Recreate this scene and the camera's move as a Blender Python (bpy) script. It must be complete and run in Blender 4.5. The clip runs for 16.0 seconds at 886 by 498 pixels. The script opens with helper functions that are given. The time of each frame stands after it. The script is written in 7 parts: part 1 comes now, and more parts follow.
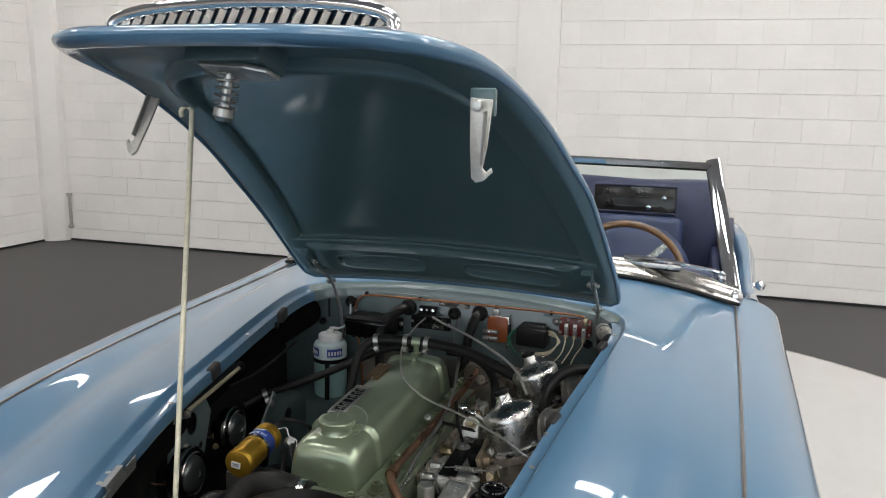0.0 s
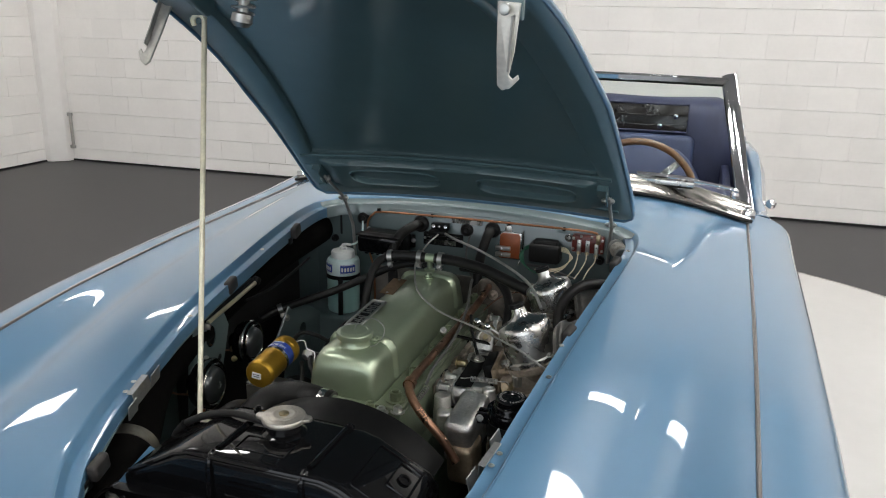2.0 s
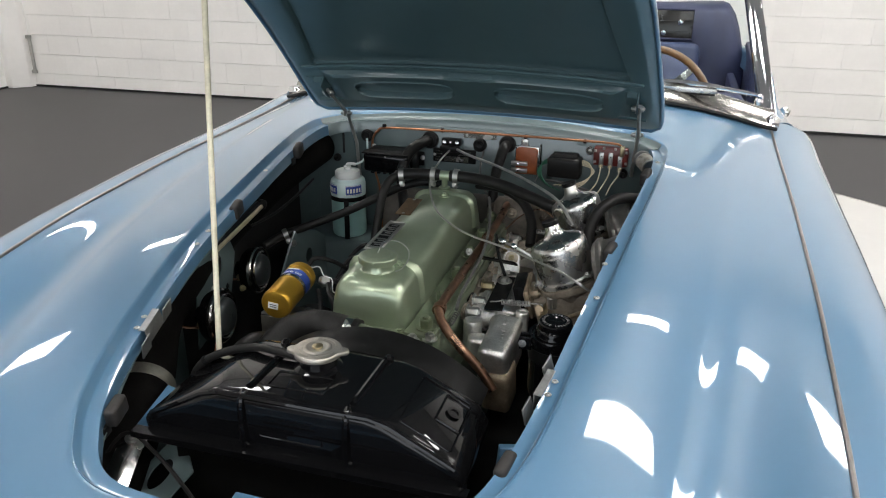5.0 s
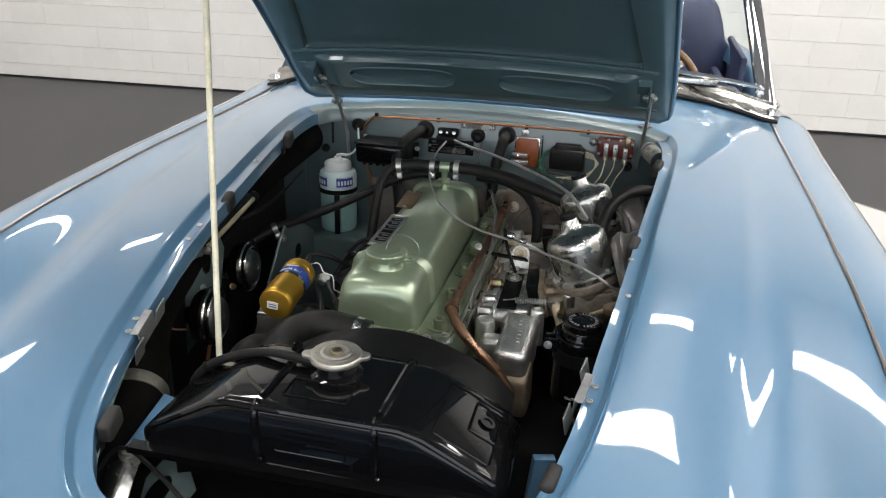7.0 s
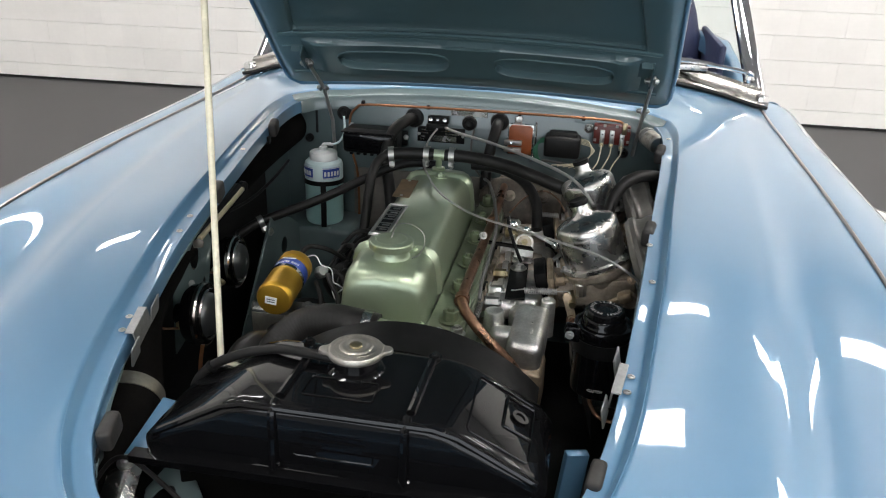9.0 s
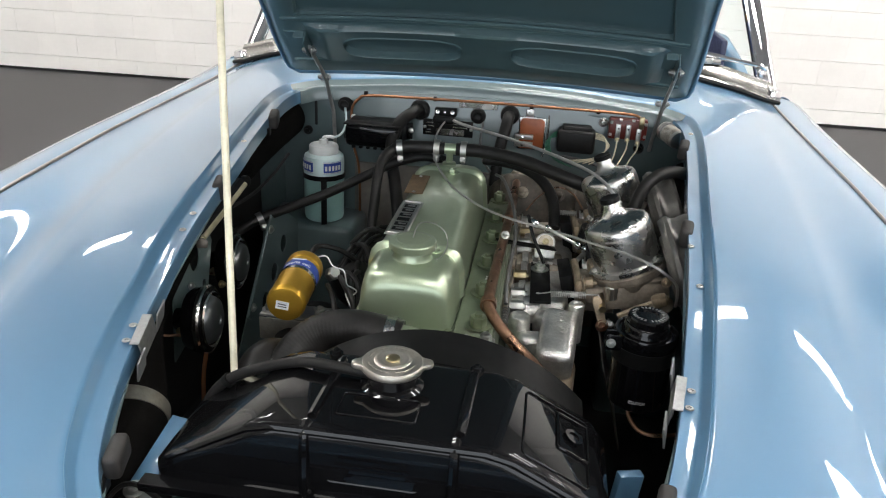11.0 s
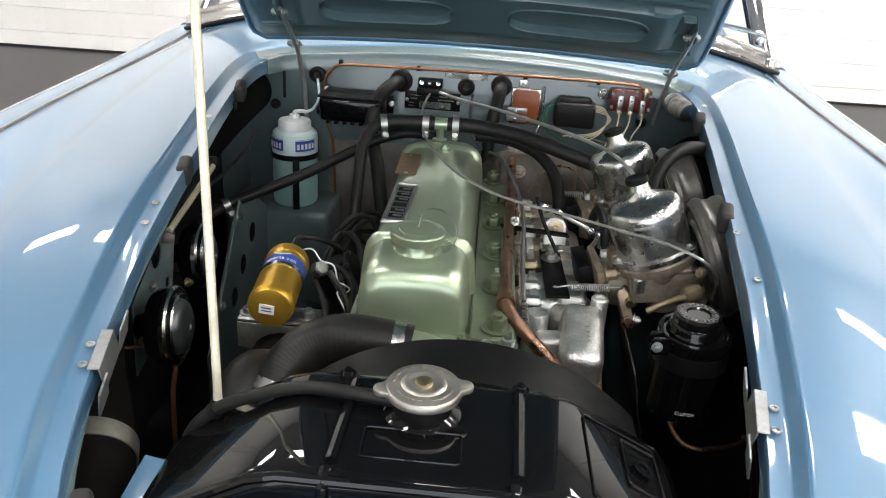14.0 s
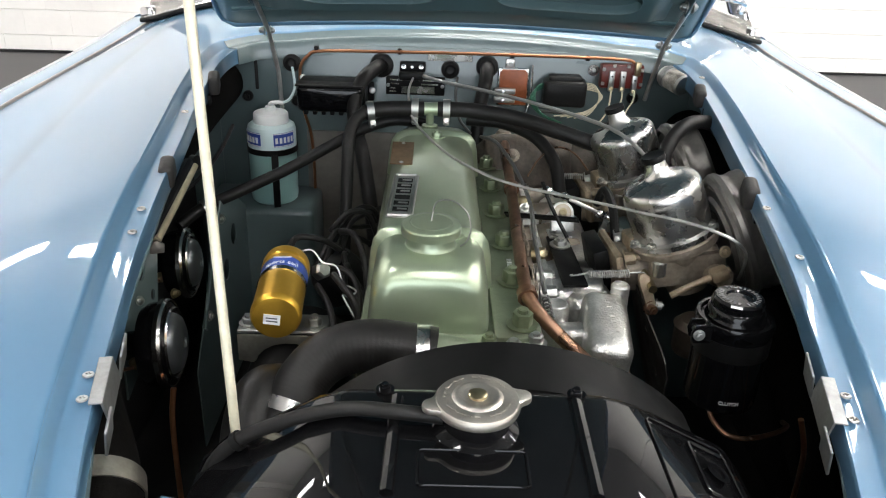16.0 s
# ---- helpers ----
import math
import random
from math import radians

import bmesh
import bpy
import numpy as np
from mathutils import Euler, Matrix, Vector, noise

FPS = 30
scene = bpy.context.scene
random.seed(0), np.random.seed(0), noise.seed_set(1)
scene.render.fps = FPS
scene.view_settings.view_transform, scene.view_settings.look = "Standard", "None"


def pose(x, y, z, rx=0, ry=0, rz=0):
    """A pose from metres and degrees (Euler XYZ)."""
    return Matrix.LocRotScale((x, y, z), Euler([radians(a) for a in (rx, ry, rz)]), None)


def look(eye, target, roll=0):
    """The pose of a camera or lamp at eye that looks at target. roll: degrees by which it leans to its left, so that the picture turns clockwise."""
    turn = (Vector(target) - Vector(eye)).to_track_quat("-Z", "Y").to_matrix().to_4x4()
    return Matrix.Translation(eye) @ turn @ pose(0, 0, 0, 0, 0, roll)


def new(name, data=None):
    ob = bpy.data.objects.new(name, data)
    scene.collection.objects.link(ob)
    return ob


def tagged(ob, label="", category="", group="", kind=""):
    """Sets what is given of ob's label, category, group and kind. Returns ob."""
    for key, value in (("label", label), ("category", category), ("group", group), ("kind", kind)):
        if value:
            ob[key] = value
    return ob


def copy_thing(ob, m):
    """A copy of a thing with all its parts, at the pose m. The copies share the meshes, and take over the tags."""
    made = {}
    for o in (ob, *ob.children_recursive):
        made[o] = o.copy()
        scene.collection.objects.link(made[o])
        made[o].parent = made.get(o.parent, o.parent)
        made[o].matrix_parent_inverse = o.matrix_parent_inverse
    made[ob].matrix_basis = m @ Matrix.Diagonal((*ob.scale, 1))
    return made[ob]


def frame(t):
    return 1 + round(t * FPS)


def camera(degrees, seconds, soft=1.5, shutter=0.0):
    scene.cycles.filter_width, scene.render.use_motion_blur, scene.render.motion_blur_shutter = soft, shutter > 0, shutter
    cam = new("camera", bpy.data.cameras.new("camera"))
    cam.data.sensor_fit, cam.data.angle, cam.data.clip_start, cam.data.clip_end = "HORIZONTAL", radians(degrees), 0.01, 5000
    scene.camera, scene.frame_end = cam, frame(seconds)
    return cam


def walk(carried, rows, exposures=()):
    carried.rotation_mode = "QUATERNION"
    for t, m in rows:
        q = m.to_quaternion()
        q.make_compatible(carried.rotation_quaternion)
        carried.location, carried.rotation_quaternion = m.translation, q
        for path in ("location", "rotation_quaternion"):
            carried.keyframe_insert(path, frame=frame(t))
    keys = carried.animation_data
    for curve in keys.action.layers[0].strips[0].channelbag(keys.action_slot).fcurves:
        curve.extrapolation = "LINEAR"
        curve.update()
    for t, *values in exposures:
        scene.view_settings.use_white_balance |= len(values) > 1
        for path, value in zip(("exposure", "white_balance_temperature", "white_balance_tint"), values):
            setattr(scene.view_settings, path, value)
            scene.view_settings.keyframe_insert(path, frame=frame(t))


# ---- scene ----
cam = camera(60.0, 16.0, soft=1.1)
METRES, EYE, TILT, LEAN, TURN = 0.77, 1.30, -10.7, -1.2, 18.55
OX, OY = 0.545, -0.85
ROWS = [
    (0.0, 0.0, 0.0, 0.0, 0.0, 0.0, -0.0),
    (0.5, -0.0081, -0.0037, -0.0041, -0.0, -1.27, -0.03),
    (1.0, -0.019, -0.0068, -0.0082, 0.01, -2.72, -0.13),
    (1.5, -0.0273, -0.0052, -0.0107, 0.08, -4.19, -0.17),
    (2.0, -0.0348, 0.0026, -0.0198, 0.14, -5.77, -0.04),
    (2.5, -0.0428, 0.015, -0.0257, 0.11, -7.35, 0.26),
    (3.0, -0.0585, 0.0323, -0.0331, -0.09, -8.89, 0.64),
    (3.5, -0.0778, 0.0534, -0.0401, -0.38, -10.01, 0.99),
    (4.0, -0.102, 0.0798, -0.0446, -0.81, -10.87, 1.25),
    (6.5, -0.236, 0.2215, -0.0585, -4.2, -11.96, 0.64),
    (7.0, -0.2629, 0.2465, -0.0683, -5.05, -11.94, 0.59),
    (7.5, -0.2844, 0.2659, -0.0761, -5.86, -11.98, 0.65),
    (8.0, -0.3083, 0.2866, -0.084, -6.78, -12.05, 0.71),
    (8.5, -0.3308, 0.3058, -0.0921, -7.6, -12.09, 0.8),
    (9.0, -0.3555, 0.3281, -0.101, -8.36, -12.11, 0.84),
    (9.5, -0.379, 0.351, -0.1054, -8.96, -12.17, 0.76),
    (10.0, -0.4026, 0.3792, -0.1083, -9.5, -12.23, 0.57),
    (12.5, -0.4696, 0.5581, -0.1188, -12.16, -13.29, 0.17),
    (13.0, -0.4807, 0.5944, -0.1228, -12.96, -13.64, 0.17),
    (13.5, -0.4898, 0.6246, -0.1265, -13.73, -13.96, 0.17),
    (14.0, -0.4987, 0.6538, -0.1314, -14.53, -14.23, 0.28),
    (14.5, -0.5087, 0.6794, -0.1346, -15.3, -14.49, 0.52),
    (15.0, -0.5235, 0.7076, -0.1368, -16.25, -14.78, 0.94),
    (15.5, -0.5394, 0.7336, -0.1393, -17.25, -15.01, 1.6),
    (16.0, -0.5599, 0.7618, -0.1403, -18.56, -15.31, 2.53),
]
walk(cam, [(t, pose(OX, OY, EYE, TILT, LEAN, TURN) @ pose(METRES * x, METRES * y, METRES * z, 90 + pitch, roll, yaw)) for t, x, y, z, yaw, pitch, roll in ROWS],
     [(0, -0.18), (4, 0.12), (8, 0.35), (12, 0.63), (16, 0.87)])

# ---- world and large lights ----
world = bpy.data.worlds.new("world")
scene.world = world
world.use_nodes = True
world.node_tree.nodes["Background"].inputs[0].default_value = (0.75, 0.85, 1.0, 1)
world.node_tree.nodes["Background"].inputs[1].default_value = 0.05
CEILING = 4.2
PANEL_GLOW = 28.8
scene.view_settings.exposure = 0.0
# daylight of an assumed window behind the camera, added to fill the bay
front_fill = new("front_fill_light", bpy.data.lights.new("front_fill_light", "AREA"))
front_fill.data.shape, front_fill.data.size, front_fill.data.size_y = "RECTANGLE", 7.0, 2.6
front_fill.data.energy, front_fill.data.color = 135.0, (0.86, 0.93, 1.0)
front_fill.matrix_world = look((0.4, -6.55, 1.75), (0.4, 0.0, 1.75))

# ---- materials ----
def mat(name, colour, rough=0.5, metal=0.0, coat=0.0, noise_scale=0.0, noise_amount=0.0, bump=0.0, bump_scale=200.0,
        rough_var=0.0, coat_rough=0.03, vary=0.0, island=0.0, grime=0.0, **extra):
    m = bpy.data.materials.new(name)
    m.use_nodes = True
    nt = m.node_tree
    b = nt.nodes["Principled BSDF"]
    b.inputs["Base Color"].default_value = (*colour, 1)
    b.inputs["Roughness"].default_value = rough
    b.inputs["Metallic"].default_value = metal
    b.inputs["Coat Weight"].default_value = coat
    b.inputs["Coat Roughness"].default_value = coat_rough
    for k, v in extra.items():
        b.inputs[k.replace("_", " ")].default_value = v
    pos = nt.nodes.new("ShaderNodeNewGeometry").outputs["Position"]

    def tex(scale, detail=4.0):
        n = nt.nodes.new("ShaderNodeTexNoise")
        n.inputs["Scale"].default_value = scale
        n.inputs["Detail"].default_value = detail
        nt.links.new(pos, n.inputs["Vector"])
        return n.outputs["Fac"]

    def remap(src, lo, hi, a=0.3, z=0.7):
        n = nt.nodes.new("ShaderNodeMapRange")
        n.inputs["From Min"].default_value, n.inputs["From Max"].default_value = a, z
        n.inputs["To Min"].default_value, n.inputs["To Max"].default_value = lo, hi
        nt.links.new(src, n.inputs["Value"])
        return n.outputs["Result"]

    def times(col, fac):
        n = nt.nodes.new("ShaderNodeVectorMath")
        n.operation = "SCALE"
        if isinstance(col, tuple):
            n.inputs[0].default_value = col
        else:
            nt.links.new(col, n.inputs[0])
        nt.links.new(fac, n.inputs["Scale"])
        return n.outputs["Vector"]

    col = tuple(colour)
    if noise_amount:
        col = times(col, remap(tex(noise_scale), 1 - noise_amount, 1 + noise_amount))
        col = times(col, remap(tex(noise_scale * 7.3, 6), 1 - noise_amount * 0.5, 1 + noise_amount * 0.5))
    if vary:
        r = nt.nodes.new("ShaderNodeObjectInfo").outputs["Random"]
        col = times(col, remap(r, 1 - vary, 1 + vary, 0, 1))
    if island:
        r = nt.nodes.new("ShaderNodeNewGeometry").outputs["Random Per Island"]
        col = times(col, remap(r, 1 - island, 1 + island, 0, 1))
    if grime:
        mix = nt.nodes.new("ShaderNodeMix")
        mix.data_type = "RGBA"
        nt.links.new(remap(tex(14.0, 8), 0, grime, 0.48, 0.72), mix.inputs["Factor"])
        if isinstance(col, tuple):
            mix.inputs[6].default_value = (*col, 1)
        else:
            nt.links.new(col, mix.inputs[6])
        mix.inputs[7].default_value = (0.075, 0.055, 0.035, 1)
        col = mix.outputs[2]
    if not isinstance(col, tuple):
        nt.links.new(col, b.inputs["Base Color"])
    if rough_var:
        nt.links.new(remap(tex(37.0, 5), max(0.02, rough - rough_var), rough + rough_var), b.inputs["Roughness"])
    if bump:
        n = nt.nodes.new("ShaderNodeBump")
        n.inputs["Strength"].default_value = bump
        n.inputs["Distance"].default_value = 0.002
        nt.links.new(tex(bump_scale, 5), n.inputs["Height"])
        nt.links.new(n.outputs["Normal"], b.inputs["Normal"])
    return m


PAINT = mat("ice_blue_paint", (0.083, 0.184, 0.295), 0.34, 0.0, 1.0, 3.0, 0.015, Coat_IOR=1.52)
# body paint again, made darker and greyer for the dimmer light in the bay
PAINT_BAY_SHADE = mat("shaded_bay_paint", (0.108, 0.148, 0.150), 0.3, 0.0, 0.6, 6.0, 0.06, coat_rough=0.12)
TOE = mat("stained_lower_panel", (0.155, 0.142, 0.125), 0.55, 0.1, noise_scale=12, noise_amount=0.2, bump=0.1, grime=0.35)
# body paint darkened towards teal for the shade under the open bonnet
PAINT_INNER_SHADE = mat("shaded_inner_paint", (0.068, 0.122, 0.136), 0.34, 0.0, 0.45, 4.0, 0.06, coat_rough=0.07)
ENGINE_GREEN = mat("metallic_green_paint", (0.36, 0.43, 0.30), 0.29, 0.68, 0.6, 9.0, 0.05, coat_rough=0.10)
BLOCK_GREEN = mat("engine_block_green", (0.165, 0.20, 0.135), 0.42, 0.3, 0.1, 14.0, 0.12, bump=0.25, bump_scale=160, grime=0.5)
BLACK_GLOSS = mat("gloss_black_enamel", (0.004, 0.004, 0.0045), 0.30, 0.0, 1.0, 12.0, 0.1, bump=0.10, bump_scale=60, coat_rough=0.015, Specular_IOR_Level=0.03, Coat_IOR=1.37)
BLACK_SATIN = mat("satin_black", (0.007, 0.007, 0.007), 0.42, 0.0, 0.0, 25.0, 0.15, rough_var=0.10, Specular_IOR_Level=0.13)
RUBBER = mat("black_rubber", (0.011, 0.0104, 0.010), 0.46, 0.0, 0.0, 30.0, 0.2, bump=0.15, bump_scale=260, rough_var=0.1, Specular_IOR_Level=0.27)
RUBBER_BROWN = mat("aged_rubber_pad", (0.020, 0.018, 0.017), 0.65, 0.0, 0.0, 40.0, 0.15, bump=0.2)
DUCT = mat("duct_fabric", (0.006, 0.0054, 0.005), 0.85, 0.0, 0.0, 40.0, 0.2, bump=0.4, bump_scale=400, Specular_IOR_Level=0.06)
DARK = mat("underbody_black", (0.010, 0.010, 0.010), 0.8, 0.0, 0.0, 10.0, 0.3)
CHROME = mat("chrome", (0.78, 0.78, 0.79), 0.05, 1.0, rough_var=0.02)
STAINLESS = mat("brushed_stainless", (0.52, 0.51, 0.49), 0.24, 1.0, noise_scale=40, noise_amount=0.05, rough_var=0.08)
TRIM = mat("bright_trim", (0.46, 0.44, 0.41), 0.2, 1.0)
MOULDING = mat("dull_bright_moulding", (0.38, 0.365, 0.34), 0.20, 1.0, noise_scale=18, noise_amount=0.06, rough_var=0.06)
ZINC = mat("zinc_plate", (0.46, 0.46, 0.44), 0.38, 1.0, noise_scale=30, noise_amount=0.1, rough_var=0.1, bump=0.1)
GALV = mat("galvanised_plate", (0.34, 0.345, 0.34), 0.48, 0.9, noise_scale=35, noise_amount=0.15, bump=0.15)
ROD = mat("cadmium_rod", (0.80, 0.75, 0.58), 0.40, 0.25, noise_scale=35, noise_amount=0.12, rough_var=0.1)
STAY = mat("yellowed_stay", (0.46, 0.40, 0.27), 0.38, 0.6, noise_scale=35, noise_amount=0.12)
CAP_STEEL = mat("dull_steel_cap", (0.52, 0.49, 0.44), 0.45, 1.0, noise_scale=50, noise_amount=0.1, rough_var=0.1, bump=0.08)
ALLOY = mat("cast_alloy", (0.76, 0.75, 0.72), 0.38, 0.9, noise_scale=40, noise_amount=0.18, bump=0.5, bump_scale=330, rough_var=0.1, grime=0.25)
ALLOY_DIRTY = mat("stained_alloy", (0.37, 0.32, 0.26), 0.48, 0.65, noise_scale=22, noise_amount=0.3, bump=0.4, bump_scale=220, rough_var=0.12, grime=0.6)
ALLOY_BROWN = mat("fuel_stained_alloy", (0.36, 0.285, 0.20), 0.46, 0.5, noise_scale=40, noise_amount=0.25, bump=0.35, bump_scale=220, grime=0.4)
NUT_GREEN = mat("nut_green_paint", (0.17, 0.205, 0.125), 0.32, 0.5, 0.3, 30.0, 0.15, grime=0.3)
CASTING = mat("oily_casting", (0.085, 0.070, 0.055), 0.5, 0.2, noise_scale=24, noise_amount=0.4, bump=0.5, bump_scale=200, grime=0.6)
BRACKET = mat("yellowed_zinc", (0.42, 0.40, 0.34), 0.42, 0.9, noise_scale=25, noise_amount=0.2)
POLISHED = mat("polished_alloy", (0.56, 0.55, 0.53), 0.27, 1.0, noise_scale=26, noise_amount=0.10, rough_var=0.05)
HORN_BLACK = mat("horn_enamel", (0.105, 0.115, 0.116), 0.30, 0.7, 0.5, coat_rough=0.1)
HOOK = mat("dull_zinc_hook", (0.62, 0.60, 0.55), 0.40, 0.55, noise_scale=30, noise_amount=0.15, rough_var=0.1)
SLEEVE = mat("stained_paper_sleeve", (0.40, 0.375, 0.33), 0.45, 0.2, noise_scale=90, noise_amount=0.5, grime=0.4)
SHIELD = mat("sooty_steel", (0.11, 0.10, 0.09), 0.42, 0.6, noise_scale=24, noise_amount=0.3, bump=0.15, rough_var=0.1, grime=0.4)
COPPER = mat("aged_copper", (0.20, 0.112, 0.070), 0.34, 0.85, noise_scale=26, noise_amount=0.3, rough_var=0.12)
COPPER_NEW = mat("bright_copper", (0.40, 0.175, 0.088), 0.28, 0.9, noise_scale=26, noise_amount=0.15)
GOLD = mat("gold_anodised", (0.62, 0.36, 0.045), 0.36, 0.85, noise_scale=40, noise_amount=0.05, rough_var=0.05)
BRASS = mat("brass", (0.38, 0.32, 0.20), 0.32, 1.0, noise_scale=40, noise_amount=0.1)
LABEL_BLUE = mat("blue_label", (0.03, 0.07, 0.32), 0.4)
LABEL_WHITE = mat("white_print", (0.75, 0.75, 0.74), 0.5)
PLASTIC = mat("milky_plastic", (0.62, 0.74, 0.74), 0.38, Subsurface_Weight=0.25, Subsurface_Radius=(0.02, 0.02, 0.02))
FLUID = mat("washer_fluid_plastic", (0.36, 0.58, 0.55), 0.38, Subsurface_Weight=0.2, Subsurface_Radius=(0.02, 0.02, 0.02))
WHITE_CAP = mat("white_cap", (0.74, 0.75, 0.74), 0.42)
BAKELITE = mat("orange_bakelite", (0.36, 0.095, 0.03), 0.4, noise_scale=60, noise_amount=0.12)
MAROON = mat("maroon_bakelite", (0.125, 0.020, 0.014), 0.35, noise_scale=60, noise_amount=0.12)
WIRE_CREAM = mat("cream_wire", (0.62, 0.56, 0.40), 0.5)
WIRE_GREEN = mat("green_wire", (0.03, 0.14, 0.08), 0.5)
CABLE_STEEL = mat("steel_sheath", (0.48, 0.475, 0.46), 0.34, 0.8, noise_scale=60, noise_amount=0.15, bump=0.4, bump_scale=900)
WORN_BAR = mat("worn_grey_lettering", (0.12, 0.12, 0.12), 0.4)
FILTER = mat("brown_grey_enamel", (0.125, 0.118, 0.108), 0.30, 0.5, noise_scale=20, noise_amount=0.25)
CABLE_GREY = mat("grey_cable", (0.085, 0.085, 0.082), 0.4, noise_scale=60, noise_amount=0.15)
PLATE_BROWN = mat("aged_brass_plate", (0.22, 0.14, 0.075), 0.4, 0.7, noise_scale=60, noise_amount=0.2)
SMOKED = mat("smoky_vinyl_window", (0.020, 0.016, 0.015), 0.18, noise_scale=12, noise_amount=0.3)
NAVY = mat("navy_vinyl", (0.024, 0.028, 0.072), 0.5, noise_scale=20, noise_amount=0.12, bump=0.2, bump_scale=500)
BLUE_LEATHER = mat("blue_leather", (0.030, 0.043, 0.105), 0.45, noise_scale=20, noise_amount=0.1, bump=0.3, bump_scale=350)
WOOD = mat("wood_rim", (0.16, 0.075, 0.030), 0.3, coat=0.6, noise_scale=28, noise_amount=0.35)
BEAD = mat("bead_trim", (0.26, 0.235, 0.22), 0.3, 0.8, noise_scale=30, noise_amount=0.1)
GLASS = mat("windscreen_glass", (0.86, 0.92, 0.92), 0.0, Transmission_Weight=1.0, IOR=1.02)
TYRE = mat("tyre_rubber", (0.02, 0.02, 0.02), 0.7)
WALL = mat("white_painted_block", (0.86, 0.832, 0.80), 0.75, noise_scale=5.0, noise_amount=0.02, bump=0.35, bump_scale=90, vary=0.02, Specular_IOR_Level=0.25)
WALL_PLAIN = mat("white_painted_render", (0.86, 0.832, 0.80), 0.75, noise_scale=3.0, noise_amount=0.025, bump=0.25, bump_scale=90, Specular_IOR_Level=0.25)
JOINT = mat("painted_joint", (0.85, 0.82, 0.79), 0.85, noise_scale=8.0, noise_amount=0.1)
CEIL = mat("ceiling_paint", (0.36, 0.36, 0.365), 0.8, noise_scale=2.0, noise_amount=0.03)
FLOOR = mat("dark_floor_coating", (0.026, 0.0245, 0.026), 0.42, noise_scale=0.9, noise_amount=0.06)
TURNTABLE = mat("pale_turntable_coating", (0.60, 0.585, 0.565), 0.5, noise_scale=2.0, noise_amount=0.03, bump=0.05, bump_scale=80)
LIGHT = bpy.data.materials.new("lamp_diffuser")
LIGHT.use_nodes = True
_b = LIGHT.node_tree.nodes["Principled BSDF"]
_b.inputs["Base Color"].default_value = (0.9, 0.9, 0.9, 1)
_b.inputs["Emission Color"].default_value = (0.985, 0.972, 0.95, 1)
_b.inputs["Emission Strength"].default_value = PANEL_GLOW

# ---- mesh helpers ----
def link(name, bm, material, sharp=35.0):
    me = bpy.data.meshes.new(name)
    bmesh.ops.recalc_face_normals(bm, faces=bm.faces)
    for f in bm.faces:
        f.smooth = True
    bm.to_mesh(me)
    bm.free()
    me.set_sharp_from_angle(angle=radians(sharp))
    me.materials.append(material)
    return new(name, me)


def part(name, bm, material, parent, label="", sharp=35.0):
    ob = link(name, bm, material, sharp)
    ob.parent = parent
    if label:
        tagged(ob, label)
    return ob


def smooth_path(points, steps=8, closed=False):
    P = [Vector(p) for p in points]
    n, out = len(P), []
    for i in range(n if closed else n - 1):
        if closed:
            a, b, c, d = P[i - 1], P[i], P[(i + 1) % n], P[(i + 2) % n]
        else:
            a, b, c, d = P[max(i - 1, 0)], P[i], P[i + 1], P[min(i + 2, n - 1)]
        for k in range(steps):
            t = k / steps
            out.append(0.5 * (2 * b + (c - a) * t + (2 * a - 5 * b + 4 * c - d) * t * t + (3 * b - a - 3 * c + d) * t ** 3))
    if not closed:
        out.append(P[-1])
    return out


def sweep(bm, path, section, closed=False, up=(0, 0, 1), cap=True):
    """Sweeps a closed section of (side, up) along a path."""
    rings, n = [], len(path)
    for i, p in enumerate(path):
        a = path[i - 1] if (i or closed) else path[0]
        b = path[(i + 1) % n] if (i < n - 1 or closed) else path[-1]
        t = (b - a).normalized()
        s = t.cross(Vector(up))
        s = s.normalized() if s.length > 1e-4 else Vector((1, 0, 0))
        u = s.cross(t)
        rings.append([bm.verts.new(p + s * x + u * y) for x, y in section])
    m = len(section)
    for i in range(n if closed else n - 1):
        A, B = rings[i], rings[(i + 1) % n]
        for k in range(m):
            bm.faces.new((A[k], A[(k + 1) % m], B[(k + 1) % m], B[k]))
    if cap and not closed:
        bm.faces.new(rings[0][::-1])
        bm.faces.new(rings[-1])
    return rings


def circle(r, n=10, ry=None):
    return [(r * math.cos(2 * math.pi * k / n), (ry or r) * math.sin(2 * math.pi * k / n)) for k in range(n)]


def tube(points, r, steps=8, n=10, bm=None, closed=False):
    bm = bm or bmesh.new()
    path = smooth_path(points, steps, closed)
    # rotation-minimising frames
    m = len(path)
    t0 = (path[1] - path[0]).normalized()
    s = t0.orthogonal().normalized()
    rings = []
    for i, p in enumerate(path):
        a = path[i - 1] if (i or closed) else path[0]
        b = path[(i + 1) % m] if (i < m - 1 or closed) else path[-1]
        t = (b - a).normalized()
        s = (s - t * s.dot(t)).normalized()
        u = t.cross(s)
        rr = r(i / (m - 1)) if callable(r) else r
        rings.append([bm.verts.new(p + s * (rr * math.cos(2 * math.pi * k / n)) + u * (rr * math.sin(2 * math.pi * k / n))) for k in range(n)])
    for i in range(m if closed else m - 1):
        A, B = rings[i], rings[(i + 1) % m]
        for k in range(n):
            bm.faces.new((A[k], A[(k + 1) % n], B[(k + 1) % n], B[k]))
    if not closed:
        bm.faces.new(rings[0][::-1])
        bm.faces.new(rings[-1])
    return bm


def along(a, b):
    """A pose at a whose z axis points at b."""
    d = Vector(b) - Vector(a)
    return Matrix.Translation(a) @ d.to_track_quat("Z", "Y").to_matrix().to_4x4()


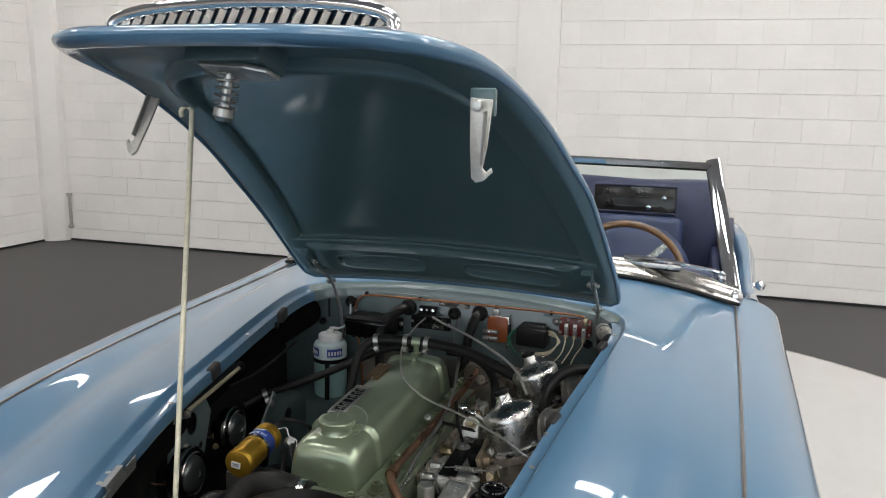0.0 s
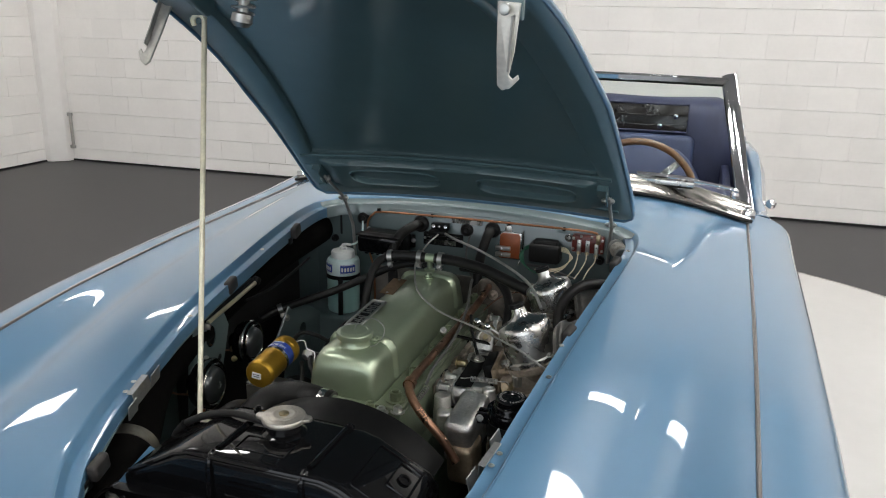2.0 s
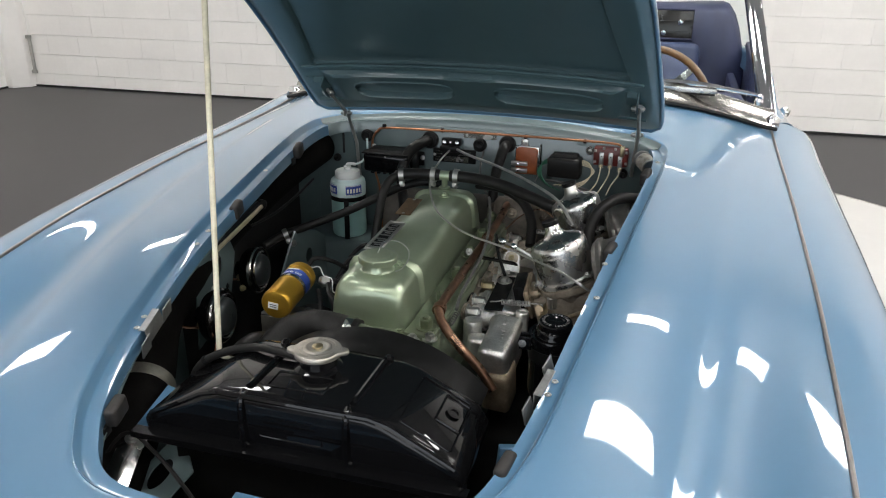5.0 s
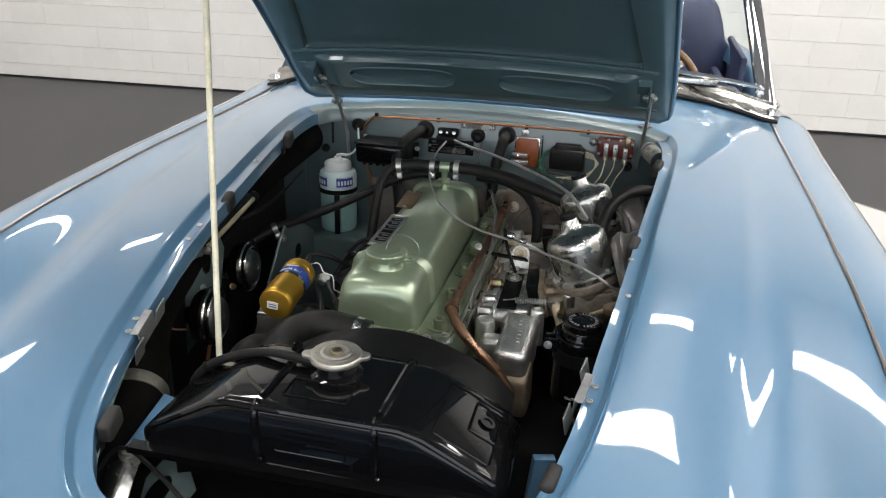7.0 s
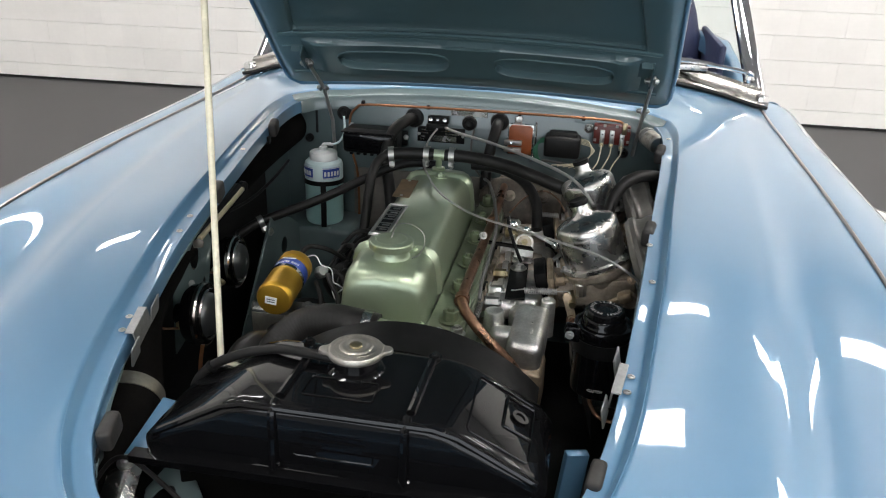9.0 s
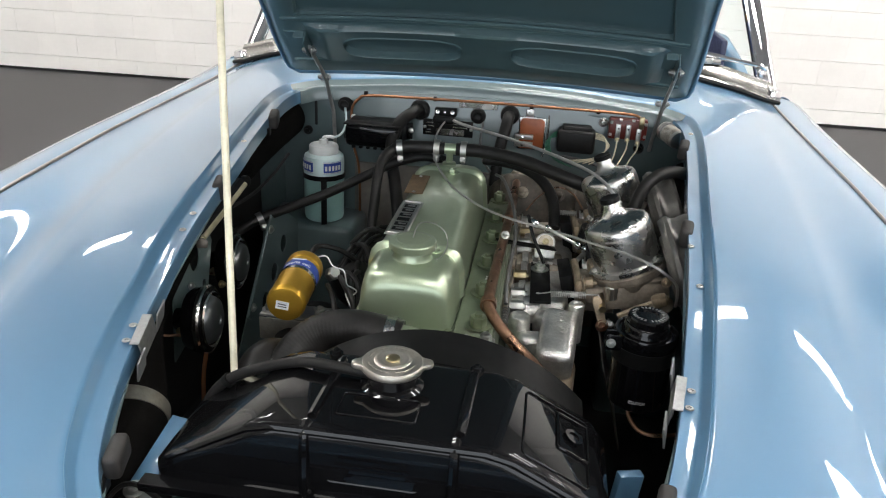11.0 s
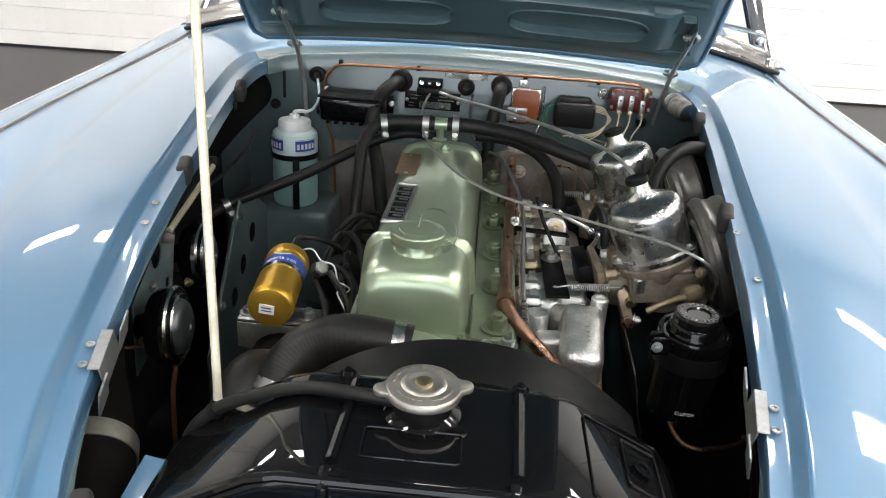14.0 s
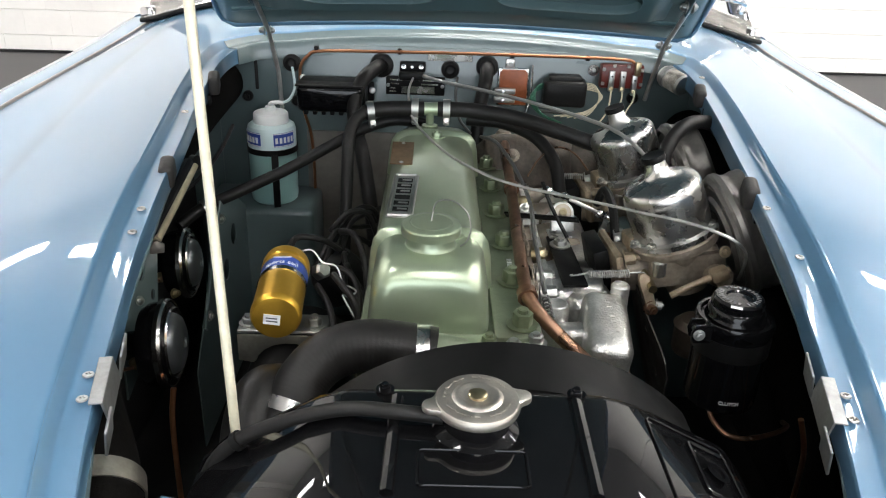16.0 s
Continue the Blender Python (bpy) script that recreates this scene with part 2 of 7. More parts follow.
def lathe(profile, m=Matrix(), n=32, bm=None):
    """Turns (radius, height) points round the z axis of the pose m; ends at radius 0 close it."""
    bm = bm or bmesh.new()
    prev = None
    for r, h in profile:
        if r < 1e-6:
            ring = [bm.verts.new(m @ Vector((0, 0, h)))]
        else:
            ring = [bm.verts.new(m @ Vector((r * math.cos(2 * math.pi * k / n), r * math.sin(2 * math.pi * k / n), h))) for k in range(n)]
        if prev:
            for k in range(n):
                a, b, c, d = prev[k % len(prev)], prev[(k + 1) % len(prev)], ring[(k + 1) % len(ring)], ring[k % len(ring)]
                f = list(dict.fromkeys((a, b, c, d)))
                if len(f) > 2:
                    bm.faces.new(f)
        prev = ring
    return bm


def box(size, m=Matrix(), bevel=0.0, seg=2, bm=None):
    """A bevelled box with its centre at the pose m."""
    out = bm or bmesh.new()
    b = bmesh.new()
    bmesh.ops.create_cube(b, size=1.0)
    for v in b.verts:
        v.co = Vector((v.co.x * size[0], v.co.y * size[1], v.co.z * size[2]))
    if bevel:
        bmesh.ops.bevel(b, geom=b.edges[:], offset=bevel, segments=seg, affect="EDGES", profile=0.5)
    vs = [out.verts.new(m @ v.co) for v in b.verts]
    b.verts.index_update()
    for f in b.faces:
        out.faces.new([vs[v.index] for v in f.verts])
    b.free()
    return out


def prism(outline, h, m=Matrix(), bevel=0.0, bm=None):
    """An outline of (x, y) extruded from z = 0 to h of the pose m."""
    out = bm or bmesh.new()
    b = bmesh.new()
    lo = [b.verts.new((x, y, 0)) for x, y in outline]
    hi = [b.verts.new((x, y, h)) for x, y in outline]
    b.faces.new(lo[::-1])
    b.faces.new(hi)
    for i in range(len(lo)):
        b.faces.new((lo[i - 1], lo[i], hi[i], hi[i - 1]))
    if bevel:
        bmesh.ops.recalc_face_normals(b, faces=b.faces)
        bmesh.ops.bevel(b, geom=b.edges[:], offset=bevel, segments=2, affect="EDGES", profile=0.5)
    vs = [out.verts.new(m @ v.co) for v in b.verts]
    b.verts.index_update()
    for f in b.faces:
        out.faces.new([vs[v.index] for v in f.verts])
    b.free()
    return out


def grid(rows, closed_u=False, bm=None):
    """Faces over rows of points."""
    bm = bm or bmesh.new()
    V = [[bm.verts.new(p) for p in row] for row in rows]
    for a, b in zip(V, V[1:]):
        n = len(a)
        for k in range(n if closed_u else n - 1):
            bm.faces.new((a[k], a[(k + 1) % n], b[(k + 1) % n], b[k]))
    return bm


def thicken(bm, d):
    """Gives an open sheet a thickness of d against its normals."""
    bmesh.ops.recalc_face_normals(bm, faces=bm.faces)
    bmesh.ops.solidify(bm, geom=bm.faces[:], thickness=d)
    return bm


def bolt(bm, p, axis=(0, 0, 1), r=0.006, h=0.006, washer=True):
    m = along(p, Vector(p) + Vector(axis))
    if washer:
        lathe([(0, 0), (r * 1.5, 0), (r * 1.5, 0.0015), (0, 0.0015)], m, 14, bm)
    hexa = [(r * math.cos(math.pi / 3 * k), r * math.sin(math.pi / 3 * k)) for k in range(6)]
    prism(hexa, h, m, r * 0.12, bm)
    lathe([(0, h), (r * 0.55, h), (r * 0.5, h + r * 0.35), (0, h + r * 0.35)], m, 10, bm)
    return bm


def screw(bm, p, axis=(0, 0, 1), r=0.0055):
    """A flat pan-head screw with a cross recess."""
    m = along(p, Vector(p) + Vector(axis))
    n, h, a, b = 16, r * 0.34, r * 0.17, r * 0.58
    rings = [[bm.verts.new(m @ Vector((q * math.cos(2 * math.pi * k / n), q * math.sin(2 * math.pi * k / n), z))) for k in range(n)]
             for q, z in ((r, 0), (r, h * 0.45), (r * 0.92, h * 0.8), (r * 0.74, h))]
    for u, v in zip(rings, rings[1:]):
        for k in range(n):
            bm.faces.new((u[k], u[(k + 1) % n], v[(k + 1) % n], v[k]))
    cross = [(b, -a), (b, a), (a, a), (a, b), (-a, b), (-a, a), (-b, a), (-b, -a), (-a, -a), (-a, -b), (a, -b), (a, -a)]
    top = [bm.verts.new(m @ Vector((x, y, h))) for x, y in cross]
    low = [bm.verts.new(m @ Vector((x * 0.8, y * 0.8, h * 0.15))) for x, y in cross]
    edges = []
    for loop in (rings[-1], top):
        for k in range(len(loop)):
            u, v = loop[k], loop[(k + 1) % len(loop)]
            edges.append(bm.edges.get((u, v)) or bm.edges.new((u, v)))
    bmesh.ops.triangle_fill(bm, use_beauty=True, edges=edges, normal=m.to_3x3() @ Vector((0, 0, 1)))
    for k in range(12):
        j = (k + 1) % 12
        bm.faces.new((top[k], top[j], low[j], low[k]))
    bm.faces.new(low)
    return bm


def lerp(v, xs, ys):
    return float(np.interp(v, xs, ys))


def upright(base, tip):
    """A pose at base whose z axis points at tip and whose x axis stays across the car."""
    z = (Vector(tip) - Vector(base)).normalized()
    x = Vector((0, 1, 0)).cross(z).normalized()
    y = z.cross(x)
    return Matrix(((x.x, y.x, z.x, base[0]), (x.y, y.y, z.y, base[1]), (x.z, y.z, z.z, base[2]), (0, 0, 0, 1)))

# ---- room ----
WALL_A, WALL_B = Vector((-5.05, 4.68, 0)), Vector((6.2, 5.06, 0))
WALL_DIR = (WALL_B - WALL_A).normalized()
WALL_OUT = Vector((WALL_DIR.y, -WALL_DIR.x, 0))
COURSE, BLOCK_LEN, GAP = 0.1625, 0.302, 0.0028


def wall_slab(name, a, b, label):
    a, b = Vector(a), Vector(b)
    d = (b - a).normalized()
    o = Vector((d.y, -d.x, 0))
    m = Matrix(((d.x, o.x, 0, 0), (d.y, o.y, 0, 0), (0, 0, 1, 0), (0, 0, 0, 1)))
    mid = (a + b) / 2 - o * 0.11
    bm = box(((b - a).length, 0.2, CEILING), Matrix.Translation((mid.x, mid.y, CEILING / 2)) @ m)
    return tagged(link(name, bm, JOINT), label, "wall", kind="structure"), d, o


floor = link("floor", box((13.0, 13.0, 0.2), pose(0.5, -1.2, -0.1)), FLOOR)
tagged(floor, "dark grey coated showroom floor", "floor", kind="structure")
bm = lathe([(0, -0.05), (1.80, -0.05), (1.80, 0.002), (1.795, 0.004), (0, 0.004)], pose(0.25, 2.0, 0), 160)
tagged(link("turntable_floor", bm, TURNTABLE), "pale grey round turntable set flush in the dark floor", "turntable", kind="structure")
bm = lathe([(1.804, -0.02), (1.804, 0.0015), (1.82, 0.0015), (1.82, -0.02)], pose(0.25, 2.0, 0), 160)
tagged(link("turntable_trim", bm, STAINLESS), "thin dark metal ring round the turntable", "trim", kind="structure")
wall_north, _d, _o = wall_slab("wall_north", WALL_A, WALL_B, "white painted blockwork wall")
wall_west, _dw, _ow = wall_slab("wall_west", (-5.16, -7.0, 0), (-5.06, 4.9, 0), "white painted blockwork side wall")
wall_east, _de, _oe = wall_slab("wall_east", (6.0, 5.2, 0), (6.0, -7.0, 0), "white painted blockwork side wall")
# unseen south wall: piers, sill wall and lintel round an added window opening
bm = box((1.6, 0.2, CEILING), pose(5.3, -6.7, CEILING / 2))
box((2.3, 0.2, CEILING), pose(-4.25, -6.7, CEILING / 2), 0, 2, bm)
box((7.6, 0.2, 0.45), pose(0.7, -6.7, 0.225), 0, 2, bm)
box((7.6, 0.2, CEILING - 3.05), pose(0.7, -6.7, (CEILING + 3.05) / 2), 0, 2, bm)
tagged(link("wall_south", bm, WALL_PLAIN), "white rendered wall with an assumed window opening, out of view", "wall", kind="structure")
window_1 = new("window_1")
tagged(window_1, "assumed wide window with grey metal mullions, added out of view for the fill light", "window", kind="structure")
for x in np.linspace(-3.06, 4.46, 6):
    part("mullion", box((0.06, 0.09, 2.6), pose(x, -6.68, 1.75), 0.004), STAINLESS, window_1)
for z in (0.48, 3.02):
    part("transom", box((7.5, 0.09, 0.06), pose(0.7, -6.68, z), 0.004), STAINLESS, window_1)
ceiling = link("ceiling", box((13.0, 13.0, 0.15), pose(0.5, -1.2, CEILING + 0.075)), CEIL)
tagged(ceiling, "plain grey showroom ceiling", "ceiling", kind="structure")

for nm, p, w, dpt in (("pilaster_1", WALL_A + WALL_DIR * 4.42 , 0.31, 0.05), ("pilaster_3", WALL_A + WALL_DIR * 9.1, 0.31, 0.05)):
    c = p + WALL_OUT * (dpt / 2 - 0.012)
    m = Matrix.Translation((c.x, c.y, CEILING / 2)) @ Matrix.Rotation(math.atan2(WALL_DIR.y, WALL_DIR.x), 4, "Z")
    tagged(link(nm, box((w, dpt, CEILING), m, 0.008), WALL_PLAIN), "smooth white painted concrete pilaster", "pilaster", kind="structure")
bm = prism([(-5.2, 4.52), (-5.0, 4.52), (-4.9, 4.62), (-4.88, 4.9), (-5.2, 4.9)], CEILING, Matrix(), 0.006)
tagged(link("pilaster_2", bm, WALL_PLAIN), "smooth white painted concrete corner column", "pilaster", kind="structure")
bm = box((0.03, 0.012, 0.3), pose(-4.862, 4.655, 0.27), 0.004)
box((0.05, 0.02, 0.03), pose(-4.862, 4.65, 0.42), 0.004, 2, bm)
box((0.05, 0.02, 0.03), pose(-4.862, 4.65, 0.13), 0.004, 2, bm)
tagged(link("wall_bracket", bm, ZINC), "small grey metal bracket fixed to the corner column", "bracket")

# dark strips drawn for the shadow line in the gap along the walls' foot
for nm, a, b in (("baseboard_1", WALL_A, WALL_B), ("baseboard_2", Vector((-5.16, -7.0, 0)), Vector((-5.06, 4.56, 0)))):
    d = (b - a).normalized()
    c = (a + b) / 2 + Vector((d.y, -d.x, 0)) * 0.006
    m = Matrix.Translation((c.x, c.y, 0.008)) @ Matrix.Rotation(math.atan2(d.y, d.x), 4, "Z")
    tagged(link(nm, box(((b - a).length, 0.012, 0.015), m, 0.003), DARK), "thin dark strip drawn for the shadow line at the foot of the wall", "baseboard", kind="structure")

# ceiling light panels in rows
def ceiling_light(x, y, lx, ly):
    root = new("ceiling_light")
    root.location = (x, y, CEILING)
    bm = bmesh.new()
    for sx, sy, w, d in ((0, ly / 2, lx + 0.04, 0.02), (0, -ly / 2, lx + 0.04, 0.02), (lx / 2, 0, 0.02, ly - 0.02), (-lx / 2, 0, 0.02, ly - 0.02)):
        box((w, d, 0.05), pose(sx, sy, -0.025), 0.003, 1, bm)
    part("frame", bm, WHITE_CAP, root)
    part("diffuser", box((lx - 0.022, ly - 0.022, 0.02), pose(0, 0, -0.03)), LIGHT, root, "glowing white diffuser")
    return tagged(root, "glowing rectangular ceiling light panel with a white frame", "ceiling light", "ceiling lights")


ceiling_light(-4.2, 1.62, 0.7, 0.3)
first_light = None
# panels near x -1.97 and 5.25 are unseen extras, added to balance wall brightness
for y, xs in ((-4.4, (-1.97, 0.45, 2.87, 5.25)), (-2.4, (0.45, 2.87, 5.25)), (-0.4, (-1.97, 0.45, 2.87, 5.25)), (1.62, (0.45, 2.87, 5.25)), (3.1, (-1.52, 0.9, 3.32, 5.3)), (3.5, (-3.5,))):
    for x in xs:
        if first_light is None:
            first_light = ceiling_light(x, y, 1.2, 0.3)
        else:
            copy_thing(first_light, pose(x, y, CEILING))

# ---- roadster: body ----
car = new("roadster")
tagged(car, "ice blue classic two-seat roadster with its bonnet propped open", "car")

RIM_Y = [-0.75, -0.45, -0.24, -0.10, 0.03, 0.19, 0.33, 0.55, 0.76, 0.86, 0.93, 1.05, 1.2, 1.35]
RIM_Z = [0.495, 0.583, 0.6445, 0.6866, 0.7225, 0.762, 0.7815, 0.8055, 0.8265, 0.8335, 0.838, 0.849, 0.868, 0.874]
BEAD_Y = [-0.75, -0.5, -0.3, 0.0, 0.12, 0.29, 0.63, 0.9, 1.2, 1.35]
BEAD_Z = [0.56, 0.64, 0.68, 0.715, 0.730, 0.753, 0.772, 0.778, 0.787, 0.800]
# half of the bonnet opening, front centre to rear centre
OPENING = [(0, -0.240), (0.10, -0.237), (0.165, -0.229), (0.207, -0.213), (0.235, -0.190), (0.256, -0.162), (0.277, -0.128), (0.295, -0.082), (0.308, -0.035), (0.320, 0.025), (0.3355, 0.13), (0.349, 0.22),
           (0.363, 0.333), (0.381, 0.484), (0.396, 0.60), (0.409, 0.72), (0.4155, 0.80), (0.4125, 0.862), (0.396, 0.91), (0.35, 0.942), (0.22, 0.957), (0, 0.962)]


def bead_x(y):
    return lerp(y, [-0.75, 0.0, 0.4, 0.9, 1.3], [0.60, 0.636, 0.645, 0.656, 0.662])


_ry, _rz, _bz = np.linspace(-0.8, 1.4, 111), None, None
def soft(xs, ys):
    """A rounded version of a broken line."""
    v = np.interp(_ry, xs, ys)
    for _ in range(18):
        v[1:-1] = (v[:-2] + 2 * v[1:-1] + v[2:]) / 4
    return v


_rz, _bz = soft(RIM_Y, RIM_Z), soft(BEAD_Y, BEAD_Z)


HOLLOW, HOLLOW_EDGE = 0.017, 0.10


def height(x, y):
    a = abs(x)
    zr, zb = float(np.interp(y, _ry, _rz)), float(np.interp(y, _ry, _bz))
    if a < 0.3:
        return zr + 0.014 * (1 - (a / 0.3) ** 2)
    e = min(1.0, (a - 0.3) / (bead_x(y) - 0.3))
    k = max(0.0, (1.2 - y) / 1.6)
    # hollow between the flat of the shroud and the wing crown: a tight edge inside, a slow rise outside
    xl = lerp(y, [-0.75, -0.2, 0.2, 0.6, 1.2], [0.40, 0.440, 0.492, 0.528, 0.575])
    xo = lerp(y, [-0.75, 0.0, 1.2], [0.600, 0.618, 0.655])
    lean = max(0.0, min(1.0, (0.42 - y) / 0.40))
    tip = max(0.0, min(1.0, (a - xl) / (bead_x(y) - xl)))
    lean = 0.20 * lean * (a - 0.3) ** 2 * (1 - tip * tip * (3 - 2 * tip))
    u = (a - xl) / (xo - xl)
    u = 0.5 * (u + math.sqrt(u * u + HOLLOW_EDGE ** 2)) - 0.5 * HOLLOW_EDGE ** 2 / (abs(u) + 1.2)
    u = max(0.0, min(1.0, u))
    valley = HOLLOW * k * 6.75 * u * (1 - u) ** 2
    ridge = 0.016 * min(1.0, k * k) * math.exp(-((a - 0.668) / 0.05) ** 2)
    # slight swelling of the flat beside the carburettors
    t = (a - 0.325 - 0.10 * y) / 0.131
    swell = 0.0051 * math.exp(-((y - 0.2) / 0.17) ** 2) * 4 * t * (1 - t) if 0 < t < 1 else 0.0
    return zr + (zb - zr) * e ** 1.8 - valley - lean + ridge + swell


def mirrored(half):
    pts = [Vector((x, y, 0)) for x, y in half]
    return pts + [Vector((-p.x, p.y, 0)) for p in pts[-2:0:-1]]


LOOP = smooth_path(mirrored(OPENING), 6, True)
LOOP_N = len(LOOP)


def outer_point(p):
    """Where the ray from the middle of the opening through p meets the edge of the shroud."""
    c = Vector((0, 0.40 + (p.y - 0.4) * 0.55, 0))
    d = (p - c)
    best = 1e9
    for sgn in (1, -1):
        if d.x * sgn > 1e-6:
            # bead edge
            lo, hi = 0.0, 60.0
            for _ in range(40):
                mid = (lo + hi) / 2
                q = c + d * mid
                if q.x * sgn < bead_x(min(1.4, max(-0.75, q.y))):
                    lo = mid
                else:
                    hi = mid
            best = min(best, lo)
    if d.y > 1e-6:
        best = min(best, (1.34 - c.y) / d.y)
    if d.y < -1e-6:
        best = min(best, (-0.72 - c.y) / d.y)
    return c + d * best


rows = []


def cowl_roll(y, d):
    """How far the cowl rolls down towards the rear edge of the bonnet opening."""
    k = max(0.0, min(1.0, (y - 0.88) / 0.05))
    return 0.004 * k * max(0.0, 1 - d / 0.055) ** 2


US = [0, 0.006, 0.015, 0.025, 0.035, 0.045, 0.060] + [0.075 + 0.925 * i / 60 for i in range(61)]
for u in US:
    row = []
    for p in LOOP:
        q = outer_point(p)
        w = p.lerp(q, u)
        z = height(w.x, w.y) - cowl_roll(p.y, (w - p).length) + (0.0 if u > 0.005 else -0.002)
        row.append(Vector((w.x, w.y, z)))
    rows.append(row)
part("shroud", thicken(grid(rows, True), 0.0015), PAINT, car, "glossy ice blue front shroud and cowl", 50)

# stepped rim round the bonnet opening
def rim_ring(inset, drop):
    out = []
    for i, p in enumerate(LOOP):
        t = (LOOP[(i + 1) % LOOP_N] - LOOP[i - 1]).normalized()
        nrm = Vector((-t.y, t.x, 0))
        q = p + nrm * inset
        out.append(Vector((q.x, q.y, height(p.x, p.y) - cowl_roll(p.y, 0) - drop)))
    return out


RIM_STEPS = ((0.0, 0.0006), (0.0008, 0.0011), (0.0016, 0.0024), (0.0045, 0.0076), (0.0070, 0.0121), (0.0078, 0.0133), (0.0092, 0.0141), (0.0112, 0.0144), (0.0220, 0.0144),
             (0.0258, 0.0134), (0.0270, 0.0132), (0.0278, 0.0145), (0.0282, 0.018), (0.0284, 0.038))
rim = grid([rim_ring(inset, drop) for inset, drop in RIM_STEPS], True)


def flange_z(y):
    return float(np.interp(y, _ry, _rz)) - 0.0143


part("opening_rim", thicken(rim, 0.001), PAINT, car, "stepped drain channel round the bonnet opening", 60)
# ledge of the bulkhead along the rear of the channel, in shaded bay paint
back = [i for i, p in enumerate(LOOP) if p.y > 0.895]
if back[0] == 0:
    cut = next(k for k in range(len(back)) if back[k + 1] != back[k] + 1) + 1
    back = back[cut:] + back[:cut]
ledge = [[rim_ring(inset, drop)[i] for i in back] for inset, drop in ((0.0024, 0.0026), (0.0050, 0.0070), (0.0080, 0.0114), (0.0095, 0.0126), (0.0120, 0.0132), (0.0225, 0.0132), (0.0262, 0.0122), (0.0274, 0.0122), (0.0288, 0.0140), (0.0294, 0.040))]

# front wings with the bead strip on their inner seam
def wing(side):
    offs = [(0, 0), (0.03, -0.001), (0.06, -0.008), (0.088, -0.022), (0.110, -0.045), (0.122, -0.080), (0.128, -0.13), (0.128, -0.20), (0.118, -0.34), (0.095, -0.50)]
    rows = []
    for i in range(43):
        y = -0.72 + i * (1.34 + 0.72) / 42
        flare = 1 + 0.06 * math.exp(-((y + 0.1) / 0.45) ** 2)
        pts = smooth_path([Vector((dx * flare, 0, dz)) for dx, dz in offs], 3)
        z0 = height(bead_x(y), y)
        rows.append([Vector((side * (bead_x(y) + 0.0035 + p.x), y, max(0.22, z0 + p.z))) for p in pts])
    ob = part("front_wing", thicken(grid(rows), 0.0012), PAINT, car, "glossy ice blue front wing", 50)
    path = [Vector((side * (bead_x(y) + 0.0015), y, height(bead_x(y), y) + 0.001)) for y in np.linspace(-0.7, 1.32, 60)]
    bm = bmesh.new()
    sweep(bm, path, circle(0.0034, 8), False)
    part("bead_strip", bm, BEAD, ob, "thin bright bead strip in the wing seam")
    return ob


wing(1), wing(-1)

# doors, rear wings and tail
def rear_side(side):
    rows = []
    for i in range(50):
        y = 1.345 + i * (3.25 - 1.345) / 49
        top = lerp(y, [1.34, 1.5, 1.75, 1.95, 2.2, 2.6, 3.0, 3.25], [0.797, 0.775, 0.765, 0.80, 0.845, 0.84, 0.76, 0.66])
        xo = lerp(y, [1.34, 1.8, 2.3, 2.7, 3.25], [0.77, 0.765, 0.775, 0.76, 0.55])
        inn = lerp(y, [1.34, 1.5, 2.0, 2.5, 3.25], [0.668, 0.69, 0.70, 0.66, 0.40])
        sec = [Vector((inn - 0.012, 0, top - 0.06)), Vector((inn, 0, top - 0.012)), Vector((inn + 0.02, 0, top)), Vector(((inn + xo) / 2, 0, top - 0.002)), Vector((xo - 0.03, 0, top - 0.035)),
               Vector((xo - 0.008, 0, top - 0.09)), Vector((xo, 0, top - 0.2)), Vector((xo - 0.02, 0, max(0.3, top - 0.4))), Vector((xo - 0.08, 0, 0.24))]
        rows.append([Vector((side * p.x, y, p.z)) for p in smooth_path(sec, 3)])
    return rows


for side in (1, -1):
    R = rear_side(side)
    part("door", thicken(grid(R[:17]), 0.0015), PAINT, car, "ice blue door", 50)
    part("rear_wing", thicken(grid(R[16:]), 0.0015), PAINT, car, "ice blue rear wing", 50)
rows = [[Vector((x, y, lerp(y, [2.55, 2.8, 3.1, 3.25], [0.80, 0.79, 0.70, 0.56]) + 0.03 * (1 - (x / 0.56) ** 2))) for x in np.linspace(-0.56, 0.56, 17)] for y in np.linspace(2.55, 3.25, 14)]
part("rear_deck", thicken(grid(rows), 0.0015), PAINT, car, "ice blue boot deck")
rows = [[Vector((x, 3.25 + 0.02 * (1 - (x / 0.6) ** 2), z)) for x in np.linspace(-0.56, 0.56, 9)] for z in (0.25, 0.4, 0.5, 0.6)]
part("tail_panel", thicken(grid(rows), 0.0015), PAINT, car)
# rounded nose below and ahead of the shroud
rows = []
for f in np.linspace(0, 1, 9):
    a = f * math.pi / 2
    rows.append([Vector((x * (1 - 0.10 * math.sin(a)), -0.72 - (0.20 * (1 - (x / 0.66) ** 2) + 0.03) * math.sin(a), height(x, -0.72) - 0.26 * (1 - math.cos(a)) - 0.06 * f)) for x in np.linspace(-0.62, 0.62, 25)])
part("nose_panel", thicken(grid(rows), 0.0015), PAINT, car, "rounded ice blue nose")
part("underbody", box((1.30, 3.85, 0.04), pose(0, 1.28, 0.22), 0.01), DARK, car)


